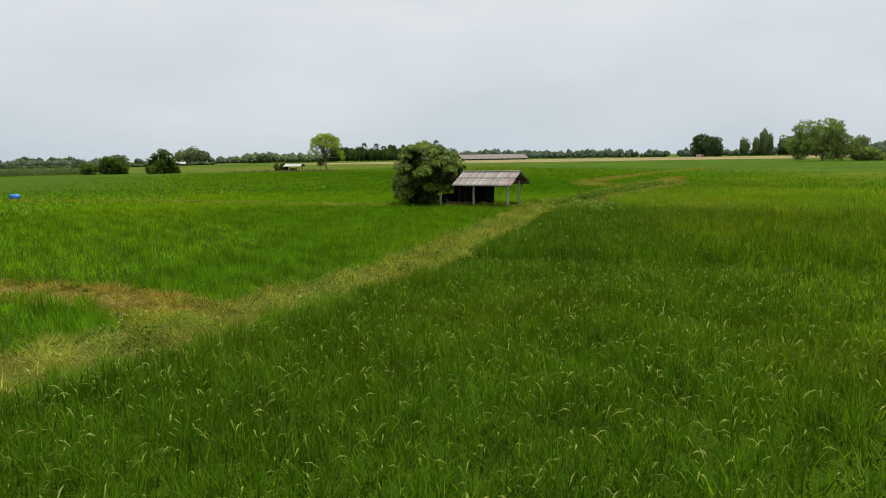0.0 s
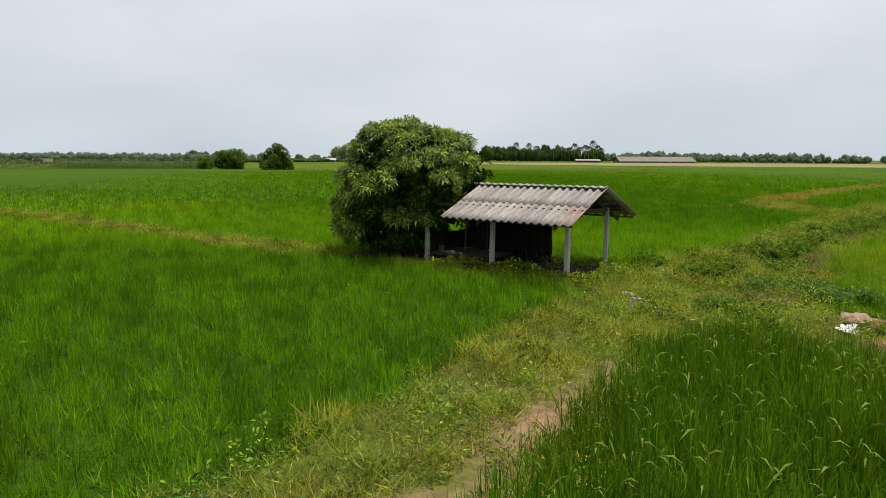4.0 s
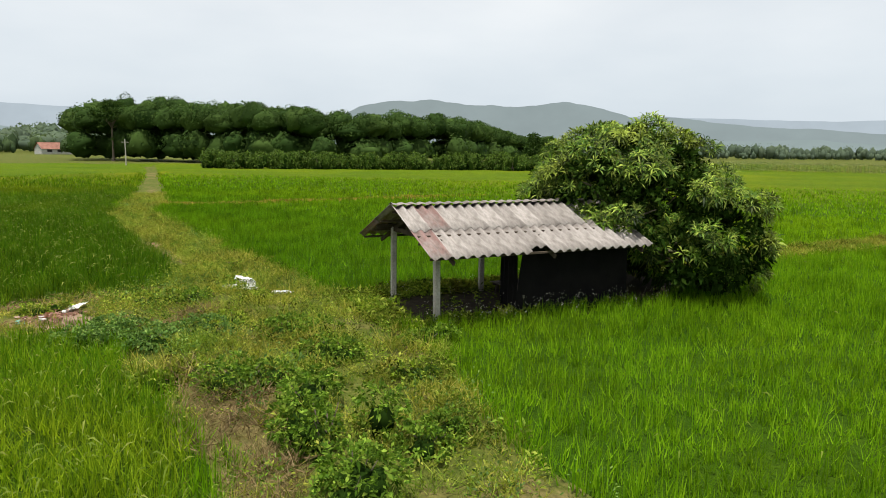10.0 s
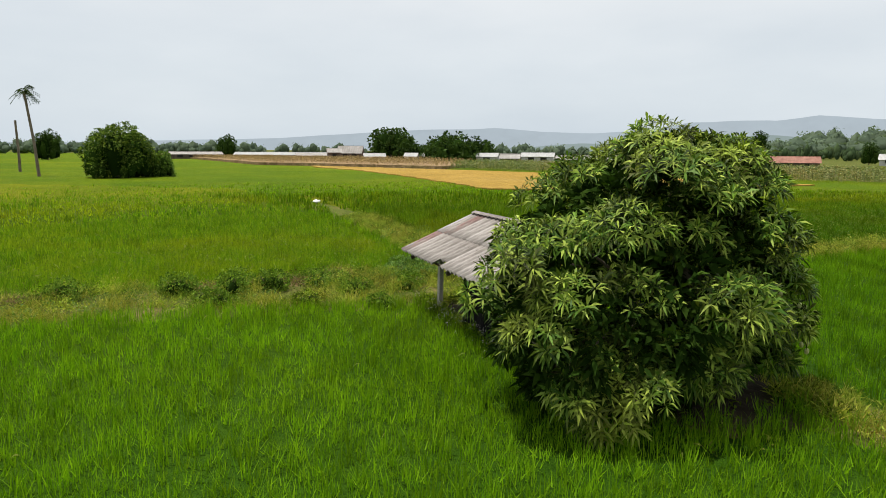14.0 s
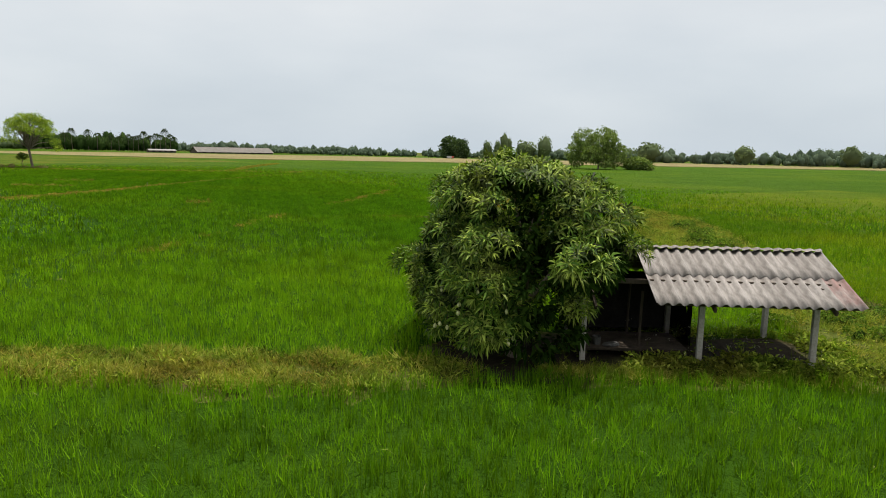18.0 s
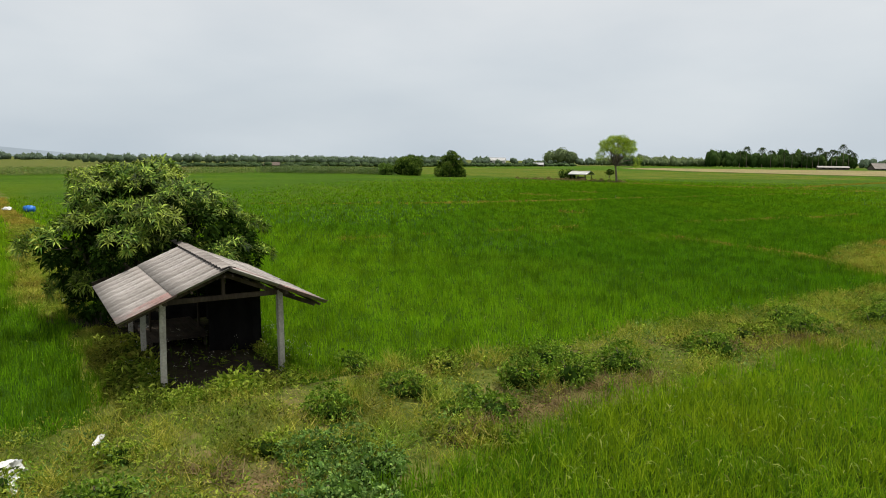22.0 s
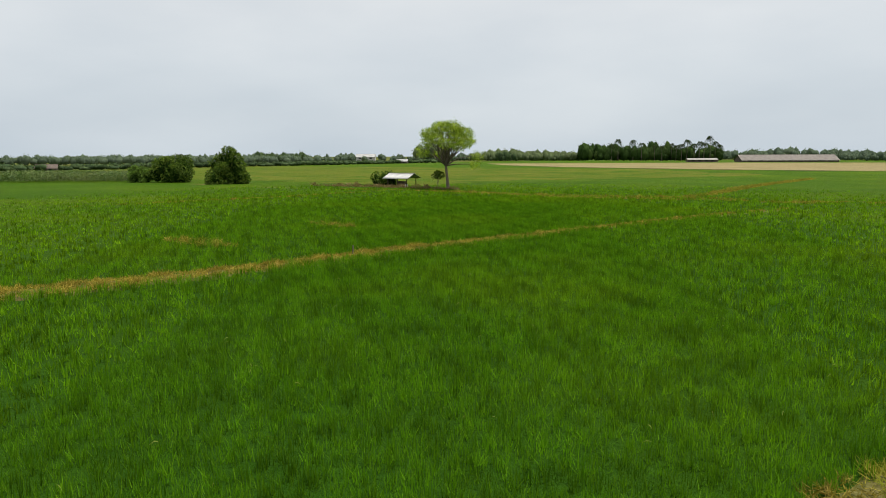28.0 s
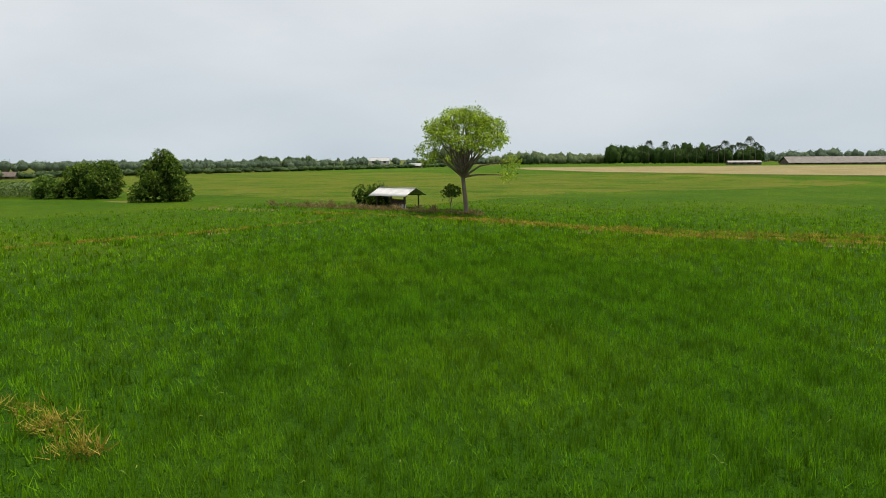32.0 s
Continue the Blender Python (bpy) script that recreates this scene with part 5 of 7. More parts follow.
def make_platform():
    """The bamboo platform under the roof, with what lies on it."""
    ob = thing("sleeping_platform", "low dark wooden plank platform under the hut roof", "platform", at=(*hut_xy(-4.8, -0.35), 0), rz=-17.35)
    for i in range(11):
        part("plank", box_bm(3.0 + 0.05 * math.sin(i * 3), 0.15, 0.025, pose(0, -0.95 + i * 0.165, 0.52 + 0.004 * math.sin(i * 2.1), 0, 0, 0.4 * math.sin(i))), M_TIMBER, ob)
    for v in (-0.9, 0.65):
        part("joist", beam_bm((-1.45, v, 0.465), (1.45, v, 0.465), 0.07, 0.08), M_TIMBER, ob)
        for u in (-1.3, 0, 1.3):
            part("leg", beam_bm((u, v, 0.05), (u, v, 0.43), 0.09, 0.09), M_TIMBER, ob)
    bk = thing("bucket", "small pale plastic bucket standing on the platform", "bucket", at=(*hut_xy(-5.75, -1.05), 0.535))
    v, f = tube_np([(0, 0, 0), (0, 0, 0.12), (0, 0, 0.24)], [0.09, 0.105, 0.12], 14)
    part("pail", mesh_np("pail", v, f, M_TARP_PALE, True), None, bk)
    v, f = tube_np([(0.115, 0, 0.24), (0.06, 0, 0.33), (-0.06, 0, 0.33), (-0.115, 0, 0.24)], [0.006] * 4, 5)
    part("handle", mesh_np("handle", v, f, M_TIMBER, True), None, bk)
    cl = thing("folded_cloth", "crumpled pale cloth lying on the platform", "cloth", at=(*hut_xy(-5.35, -1.12), 0.535))
    bm = bmesh.new()
    bmesh.ops.create_icosphere(bm, subdivisions=3, radius=0.2)
    for q in bm.verts:
        k = 1 + 0.25 * noise.noise(q.co * 9)
        q.co = Vector((q.co.x * 1.3 * k, q.co.y * 0.8 * k, max(0.0, q.co.z * 0.35 * k + 0.03)))
    part("bundle", bm, M_TARP_PALE, cl)


make_platform()


# ---- trees ----
def limbs_np(rng, root, ends, r0, sides=8, fork=0.45):
    """Tapered limbs that leave the trunk's fork and bend to the ends given."""
    out = []
    root = Vector(root)
    for e in ends:
        e = Vector(e)
        m1 = root.lerp(e, 0.35) + Vector(rng.normal(size=3)) * 0.06 * (e - root).length + Vector((0, 0, 0.08 * (e - root).length))
        m2 = root.lerp(e, 0.7) + Vector(rng.normal(size=3)) * 0.06 * (e - root).length + Vector((0, 0, 0.06 * (e - root).length))
        out.append(tube_np([root, m1, m2, e], [r0 * fork * 1.5, r0 * fork, r0 * fork * 0.6, r0 * 0.08], sides))
    return out


def make_mango():
    rng = np.random.default_rng(77)
    bx, by = -2.3, 56.2
    ob = thing("mango_tree", "dense mango tree with long glossy leaves and hanging fruit", "tree", at=(bx, by, 0))
    lobes = [(0.1, 0.9, 4.2, 1.8, 1.9, 1.4), (0.1, 0.5, 4.65, 1.2, 1.3, 1.0), (0.3, -0.4, 4.1, 1.5, 1.5, 1.25), (0.0, 2.2, 4.05, 1.5, 1.4, 1.05), (2.1, 1.0, 3.3, 1.6, 1.6, 1.3), (1.6, -0.8, 3.1, 1.4, 1.4, 1.25), (-0.1, -1.2, 2.6, 1.5, 1.2, 1.5), (-1.0, -0.3, 2.2, 0.9, 1.2, 1.35),
             (-1.3, 1.2, 2.8, 1.1, 1.4, 1.4), (-0.6, 4.0, 1.8, 1.3, 1.4, 1.25), (0.5, 4.1, 2.3, 1.4, 1.4, 1.4), (1.8, 2.7, 3.0, 1.4, 1.4, 1.2), (-1.25, 2.5, 2.5, 1.1, 1.3, 1.3), (0.8, 2.8, 3.4, 1.4, 1.3, 1.1), (-0.6, 0.4, 1.2, 1.4, 1.3, 0.6), (-0.7, 3.0, 1.0, 1.2, 1.4, 0.55), (0.3, -1.0, 1.1, 1.5, 1.1, 0.6), (1.2, 3.4, 1.2, 1.2, 1.3, 0.6),
             (0.6, -2.4, 3.0, 0.6, 0.5, 0.45), (2.5, 0.7, 3.85, 1.05, 1.1, 0.9), (1.3, 1.0, 4.4, 1.0, 1.1, 0.8), (-1.0, 0.7, 3.9, 1.1, 1.2, 1.0), (-1.1, 0.5, 1.5, 1.0, 1.1, 0.9), (3.1, 0.9, 3.8, 0.85, 0.9, 0.7), (-1.6, 3.0, 2.1, 0.8, 0.9, 0.65), (0.1, 0.7, 5.05, 1.1, 1.1, 0.65), (-0.6, 1.9, 0.95, 1.2, 1.3, 0.65), (0.0, 4.0, 1.0, 1.1, 1.0, 0.65)]
    # boughs: lumps of rosettes standing out of the crown, with dark gaps between
    p, d = lobes_points(rng, lobes, 225, (0.74, 1.04))
    # on the south and the hut side the crown hangs clear of the ground
    low = lambda q: np.where(q[:, 0] > 0.5, 1.5, np.where(q[:, 1] < 0.9, 0.72, 0.34))
    k = p[:, 2] > low(p) + 0.2
    p, d = p[k], d[k]
    boughs = [(*q, r, r, r * 0.68) for q, r in zip(p, rng.uniform(0.40, 0.76, len(p)))]
    p, d = lobes_points(rng, boughs, 11500, (0.88, 1.04))
    # shoots grow on the upper and outer side of each bough
    out = unit(p - np.array([0.1, 1.0, 2.4]))
    k = (p[:, 2] > low(p)) & ((d * (out * 0.8 + np.array([0, 0, 0.8]))).sum(1) > 0.32)
    p, d, out = p[k], d[k], out[k]
    v, f, t = rosettes_np(rng, p, d * 0.6 + out * 0.5 + np.array([0, 0, 0.45]) + 0.35 * rng.normal(size=p.shape), 10, 0.26, 0.050)
    part("crown", mesh_np("crown", v, f, M_MANGO, False, {"tone": t}), None, ob, "rosettes of long drooping leaves")
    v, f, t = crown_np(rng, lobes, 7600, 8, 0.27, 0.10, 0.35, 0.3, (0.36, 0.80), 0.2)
    part("inner_crown", mesh_np("inner_crown", v, f, M_SHADED_LEAF, False, {"tone": t}), None, ob, "inner leaves, coloured dark for the shade inside the crown")
    part("trunk", mesh_np("trunk", *tube_np([(0, 0, -0.1), (0.03, 0, 0.25), (0.06, 0.03, 0.8), (0.0, 0.08, 1.4)], [0.30, 0.22, 0.19, 0.18], 12), M_BARK, True), None, ob)
    ends = [(l[0], l[1], l[2]) for l in lobes]
    for e in limbs_np(rng, (0, 0.05, 1.3), ends, 0.16):
        part("limb", mesh_np("limb", *e, M_BARK, True), None, ob)
    # fruit on long stalks
    fm = bmesh.new()
    bmesh.ops.create_uvsphere(fm, u_segments=10, v_segments=7, radius=0.055)
    for q in fm.verts:
        q.co = Vector((q.co.x * 0.9, q.co.y * 0.75 + 0.2 * q.co.z * q.co.z, q.co.z * 1.2))
    fruit = bpy.data.meshes.new("fruit")
    fm.to_mesh(fruit)
    fm.free()
    fruit.materials.append(M_FRUIT)
    for poly in fruit.polygons:
        poly.use_smooth = True
    low = p[(p[:, 2] < 3.0) & (p[:, 2] > 1.2) & (p[:, 1] < 0.6)]
    for i in rng.choice(len(low), 34, replace=False):
        x, y, z = (float(q) for q in low[i] - np.array([0, 0, 0.42]))
        part("fruit", fruit, None, ob, "", pose(x, y, z, rng.uniform(-12, 12), 0, rng.uniform(0, 360)))
        part("stalk", mesh_np("stalk", *tube_np([(x, y, z + 0.05), (x + 0.01, y, z + 0.28), (x - 0.02, y + 0.02, z + 0.55)], [0.004, 0.004, 0.005], 4), M_BARK), None, ob)
    return ob


make_mango()


def make_tree(name, label, x, y, height, lobes, mat, clusters, per, leaf, width, trunk_r, fork_z, seed, group="", floor=0.3, droop=0.25, lean=(0, 0), category="tree", up=0.35, solid=0.0, shell=(0.62, 1.06), jitter=0.22):
    rng = np.random.default_rng(seed)
    ob = thing(name, label, category, group, at=(x, y, 0))
    v, f, t = crown_np(rng, lobes, clusters, per, leaf, width, floor, droop, shell, up, jitter)
    part("crown", mesh_np("crown", v, f, mat, False, {"tone": t}), None, ob)
    if solid:
        v, f, t = masses_np(rng, np.array([(l[0], l[1], l[2] + l[5] * solid, max(l[3], l[4]) * solid) for l in lobes]), 8, 5)
        part("inner_crown", mesh_np("inner_crown", v, f, M_SHADED_LEAF, True, {"tone": t}), None, ob, "inner leaf mass, coloured dark as shade")
    top = (lean[0], lean[1], fork_z)
    part("trunk", mesh_np("trunk", *tube_np([(0, 0, -0.1), (lean[0] * 0.1, 0, fork_z * 0.15), (lean[0] * 0.5, lean[1] * 0.5, fork_z * 0.55), top], [trunk_r * 1.4, trunk_r, trunk_r * 0.85, trunk_r * 0.75], 10), M_BARK, True), None, ob)
    for e in limbs_np(rng, top, [(l[0], l[1], l[2]) for l in lobes], trunk_r * 0.8, 6):
        part("limb", mesh_np("limb", *e, M_BARK, True), None, ob)
    return ob


def ring_lobes(rng, r, z0, z1, n, size, flat=0.6):
    out = []
    for i in range(n):
        a = i * 2.399 + rng.uniform(-0.3, 0.3)
        t = (i + 0.5) / n
        rr = r * math.sqrt(t) * rng.uniform(0.8, 1.08)
        z = z1 - (z1 - z0) * min(1.05, (rr / r) ** 2.8 * rng.uniform(0.55, 1.0) + rng.uniform(0, 0.10))
        s = size * rng.uniform(0.75, 1.2)
        out.append((rr * math.cos(a), rr * math.sin(a), z, s, s, s * flat))
    return out


def dome_lobes(rng, r, h, n, size, low=0.14):
    """Lobes of a rounded, uneven crown that comes down nearly to the ground."""
    out = []
    for i in range(n):
        a, t = i * 2.399 + rng.uniform(-0.4, 0.4), (i + 0.5) / n
        z = low + (0.86 - low) * t
        k = max(0.0, 1 - ((z - 0.36) / 0.62) ** 2) ** 0.65 if z > 0.36 else 1 - 0.35 * ((0.36 - z) / 0.36) ** 2
        s = size * rng.uniform(0.7, 1.3)
        rr = max(0.0, (r - 0.75 * s) * k) * rng.uniform(0.62, 1.15)
        out.append((rr * math.cos(a), rr * math.sin(a), max(s * 0.5, z * h * rng.uniform(0.84, 1.06)), s, s, s * 0.85))
    return out


# the lone tree with its shelter and bushes
rr = np.random.default_rng(3)
make_tree("lone_tree", "tall lone tree with airy yellow-green umbrella crown", -60.2, 215.6, 13.4, ring_lobes(rr, 5.6, 5.2, 12.3, 46, 1.15, 0.62), M_LONE, 5200, 6, 0.26, 0.12, 0.30, 4.6, 11, lean=(-0.6, 0.2), shell=(0.5, 1.08), jitter=0.7)
make_tree("sapling", "small leafy sapling beside the lone tree trunk", -62.2, 215.2, 4.0, ring_lobes(rr, 0.9, 1.6, 3.4, 7, 0.55, 0.9), M_BUSH, 260, 6, 0.28, 0.13, 0.06, 1.2, 12)
make_tree("round_bush", "small dark green bush beside the field shelter", -77.6, 219.4, 4.2, dome_lobes(rr, 2.7, 4.2, 14, 0.9), M_BUSH, 700, 6, 0.28, 0.13, 0.12, 0.7, 13, "bushes in the field", category="bush", solid=0.85)
make_tree("round_bush", "large dark green bush on the field edge", -135.6, 214.5, 6.9, dome_lobes(rr, 5.0, 6.9, 20, 1.6), M_BUSH, 2600, 6, 0.42, 0.2, 0.25, 1.0, 14, "bushes in the field", category="bush", solid=0.85)
make_tree("round_bush", "tall uneven dark bush with climbing leaves", -119.0, 216.0, 8.9, dome_lobes(rr, 4.9, 5.0, 12, 1.6) + [(0.9, 0.2, 7.3, 1.5, 1.4, 1.2), (3.0, 0.0, 6.0, 1.5, 1.3, 1.2), (-2.2, 0.3, 6.2, 1.4, 1.3, 1.1), (-3.8, -0.4, 5.0, 1.3, 1.2, 1.0), (4.6, 0.2, 2.0, 1.5, 1.3, 1.3), (5.4, 0.0, 1.0, 1.1, 1.1, 0.8), (-0.2, 0.2, 7.9, 1.0, 1.0, 0.8), (3.9, 0.1, 4.4, 1.2, 1.2, 1.0)], M_BUSH, 2600, 6, 0.46, 0.22, 0.25, 1.2, 15, "bushes in the field", category="bush", solid=0.85)
make_tree("round_bush", "pale green spreading bush on the field edge", -142.2, 210.0, 4.0, dome_lobes(rr, 3.2, 4.0, 14, 1.0), M_BUSH_PALE, 1500, 6, 0.42, 0.2, 0.15, 0.8, 16, "bushes in the field", category="bush", solid=0.85)
# the bamboo-like clump to the north-east, with low broad leaves at its foot
make_tree("bamboo_clump", "big feathery yellow-green bamboo clump standing in the field", 125, 291, 18, dome_lobes(rr, 12.0, 19.0, 44, 3.2, 0.2), M_BAMBOO, 5200, 6, 0.8, 0.26, 0.4, 3.0, 17, up=0.1, droop=0.5)
make_tree("banana_patch", "low broad-leaved banana plants beside the bamboo", 139, 284, 5, dome_lobes(rr, 6.0, 5.0, 16, 1.6), M_BAMBOO, 700, 5, 1.4, 0.5, 0.2, 0.8, 18, category="bush")
make_tree("dark_round_tree", "dark round tree at the edge of the stubble", 178, 690, 24, dome_lobes(rr, 15, 22, 26, 5.0, 0.2), M_WOOD_MID, 2200, 6, 1.9, 0.9, 0.7, 4, 19)
# beside the east field: the round tree and the bare palm
make_tree("round_tree", "dense round dark green tree with leaves to the ground", 114, 41.6, 10.2, dome_lobes(rr, 5.6, 9.8, 44, 1.8), M_BUSH, 6500, 6, 0.36, 0.18, 0.4, 2.0, 20, solid=0.85)
make_tree("round_bush", "paler bush growing beside the round tree", 114.8, 34.5, 4.6, dome_lobes(rr, 2.2, 4.6, 14, 1.0), M_BUSH_PALE, 800, 6, 0.45, 0.2, 0.12, 1.0, 21, "bushes in the field", category="bush", solid=0.85)


def make_palm(x, y, h, seed, label, group, fronds=22, size=2.2, bend=0.6, lean=None):
    rng = np.random.default_rng(seed)
    ob = thing("palm", label, "palm tree", group, at=(x, y, 0))
    bx, by = lean if lean else (rng.uniform(-bend, bend), rng.uniform(-bend, bend))
    part("trunk", mesh_np("trunk", *tube_np([(0, 0, -0.2), (bx * 0.3, by * 0.3, h * 0.4), (bx, by, h * 0.96)], [0.28, 0.22, 0.19], 8), M_BARK, True), None, ob)
    for i in range(fronds):
        a, e = rng.uniform(0, 6.283), rng.uniform(-0.5, 1.1)
        n = 9
        pts = []
        for k in range(n):
            t = k / (n - 1) * size
            pts.append((bx + math.cos(a) * t * math.cos(e), by + math.sin(a) * t * math.cos(e), h * 0.96 + t * math.sin(e) - 0.22 * t * t))
        P = np.array(pts)
        base = np.repeat(P[1:], 4, 0)
        way = np.repeat(P[1:] - P[:-1], 4, 0)
        side = np.stack([-np.sin(a) * np.ones(len(base)), np.cos(a) * np.ones(len(base)), -0.5 * np.ones(len(base))], 1) * np.tile([1, -1, 0.8, -0.8], n - 1)[:, None]
        L = np.full(len(base), size * 0.26)
        part("frond", mesh_np("frond", *leaves_np(rng, base, unit(way) * 0.5 + side, L, L * 0.22, 0.3), M_PALM, False, {"tone": np.full(len(base) * 4, 0.5)}), None, ob)
    return ob


make_palm(124.5, 52.0, 15.4, 31, "tall thin sugar palm with a small ragged head", "palms by the east field", 18, 2.2, lean=(0.2, 1.3))
dead = thing("dead_trunk", "bare dead palm trunk standing beside the sugar palm", "tree trunk", at=(153.6, 51.6, 0))
part("trunk", mesh_np("trunk", *tube_np([(0, 0, -0.2), (0.2, 0, 5), (0.1, 0.1, 10.8)], [0.30, 0.26, 0.22], 8), M_BARK, True), None, dead)
for i, (px, py, ph) in enumerate([(-190, 788, 22), (-176, 792, 21.5), (-131, 801, 17), (-126, 802, 21), (-115, 804, 19), (-105, 805, 24.5), (-136, 800, 16), (-149, 798, 15), (-196, 786, 17), (-168, 793, 18), (-141, 803, 17.5), (-120, 806, 17), (-110, 800, 18), (-101, 808, 19), (-98, 812, 16), (-156, 798, 16.5)]):
    make_palm(px, py, ph * 1.0, 60 + i, "coconut palm in the far grove", "palms of the far grove", 20, 5.4)


# ---- far woods, plantation, corn ----
def woods(name, label, spots, mat, per, leaf, seed, category="woods", deep=0.5):
    rng = np.random.default_rng(seed)
    v, f, t = woods_np(rng, np.array(spots), leaf, per, deep)
    v2, f2, t2 = masses_np(rng, np.array(spots), *((12, 7) if per > 40 else (7, 4)), deep)
    f2 = np.concatenate([f2[:, [0, 1, 2]], f2[:, [0, 2, 3]]])
    f, v, t = np.concatenate([f, f2 + len(v)]), np.concatenate([v, v2]), np.concatenate([t, t2])
    tagged(new(name, mesh_np(name, v, f, mat, False, {"tone": t})), label, category, kind="stuff")


def belt(rng, nodes, n, depth, low=0.55, r=(4.0, 8.0)):
    """Trees along a line of (x, y, usual height), the back ones tallest; each crown is a few lumps."""
    P = np.array(nodes, dtype=float)
    run = np.concatenate([[0], np.cumsum(np.hypot(*np.diff(P[:, :2], axis=0).T))])
    t, back = rng.random(n) * run[-1], rng.random(n)
    x, y, h = (np.interp(t, run, P[:, k]) for k in range(3))
    away = unit(np.stack([x, y - 80], 1))
    x, y = x + away[:, 0] * back * depth + rng.normal(size=n) * 2, y + away[:, 1] * back * depth + rng.normal(size=n) * 2
    h = h * np.where(rng.random(n) < 0.25, rng.uniform(0.85, 1.12, n), rng.uniform(low, 0.88, n)) * (0.82 + 0.18 * back)
    rad = rng.uniform(r[0], r[1], n) * np.clip(h / 12, 0.5, 1.3)
    out = [np.stack([x, y, h, rad * 0.8], 1)]
    for _ in range(2):
        a, k = rng.uniform(0, 6.28, n), rng.uniform(0.5, 0.9, n)
        out.append(np.stack([x + np.cos(a) * rad * 0.7, y + np.sin(a) * rad * 0.7, h * k, rad * rng.uniform(0.45, 0.75, n)], 1))
    return np.concatenate(out)


rw = np.random.default_rng(90)
BELT_NORTH = [(-114, 969, 16), (-90, 972, 16.5), (-50, 975, 17), (-12, 976, 19), (4, 960, 14.5), (31, 847, 12), (84, 794, 13), (145, 745, 11), (210, 730, 12), (243, 690, 15), (295, 670, 15)]
BELT_NORTHEAST = [(295, 670, 15), (338, 577, 15.5), (375, 551, 14.5), (411, 522, 16), (455, 479, 18), (450, 420, 13), (408, 359, 12.5), (417, 345, 15.5), (441, 304, 14), (476, 280, 12)]
BELT_EAST = [(476, 280, 12), (585, 277, 11.5), (656, 250, 11.5), (611, 184, 12), (619, 132, 13.5), (622, 89, 15), (623, 47, 16), (604, -95, 15.5), (516, -150, 13), (400, -230, 13), (260, -300, 13)]
BELT_SOUTH = [(260, -300, 13), (150, -329, 12.5), (81, -348, 13.5), (11, -360, 14.5), (-57, -371, 15.5), (-93, -364, 14), (-180, -400, 14), (-320, -310, 14)]
BELT_WEST = [(-320, -310, 14), (-411, -227, 15), (-456, -232, 18), (-540, -202, 21), (-572, -178, 18), (-624, -152, 16), (-655, -114, 15.5), (-715, -77, 16), (-760, 20, 14.5), (-776, 96, 15.5), (-817, 189, 14)]
BELT_NORTHWEST = [(-817, 189, 13), (-760, 330, 10), (-700, 480, 9), (-560, 600, 10), (-457, 637, 11.5), (-441, 660, 13.5), (-419, 693, 10), (-386, 739, 10.5), (-341, 764, 12)]
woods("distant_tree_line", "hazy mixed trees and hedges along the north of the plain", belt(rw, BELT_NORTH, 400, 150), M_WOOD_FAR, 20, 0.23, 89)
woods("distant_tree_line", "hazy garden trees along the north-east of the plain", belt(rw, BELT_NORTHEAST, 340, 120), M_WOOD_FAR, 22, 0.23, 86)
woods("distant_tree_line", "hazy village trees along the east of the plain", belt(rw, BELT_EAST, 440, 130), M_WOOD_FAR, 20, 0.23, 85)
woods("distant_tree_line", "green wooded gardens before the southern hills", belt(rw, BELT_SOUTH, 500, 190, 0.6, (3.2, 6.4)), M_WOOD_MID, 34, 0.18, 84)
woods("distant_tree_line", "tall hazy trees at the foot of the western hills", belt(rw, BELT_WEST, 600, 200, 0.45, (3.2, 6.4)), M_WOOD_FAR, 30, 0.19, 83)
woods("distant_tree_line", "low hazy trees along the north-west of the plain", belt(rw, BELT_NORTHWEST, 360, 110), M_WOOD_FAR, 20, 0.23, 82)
# wooded slopes rising behind the southern gardens
rise = np.stack([rw.uniform(-260, 330, 260), rw.uniform(-760, -480, 260), np.zeros(260), rw.uniform(9, 15, 260)], 1)
rise[:, 2] = 10 + (-480 - rise[:, 1]) * 0.075 + rw.uniform(0, 5, 260)
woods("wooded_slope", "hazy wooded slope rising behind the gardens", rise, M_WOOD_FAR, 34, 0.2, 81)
# the dark grove with its palms, the plantation behind the lone tree and its darker front trees
GROVE = [(-226, 781, 25), (-211, 786, 22), (-195, 790, 23), (-179, 794, 20), (-164, 798, 22), (-144, 803, 19), (-123, 806, 18), (-99, 810, 17)]
woods("palm_grove_undergrowth", "dark trees between the coconut palms", belt(rw, GROVE, 88, 26, 0.78, (3.5, 6.5)), M_FOREST, 70, 0.2, 92)
woods("plantation_front_trees", "darker trees in front of the pale plantation", belt(rw, [(-307, 748, 13.5), (-291, 755, 13.5)], 9, 10, 0.8, (3.5, 5.5)), M_WOOD_MID, 70, 0.2, 80)
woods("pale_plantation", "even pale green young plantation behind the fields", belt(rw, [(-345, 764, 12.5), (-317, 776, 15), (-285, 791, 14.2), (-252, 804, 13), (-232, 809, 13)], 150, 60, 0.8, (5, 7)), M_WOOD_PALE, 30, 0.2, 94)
woods("plantation_block", "square green block of plantation trees", belt(rw, [(-416, 511, 11.6), (-402, 525, 10.6), (-385, 540, 11.8)], 46, 24, 0.84, (3.5, 5)), M_WOOD_MID, 60, 0.2, 79)
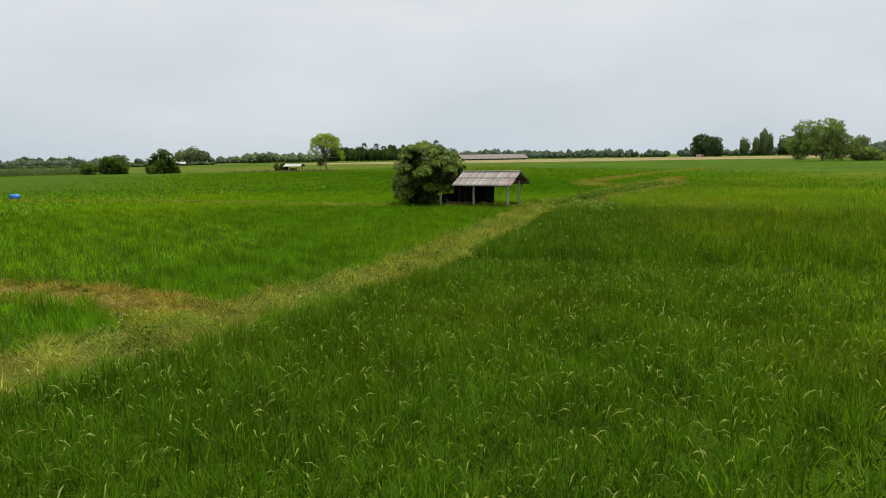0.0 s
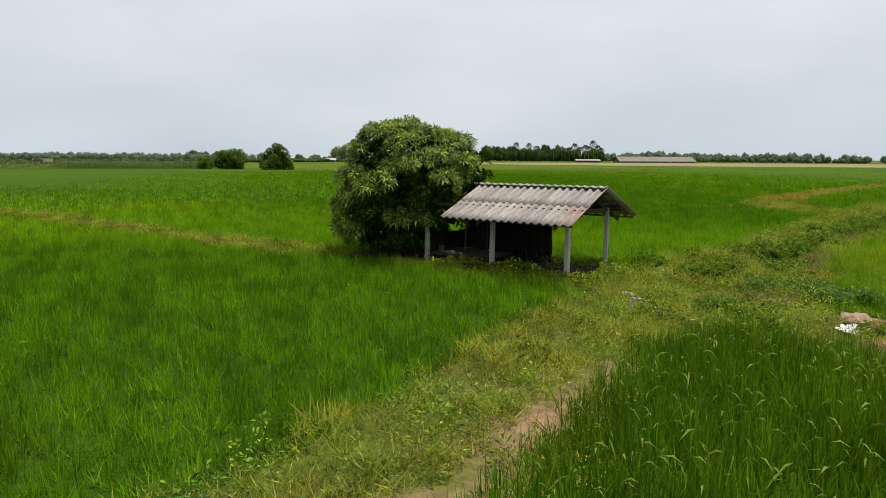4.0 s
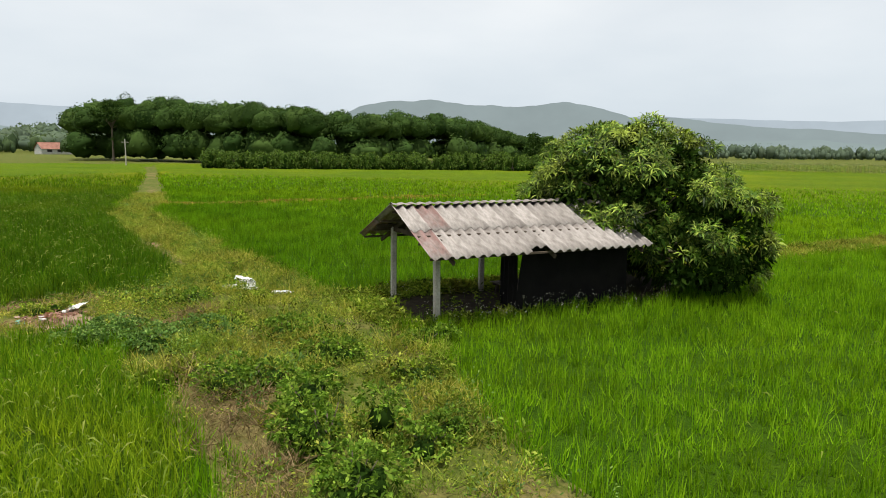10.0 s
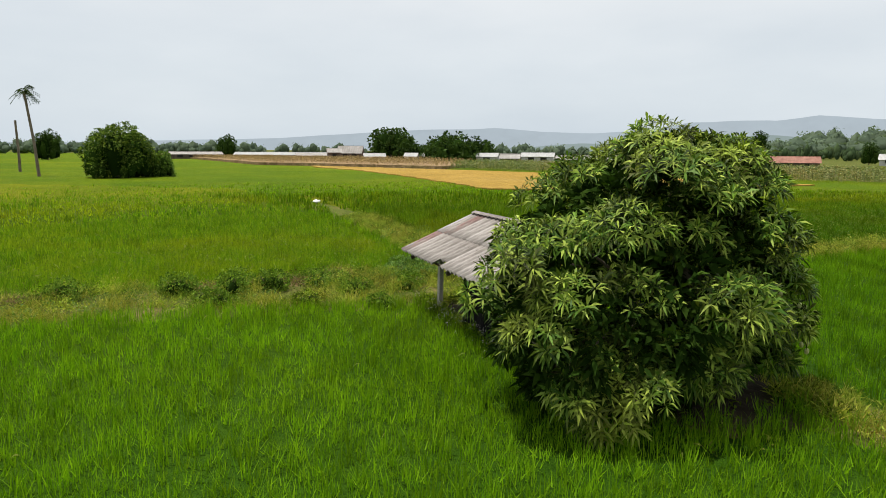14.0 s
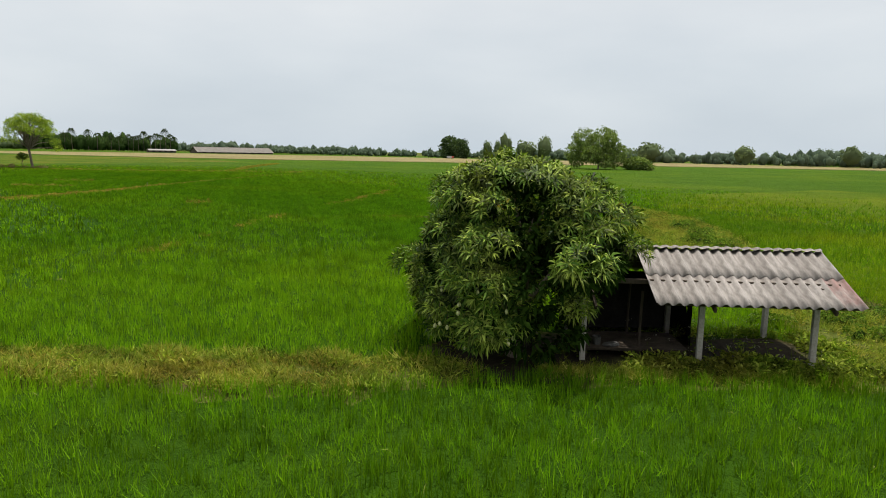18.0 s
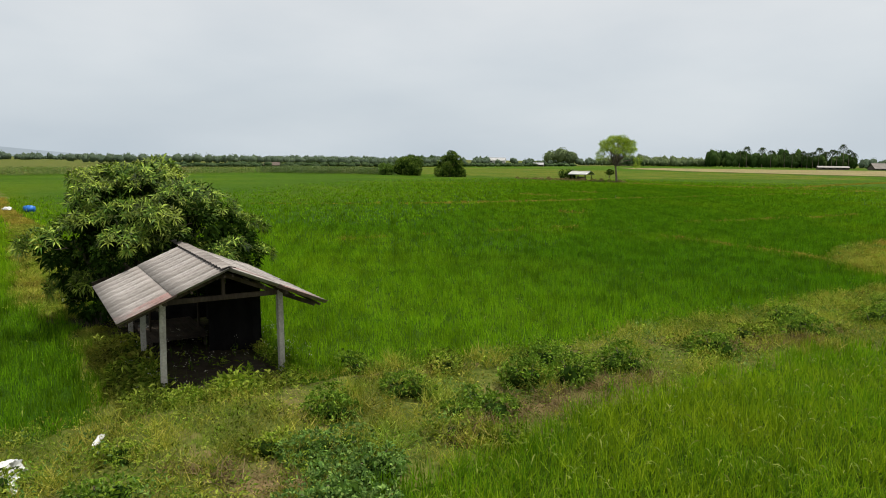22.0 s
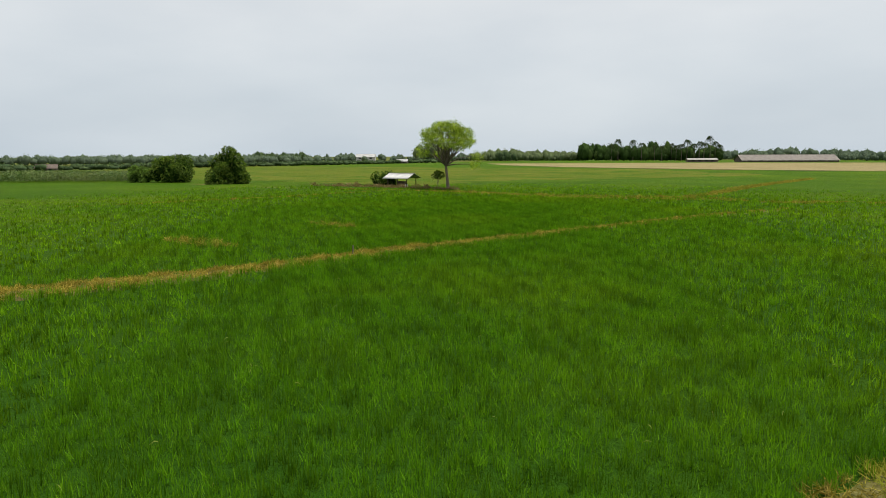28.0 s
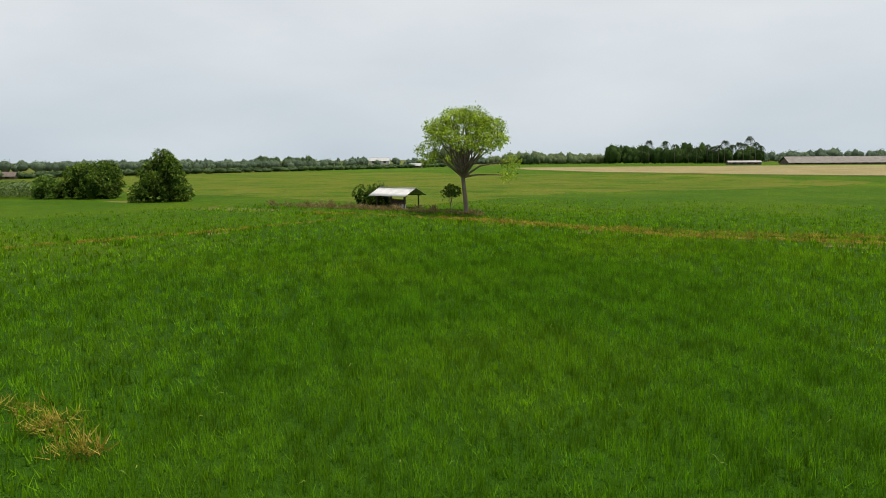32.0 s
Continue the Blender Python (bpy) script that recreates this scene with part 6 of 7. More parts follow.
# single trees that stand out of the belt: x, y, height, radius
tall = np.array([(-386, 747, 22, 12), (-376, 752, 18, 10), (-398, 742, 18, 9), (234, 700, 29, 5.5), (241, 705, 24, 4.6), (226, 697, 21, 4.6), (216, 700, 20, 6), (271, 681, 25, 9), (253, 688, 20, 12), (319, 565, 18.5, 13), (369, 505, 17, 9), (424, 455, 18, 8), (414, 348, 16, 13), (441, 304, 15, 9), (237, 508, 15.5, 7)])
# the plantation's pale leaf colour stands in for haze on these trees
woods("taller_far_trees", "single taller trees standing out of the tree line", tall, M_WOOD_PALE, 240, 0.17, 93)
rows = [(-352 - 20 * i + rw.normal() * 2.2, 400 - 8 * i + 8.2 * j + rw.normal() * 1.6, 5.6 + rw.uniform(0, 2.6), rw.uniform(2.8, 4.4)) for i in range(6) for j in range(19)]
rows += [(-470 - 16 * i + rw.normal() * 2.2, 250 + 9.0 * j + rw.normal() * 2.0, 6.0 + rw.uniform(0, 3.0), rw.uniform(3.0, 4.8)) for i in range(3) for j in range(30)]
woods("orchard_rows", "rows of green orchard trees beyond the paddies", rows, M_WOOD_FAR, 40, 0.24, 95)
rows = [(-300 - 5 * i + rw.normal() * 1.5, 210 + 5.5 * j + rw.normal() * 1.5, 2.2 + rw.uniform(0, 1.8), rw.uniform(2.6, 4.4)) for i in range(3) for j in range(76)]
woods("orchard_hedge", "low green hedge in front of the orchard", rows, M_WOOD_MID, 26, 0.24, 96)


def forest():
    """The rubber plantation to the south-west: a closed wall of crowns behind a hedge of low trees."""
    rng = np.random.default_rng(97)
    n = 400
    front = np.array([(-52, -190), (-76, -140), (-88, -95), (-110, -94), (-150, -106), (-222, -136), (-300, -176)], dtype=float)
    run = np.concatenate([[0], np.cumsum(np.hypot(*np.diff(front, axis=0).T))])
    t, s = np.sort(rng.random(n)), rng.random(n) ** 1.3
    x, y = np.interp(t * run[-1], run, front[:, 0]), np.interp(t * run[-1], run, front[:, 1])
    away = unit(np.stack([x, y - 70], 1))
    x, y = x + away[:, 0] * s * 60 + rng.normal(size=n) * 1.5, y + away[:, 1] * s * 60 + rng.normal(size=n) * 1.5
    h = 15.0 + 1.6 * np.sin(t * 14) + 2.0 * s + rng.normal(size=n) * 0.9
    h *= np.clip(1.32 - 0.62 * t, 0.7, 1.16)
    spots = np.stack([x, y, h, rng.uniform(4.6, 7.0, n)], 1)
    under = spots * np.array([1, 1, 0.58, 1]) + np.stack([rng.normal(size=n) * 2, rng.normal(size=n) * 2, np.zeros(n), np.zeros(n)], 1)
    woods("plantation_undergrowth", "dark lower branches and undergrowth beneath the plantation crowns", under[s < 0.3], M_FOREST, 150, 0.14, 88)
    woods("rubber_plantation", "tall dark green closed plantation wood", spots[s < 0.28], M_FOREST, 900, 0.085, 98, deep=0.26)
    woods("rubber_plantation", "tall dark green closed plantation wood", spots[s >= 0.28], M_FOREST, 170, 0.15, 99, deep=0.26)
    for i in range(38):
        tt = i / 37
        px, py = -46 - 66 * tt + rng.normal() * 1.0, -75 + 46 * tt + rng.normal() * 1.5
        make_tree("hedge_tree", "low round orchard tree in front of the plantation", px, py, 3.4, dome_lobes(rng, rng.uniform(2.2, 3.3), rng.uniform(3.4, 5.2), 12, 0.95), M_HEDGE, 420, 6, 0.32, 0.17, 0.12, 0.8, 400 + i, "orchard trees before the plantation", solid=0.85)
    make_tree("edge_tree", "round dark tree at the end of the plantation", -123, -42, 10, dome_lobes(rng, 4.8, 9.6, 20, 1.6), M_FOREST, 2000, 6, 0.6, 0.28, 0.35, 2.4, 431)
    make_tree("edge_tree", "tall loose-crowned tree rising at the plantation corner", -58, -172, 20, ring_lobes(rng, 5.0, 12, 19.0, 18, 1.8, 0.8), M_FOREST, 900, 6, 0.9, 0.4, 0.35, 11.0, 432)


forest()


def make_corn(name, poly, step, seed, label, mat=None):
    """Standing maize: a stalk and arching leaves for each plant, with pale tassels."""
    rng = np.random.default_rng(seed)
    xs, ys = [p[0] for p in poly], [p[1] for p in poly]
    x, y = np.meshgrid(np.arange(min(xs), max(xs), step), np.arange(min(ys), max(ys), step * 0.8))
    x, y = x.ravel() + rng.normal(size=x.size) * 0.15, y.ravel() + rng.normal(size=x.size) * 0.15
    k = inside(x, y, poly)
    x, y = x[k], y[k]
    n, per = len(x), 7
    h = 2.5 * rng.uniform(0.85, 1.12, n)
    z = np.tile(np.linspace(0.25, 0.95, per), n) * np.repeat(h, per)
    base = np.stack([np.repeat(x, per), np.repeat(y, per), z], 1)
    a = rng.uniform(0, 6.283, n * per)
    way = np.stack([np.cos(a), np.sin(a), np.full(n * per, 0.8)], 1)
    v, f = leaves_np(rng, base, way, np.full(n * per, 0.95) * rng.uniform(0.7, 1.2, n * per), np.full(n * per, 0.16), 0.5)
    up = np.stack([rng.normal(size=n) * 0.06, rng.normal(size=n) * 0.06, np.ones(n)], 1)
    v2, f2 = leaves_np(rng, np.stack([x, y, np.full(n, 0.02)], 1), up, h * 1.15, np.full(n, 0.07), 0.0)
    v, f = join_np([(v, f), (v2, f2)])
    tagged(new(name, mesh_np(name, v, f, mat or M_CORN, False, {"tone": np.repeat(rng.random(len(v) // 4), 4)})), label, "corn field", kind="stuff")


make_corn("corn_field", CORN_SOUTH, 1.2, 101, "tall green corn with drying tassels before the village")
make_corn("corn_field", CORN_WEST, 1.4, 102, "far strip of tall drying corn beyond the paddies")
make_corn("corn_field", CORN_NORTHWEST, 0.85, 104, "dark green corn rows beside the field bushes", M_CORN_GREEN)
make_corn("dry_corn_field", BROWN, 2.2, 103, "brown dried corn standing before the village", M_DRYCORN)


# ---- hills ----
# skyline: bearing, height at 4000 m
PROFILE = [(60, 10), (100, 35), (115, 70), (128, 124), (133, 138), (137, 115), (141, 107), (145, 120), (148.3, 163), (154.5, 163), (157.5, 192), (161.7, 171), (166, 163), (172.5, 142), (176, 168), (178.4, 202), (181, 214), (190, 222), (200, 218), (206, 205), (209, 190), (214, 200)]
PROFILE += [(222, 215), (232, 200), (241.5, 205), (245, 200), (250, 182), (256, 184), (260, 189), (264, 168), (267, 135), (272, 98), (278, 99), (283, 68), (288, 34), (293, 2)]
NEAR_HILL = [(205, 0), (212, 120), (216, 250), (219, 288), (222, 308), (225, 286), (228, 283), (231, 293), (233.5, 285), (235.8, 243), (238.6, 190), (241.5, 196), (244, 182), (248, 160), (254, 128), (260, 100), (268, 60), (276, 0)]
FOOTHILL = [(130, 0), (140, 55), (152, 85), (160, 60), (170, 90), (182, 120), (190, 95), (200, 110), (210, 70), (240, 75), (250, 85), (262, 70), (275, 45), (290, 0)]


def hills(name, dist, profile, rugged, seed, colour, label):
    """A far range as a backdrop: the valley's skyline over an arc of bearings, broken into summits."""
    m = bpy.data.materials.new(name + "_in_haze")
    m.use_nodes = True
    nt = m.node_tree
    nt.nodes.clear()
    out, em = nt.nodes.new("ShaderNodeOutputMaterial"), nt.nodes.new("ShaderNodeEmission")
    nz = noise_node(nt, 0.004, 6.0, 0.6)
    # haze is put into the emitted colour; the range glows and takes no light
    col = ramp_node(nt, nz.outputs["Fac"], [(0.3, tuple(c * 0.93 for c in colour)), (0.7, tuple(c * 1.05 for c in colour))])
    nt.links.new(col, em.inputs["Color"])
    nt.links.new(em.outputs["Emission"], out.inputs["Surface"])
    n = 420
    deg = np.linspace(profile[0][0], profile[-1][0], n)
    a = np.radians(deg)
    rng = np.random.default_rng(seed)
    ridge = np.zeros(n)
    for o in range(1, 9):
        ridge += np.sin(deg * 0.22 * 1.8 ** o / 1.8 + rng.uniform(0, 6.28)) * 0.58 ** o
    line = np.interp(deg, [q[0] for q in profile], [q[1] for q in profile]) * dist / 4000
    hgt = np.maximum(line * (1 + rugged * ridge), 2)
    top = np.stack([dist * np.sin(a), 80 + dist * np.cos(a), hgt], 1)
    low = np.stack([(dist - 250) * np.sin(a), 80 + (dist - 250) * np.cos(a), np.full(n, -2.0)], 1)
    v = np.concatenate([low, top])
    i = np.arange(n - 1)
    f = np.stack([i, i + 1, i + 1 + n, i + n], 1)
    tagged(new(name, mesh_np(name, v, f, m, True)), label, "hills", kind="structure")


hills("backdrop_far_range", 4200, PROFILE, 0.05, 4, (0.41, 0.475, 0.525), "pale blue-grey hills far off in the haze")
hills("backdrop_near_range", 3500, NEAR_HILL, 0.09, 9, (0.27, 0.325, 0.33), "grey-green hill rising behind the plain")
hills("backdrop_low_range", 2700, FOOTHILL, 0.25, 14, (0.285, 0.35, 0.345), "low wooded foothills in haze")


# ---- buildings ----
def make_house(x, y, rz, w, d, wall_h, roof_h, roof_mat, wall_mat, label, openings=3, group="village houses", name="house", over=0.5):
    """A gabled house: walls with real openings, roof of two slopes, door and windows."""
    ob = thing(name, label, "house", group, at=(x, y, 0), rz=rz)
    bm = bmesh.new()
    bw = w / (openings * 2 + 1)
    for sgn in (-1, 1):
        for i in range(openings * 2 + 1):
            cx = -w / 2 + bw * (i + 0.5)
            y0 = sgn * (d / 2 - 0.06)
            if i % 2 == 0:
                bmesh.ops.create_cube(bm, matrix=pose(cx, y0, wall_h / 2) @ Matrix.Diagonal((bw, 0.12, wall_h, 1)))
            else:
                bmesh.ops.create_cube(bm, matrix=pose(cx, y0, wall_h * 0.2) @ Matrix.Diagonal((bw, 0.12, wall_h * 0.4, 1)))
                bmesh.ops.create_cube(bm, matrix=pose(cx, y0, wall_h * 0.92) @ Matrix.Diagonal((bw, 0.12, wall_h * 0.16, 1)))
    for sgn in (-1, 1):
        bmesh.ops.create_cube(bm, matrix=pose(sgn * (w / 2 - 0.06), 0, wall_h / 2) @ Matrix.Diagonal((0.12, d - 0.24, wall_h, 1)))
        g = [bm.verts.new((sgn * (w / 2 - 0.06), yy, zz)) for yy, zz in ((-d / 2, wall_h), (d / 2, wall_h), (0, wall_h + roof_h * 0.96))]
        bm.faces.new(g)
    part("wall", bm, wall_mat, ob)
    for i in range(openings):
        for sgn in (-1, 1):
            win = part("window", box_bm(bw * 0.98, 0.04, wall_h * 0.44, pose(-w / 2 + bw * (2 * i + 1.5), sgn * (d / 2 - 0.1), wall_h * 0.62)), M_DARK, ob)
    for sgn in (-1, 1):
        run = d / 2 + over
        ln = math.hypot(run, roof_h * run / (d / 2))
        ang = math.degrees(math.atan2(roof_h, d / 2))
        bm = bmesh.new()
        nx = max(10, int(w * 2.2))
        for i in range(nx):
            for k in (0, 1):
                bm.verts.new((-w / 2 - over + (w + 2 * over) * i / (nx - 1), -ln * k, 0.05 * (i % 2)))
        bm.verts.ensure_lookup_table()
        for i in range(nx - 1):
            bm.faces.new([bm.verts[j] for j in (2 * i, 2 * i + 1, 2 * i + 3, 2 * i + 2)])
        part("roof", bm, roof_mat, ob, "", pose(0, 0, wall_h + roof_h, ang, 0, 0) if sgn < 0 else pose(0, 0, wall_h + roof_h, ang, 0, 180))
    part("ridge", beam_bm((-w / 2 - over, 0, wall_h + roof_h + 0.04), (w / 2 + over, 0, wall_h + roof_h + 0.04), 0.25, 0.1), roof_mat, ob)
    return ob


rh = random.Random(12)
# the village to the south-east, behind the corn: x, y, width, depth, wall, roof rise, roof, wall
VILLAGE = [(286, -83, 33.7, 9, 2.6, 1.3, 0, 1), (254, -78, 5.6, 6, 4.2, 1.6, 1, 1), (232, -85, 8.5, 6, 2.6, 1.2, 0, 0), (219, -95, 4.8, 6, 2.8, 1.3, 0, 0), (206, -126, 8.9, 6, 2.8, 1.4, 0, 0), (180, -114, 7.1, 6, 2.4, 1.3, 1, 1), (188, -138, 13.1, 6.5, 3.0, 1.5, 0, 0), (150, -117, 12.9, 6.5, 2.2, 1.1, 1, 1), (145, -128, 8.1, 6, 2.4, 1.5, 2, 1), (141, -137, 12.6, 6.3, 5.0, 1.4, 2, 1), (116, -160, 12.9, 6.5, 2.4, 1.2, 1, 1), (91, -148, 19.6, 9, 2.2, 1.8, 3, 1), (162, -136, 20.3, 9, 2.3, 1.2, 2, 1), (93, -242, 5.6, 6, 2.8, 2.0, 0, 0), (27, -93, 5.5, 6, 2.0, 1.5, 1, 1), (331, -43, 24.5, 9, 2.6, 1.2, 2, 1), (312, -66, 18.5, 9, 2.6, 1.2, 0, 1), (282, -83, 16.8, 8.4, 2.4, 1.2, 2, 1), (265, -93, 10.9, 6, 4.0, 3.0, 1, 1), (239, -97, 12.2, 6.1, 2.5, 1.2, 1, 1), (231, -109, 4.6, 6, 3.0, 1.0, 0, 0), (596, 166, 10.5, 6, 3, 2.4, 3, 0), (541, 127, 9.5, 6, 3, 1.6, 0, 0), (659, 250, 20.2, 9, 3, 1.6, 0, 0), (644, 297, 14.3, 7.2, 3, 1.8, 1, 0), (207, -138, 12.8, 6.4, 2.6, 1.3, 2, 1), (228, -112, 6.1, 6, 2.8, 1.4, 0, 0)]
ROOFS = [M_METAL, M_GREYROOF, M_GREYROOF, M_RUST]
NOUN = ["pale metal-roofed", "old grey-roofed", "weathered grey-roofed", "rusty red-roofed"]
for hx, hy, w, d, wh, rise, rm, wm in VILLAGE:
    face = -math.degrees(math.atan2(hx, hy - 60))
    make_house(hx, hy, face + rh.uniform(-14, 14), w, d, wh, rise, ROOFS[rm], (M_WHITE, M_WALLWOOD)[wm], NOUN[rm] + (" low wooden village building" if wm else " white village house"), max(1, int(w / 5)))
# garden trees standing among the houses: x, y, crown radius, height
VILLAGE_TREES = [(155, -169, 6.4, 11), (240, -100, 12.2, 13), (217, -114, 13.6, 9), (234, -109, 5.6, 7), (125, -141, 6.4, 6), (214, -377, 6.0, 20), (126, -147, 6.5, 6), (106, -259, 3.6, 10), (504, 57, 8.0, 14), (312, 24, 5.6, 12), (215, -129, 7.7, 9), (438, -99, 7.3, 14), (438, 62, 8.4, 16)]
for i, (vx, vy, vr, vh) in enumerate(VILLAGE_TREES):
    make_tree("village_tree", "dark leafy garden tree between the village houses", vx, vy, vh, dome_lobes(rw, vr, vh * 1.1, 20, vr * 0.36, 0.22), M_FOREST, 900, 6, vr * 0.11, vr * 0.06, 0.3, 2.0, 500 + i, "village trees", solid=0.85)
make_house(-36, 746, 24, 76, 22, 2.0, 4.4, M_OLDROOF, M_WALLWOOD, "very long low grey-roofed barn beyond the stubble", 9, "far farm buildings", "barn", 1.0)
make_house(-98, 716, 24, 24, 9, 2.4, 1.2, M_GREYROOF, M_WALLWOOD, "small grey-roofed open shed beside the barn", 4, "far farm buildings", "barn")
make_house(-560, 860, 30, 26, 14, 5.0, 4.0, M_METAL, M_WHITE, "white house with bright roof among far trees", 3, "far farm buildings")
make_house(-300, 560, 20, 9, 6, 2.2, 1.6, M_METAL, M_WALLWOOD, "small pale-roofed field house", 2, "far farm buildings")
make_house(33, -143, 60, 9, 6, 2.4, 1.6, M_GREYROOF, M_WALLWOOD, "small old grey-roofed shed by the south track", 2, "far farm buildings")
make_house(-93, -385, 10, 20, 10, 3.4, 3.6, M_RUST, M_WHITE, "red-roofed house near the plantation", 3, "far farm buildings")
make_house(-84, -55, 40, 6, 4, 2.0, 1.4, M_GREYROOF, M_WALLWOOD, "small grey hut between the orchard trees", 2, "far farm buildings")
make_house(-170, -80, 40, 16, 8, 2.4, 1.4, M_METAL, M_WALLWOOD, "low pale-roofed shed near the foothills", 3, "far farm buildings")
make_house(-300, 277, 50, 8, 5, 1.7, 1.5, M_WALLWOOD, M_WALLWOOD, "small dark brown-roofed hut beyond the corn", 2, "far farm buildings")
make_house(-572, 135, 80, 22, 8, 2.8, 1.6, M_METAL, M_WHITE, "long white-roofed building far to the west", 5, "far farm buildings")


def make_shelter():
    ob = thing("field_shelter", "small open shelter with a bright tin roof in the paddies", "shelter", at=(-72.4, 218.3, 0), rz=-4)
    for x in (-2.3, 0.1, 2.4):
        for y in (-1.5, 1.5):
            part("post", box_bm(0.14, 0.14, 2.2, pose(x, y, 1.0), 0.01), M_TIMBER, ob)
    for y in (-1.5, 1.5):
        part("wall_plate", beam_bm((-2.8, y, 2.08), (2.9, y, 2.08), 0.09, 0.12), M_TIMBER, ob)
    for s in (-1, 1):
        v, f = wave_sheet(6.3, 2.5, 0.18, 0.02)
        part("roof_slope", mesh_np("roof_slope", v, f, M_METAL), None, ob, "bright tin sheet", pose(-3.1, 0, 3.05, 24, 0, 0) if s < 0 else pose(3.2, 0, 3.05, 24, 0, 180))
    part("ridge", beam_bm((-3.1, 0, 3.08), (3.2, 0, 3.08), 0.25, 0.05), M_METAL, ob)
    for i in range(5):
        part("plank", box_bm(2.4, 0.28, 0.03, pose(-1.1, -0.7 + 0.3 * i, 0.62)), M_TIMBER, ob)
    for i in range(6):
        part("board", box_bm(0.38, 0.03, 1.3, pose(-2.2 + 0.4 * i, 1.42, 0.75)), M_WALLWOOD, ob)
    part("drum", mesh_np("drum", *tube_np([(1.9, -1.0, 0.0), (1.9, -1.0, 0.5), (1.9, -1.0, 0.95)], [0.3, 0.31, 0.3], 14), M_WHITE, True), None, ob, "pale drum under the eaves")


make_shelter()


# ---- litter and small things ----
def crumpled(name, label, category, x, y, z, size, mat, seed, rz=0.0, group=""):
    bm = bmesh.new()
    bmesh.ops.create_icosphere(bm, subdivisions=3, radius=1.0)
    o = Vector((seed * 3.1, seed * 1.7, 0))
    for q in bm.verts:
        n = q.co.normalized()
        k = 1 + 0.38 * noise.noise(n * 1.7 + o) + 0.22 * noise.noise(n * 4.3 + o) + 0.10 * noise.noise(n * 9 + o)
        q.co = Vector((n.x * size[0] * k, n.y * size[1] * k, max(-0.02, (n.z * 0.5 + 0.42) * size[2] * k)))
    me = bpy.data.meshes.new(name)
    bm.to_mesh(me)
    bm.free()
    me.materials.append(mat)
    for poly in me.polygons:
        poly.use_smooth = True
    ob = new(name, me)
    ob.matrix_world = pose(x, y, z, 0, 0, rz)
    return tagged(ob, label, category, group)


def torn_sheet(label, x, y, z, w, h, tilt, rz, seed):
    """A torn, creased sheet of thin plastic leaning on the weeds."""
    bm = bmesh.new()
    n = 14
    o = Vector((seed * 2.3, seed * 1.1, 0))
    grid = []
    for i in range(n + 1):
        row = []
        for j in range(n + 1):
            u, v = i / n - 0.5, j / n - 0.5
            edge = 1 - 0.55 * max(0.0, u + v)
            q = Vector((u * w * edge + 0.05 * noise.noise(Vector((v * 4, 0, 0)) + o), v * h * edge + 0.06 * noise.noise(Vector((u * 5, 3, 0)) + o), 0))
            q.z = 0.10 * noise.noise(Vector((u * 2.6, v * 2.6, 1)) + o) + 0.05 * noise.noise(Vector((u * 7, v * 7, 4)) + o)
            row.append(bm.verts.new(q))
        grid.append(row)
    for i in range(n):
        for j in range(n):
            bm.faces.new((grid[i][j], grid[i + 1][j], grid[i + 1][j + 1], grid[i][j + 1]))
    me = bpy.data.meshes.new("plastic_sheet")
    bm.to_mesh(me)
    bm.free()
    me.materials.append(M_SACK)
    ob = new("plastic_sheet", me)
    ob.matrix_world = pose(x, y, z, tilt, 0, rz)
    ob.modifiers.new("thickness", "SOLIDIFY").thickness = 0.006
    return tagged(ob, label, "plastic sheet", "litter on the dike")


torn_sheet("torn white plastic sheet caught upright on the weeds", 8.03, 49.35, 0.42, 0.80, 0.48, 66, 135, 1)
crumpled("plastic_sack", "torn strip of white plastic in the weeds", "sack", 8.5, 49.2, 0.22, (0.30, 0.09, 0.16), M_SACK, 2, 170, "litter on the dike")
crumpled("plastic_sack", "thin pale plastic strip lying near the hut", "sack", 7.7, 51.0, 0.26, (0.34, 0.06, 0.10), M_SACK, 3, -40, "litter on the dike")
torn_sheet("large white sack lying flattened on the dike", 12.98, 48.98, 0.27, 0.95, 0.50, 14, 60, 4)
for i, (cx, cy, sx, sy, sz) in enumerate([(13.40, 49.50, 0.42, 0.26, 0.17), (13.95, 49.55, 0.40, 0.24, 0.14), (13.70, 49.90, 0.34, 0.24, 0.13)]):
    crumpled("waste_heap", "low heap of reddish-brown plant waste and rubbish", "rubbish", cx, cy, 0.10, (sx, sy, sz), M_WASTE, 60 + i, 50 * i, "litter on the dike")
crumpled("soil_mound", "heaped mound of pale brown soil on the dike", "mound", 13.3, 50.32, 0.06, (0.50, 0.36, 0.30), M_SOIL, 6, 78)
crumpled("soil_mound", "long tongue of bare pale clay beside the rubbish", "mound", 14.05, 50.35, 0.08, (0.95, 0.24, 0.12), M_SOIL, 7, 132)
# dry stalks and husks strewn over the heap
rng = np.random.default_rng(71)
n = 520
at = np.column_stack([rng.normal(size=n) * 0.38 + 13.65, rng.normal(size=n) * 0.22 + 49.62, rng.uniform(0.14, 0.30, n)])
way = np.column_stack([rng.normal(size=(n, 2)), np.abs(rng.normal(size=n)) * 0.35])
husks = leaves_np(rng, at, way, rng.uniform(0.10, 0.28, n), rng.uniform(0.012, 0.035, n), 0.4)
tagged(new("dry_stalks", mesh_np("dry_stalks", *husks, M_HUSK)), "pinkish-brown dry stalks and husks strewn over the heap", "rubbish", kind="stuff")
crumpled("plastic_sack", "white sack lying on the west dike", "sack", -57.0, 69.4, 0.22, (0.6, 0.35, 0.40), M_SACK, 9, 10, "litter on the dike")
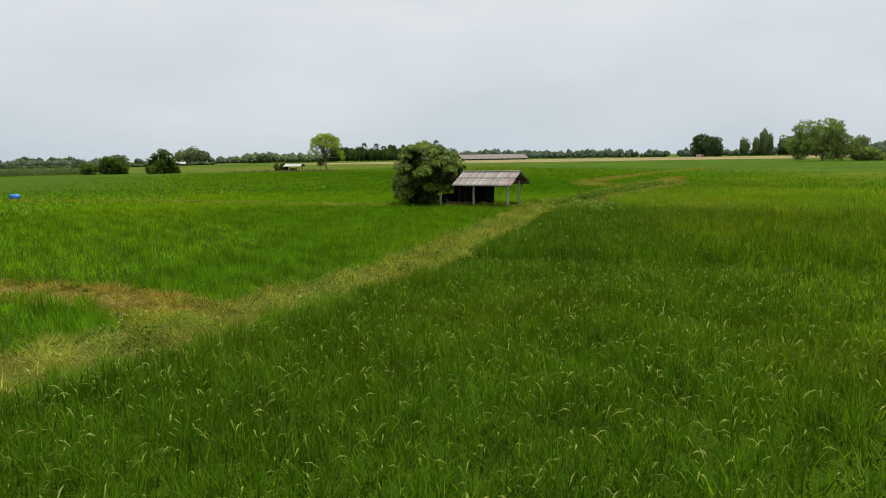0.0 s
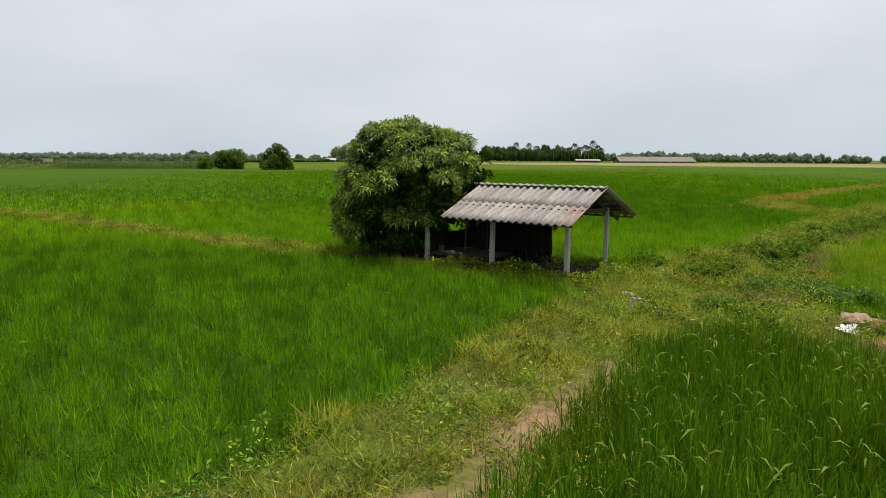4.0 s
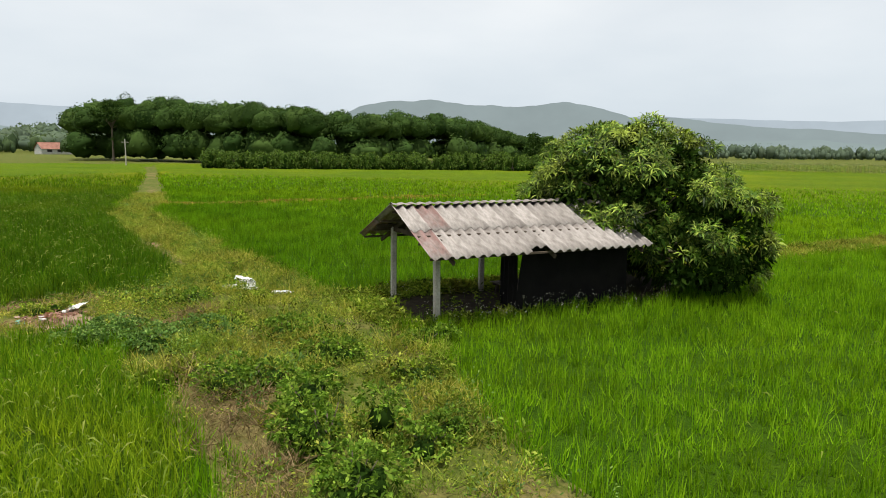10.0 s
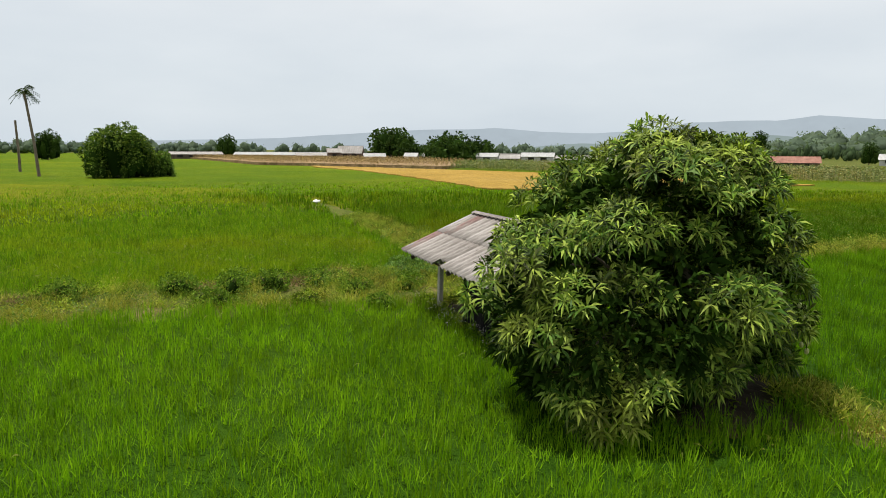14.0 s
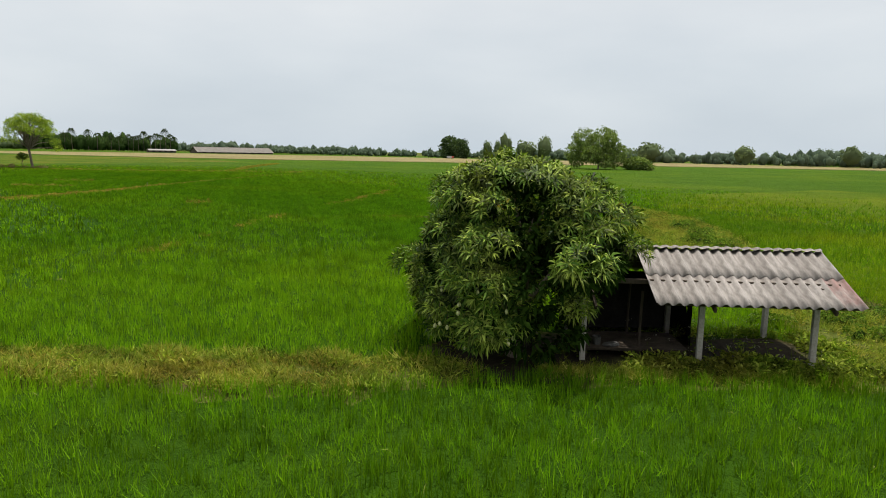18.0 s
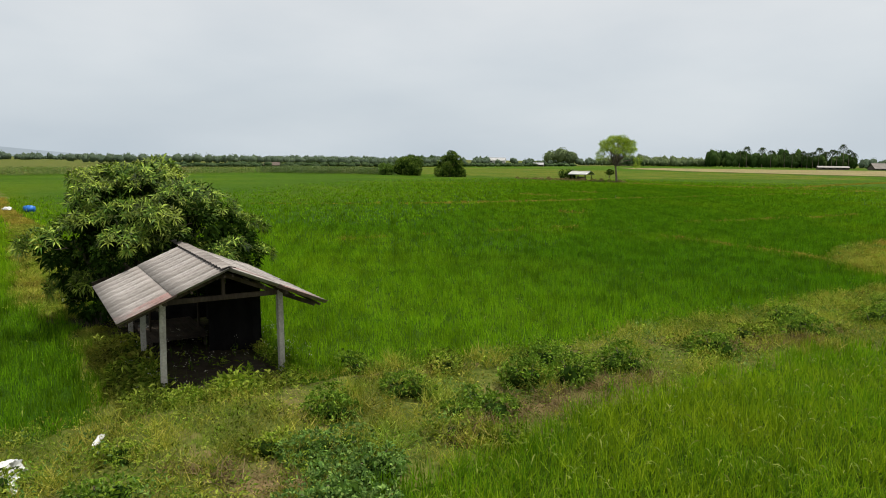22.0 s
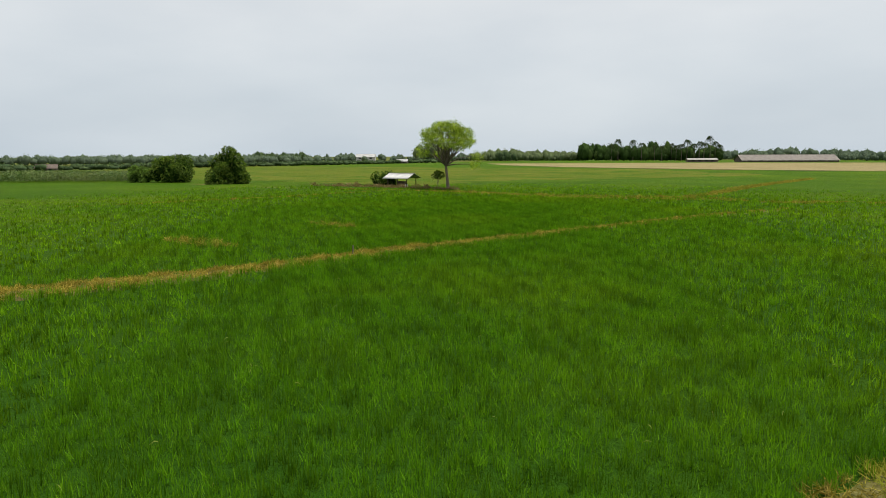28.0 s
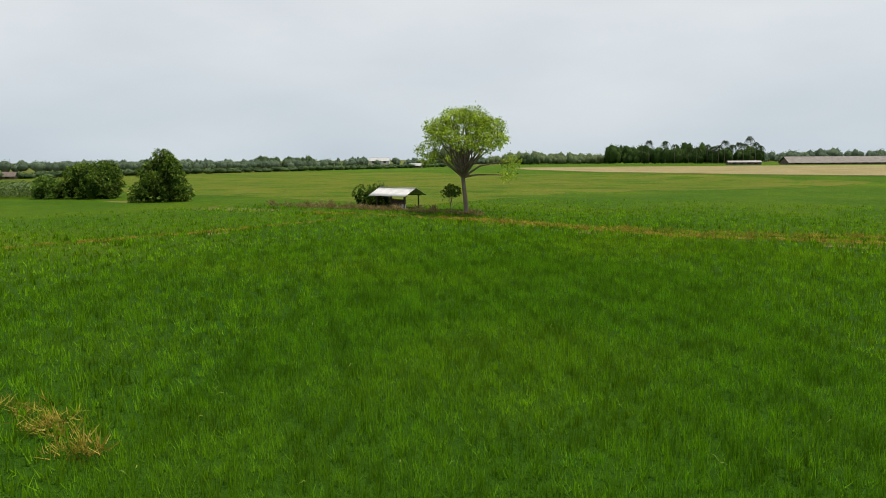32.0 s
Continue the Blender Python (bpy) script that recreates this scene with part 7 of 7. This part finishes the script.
crumpled("plastic_sack", "white bag far out in the paddy", "sack", -140, 44.5, 0.35, (1.2, 0.8, 0.95), M_SACK, 10, 10)
crumpled("plastic_sack", "pale sack on the east dike", "sack", 47.0, 39.6, 0.25, (0.45, 0.3, 0.3), M_SACK, 11, 10, "litter on the dike")
bits = random.Random(4)
for i in range(18):
    crumpled("litter_scrap", "small scrap of pale plastic trodden into the soil", "litter", 13.5 + bits.uniform(-0.6, 1.1), 49.5 + bits.uniform(-0.5, 0.5), 0.22, (0.11, 0.06, 0.05), (M_SACK, M_SACK_PINK, M_TARP, M_RED_BAG, M_WASTE, M_TEAL_BAG, M_WASTE)[i % 7], 20 + i, bits.uniform(0, 180), "litter on the dike")

bin_ob = thing("blue_drum", "bright blue plastic drum lying on the west dike", "drum", at=(-54.0, 70.5, 0.2), rz=25)
part("barrel", mesh_np("barrel", *tube_np([(-0.55, 0, 0.34), (-0.5, 0, 0.34), (-0.2, 0, 0.34), (-0.17, 0, 0.34), (0.2, 0, 0.34), (0.5, 0, 0.34), (0.55, 0, 0.34)], [0.05, 0.31, 0.33, 0.35, 0.33, 0.31, 0.05], 18), M_BLUE, True), None, bin_ob)
for s in (-0.18, 0.18):
    part("hoop", mesh_np("hoop", *tube_np([(s - 0.02, 0, 0.34), (s + 0.02, 0, 0.34)], [0.37, 0.37], 18), M_BLUE), None, bin_ob)

# a small truck at the edge of the stubble
truck = thing("red_truck", "small red farm truck parked by the dark tree", "truck", at=(160, 640, 0.2), rz=20)
M_RED = mottled("red_paint", [(0.3, (0.42, 0.05, 0.035)), (0.7, (0.5, 0.07, 0.05))], 1.0, 0.4)
part("cab", box_bm(2.0, 2.1, 1.7, pose(1.8, 0, 1.5), 0.15), M_RED, truck)
part("cargo_bed", box_bm(4.0, 2.2, 1.9, pose(-1.4, 0, 1.6), 0.05), M_WHITE, truck)
for x in (1.8, -2.2):
    for y in (-1.0, 1.0):
        part("wheel", mesh_np("wheel", *tube_np([(x, y - 0.15, 0.4), (x, y - 0.14, 0.4), (x, y + 0.14, 0.4), (x, y + 0.15, 0.4)], [0.05, 0.42, 0.42, 0.05], 14), M_DARK, True), None, truck)

# a stake on the bund
stake = thing("stake", "short weathered wooden stake standing on the dry bund", "stake", at=(-24.4, 140.7, 0.1))
part("shaft", beam_bm((0, 0, -0.1), (0.04, 0, 0.72), 0.06, 0.06), M_BARK, stake)

# poles and the far mast
def make_pole(x, y, h, label, group):
    ob = thing("utility_pole", label, "pole", group, at=(x, y, 0))
    part("shaft", mesh_np("shaft", *tube_np([(0, 0, -0.2), (0, 0, h / 2), (0, 0, h)], [0.17, 0.14, 0.11], 8), M_POST, True), None, ob)
    part("crossarm", box_bm(1.7, 0.12, 0.12, pose(0, 0, h - 0.7)), M_POST, ob)


make_pole(-5, -160, 8.5, "grey concrete utility pole by the south track", "utility poles")
make_pole(-39, -103, 6.6, "grey concrete utility pole by the plantation", "utility poles")
mast = thing("radio_mast", "thin lattice radio mast far over the trees", "mast", at=(640, 514, 0))
part("lattice", mesh_np("lattice", *tube_np([(0, 0, 0), (0, 0, 35), (0, 0, 66)], [0.8, 0.6, 0.35], 4), M_METAL), None, mast)
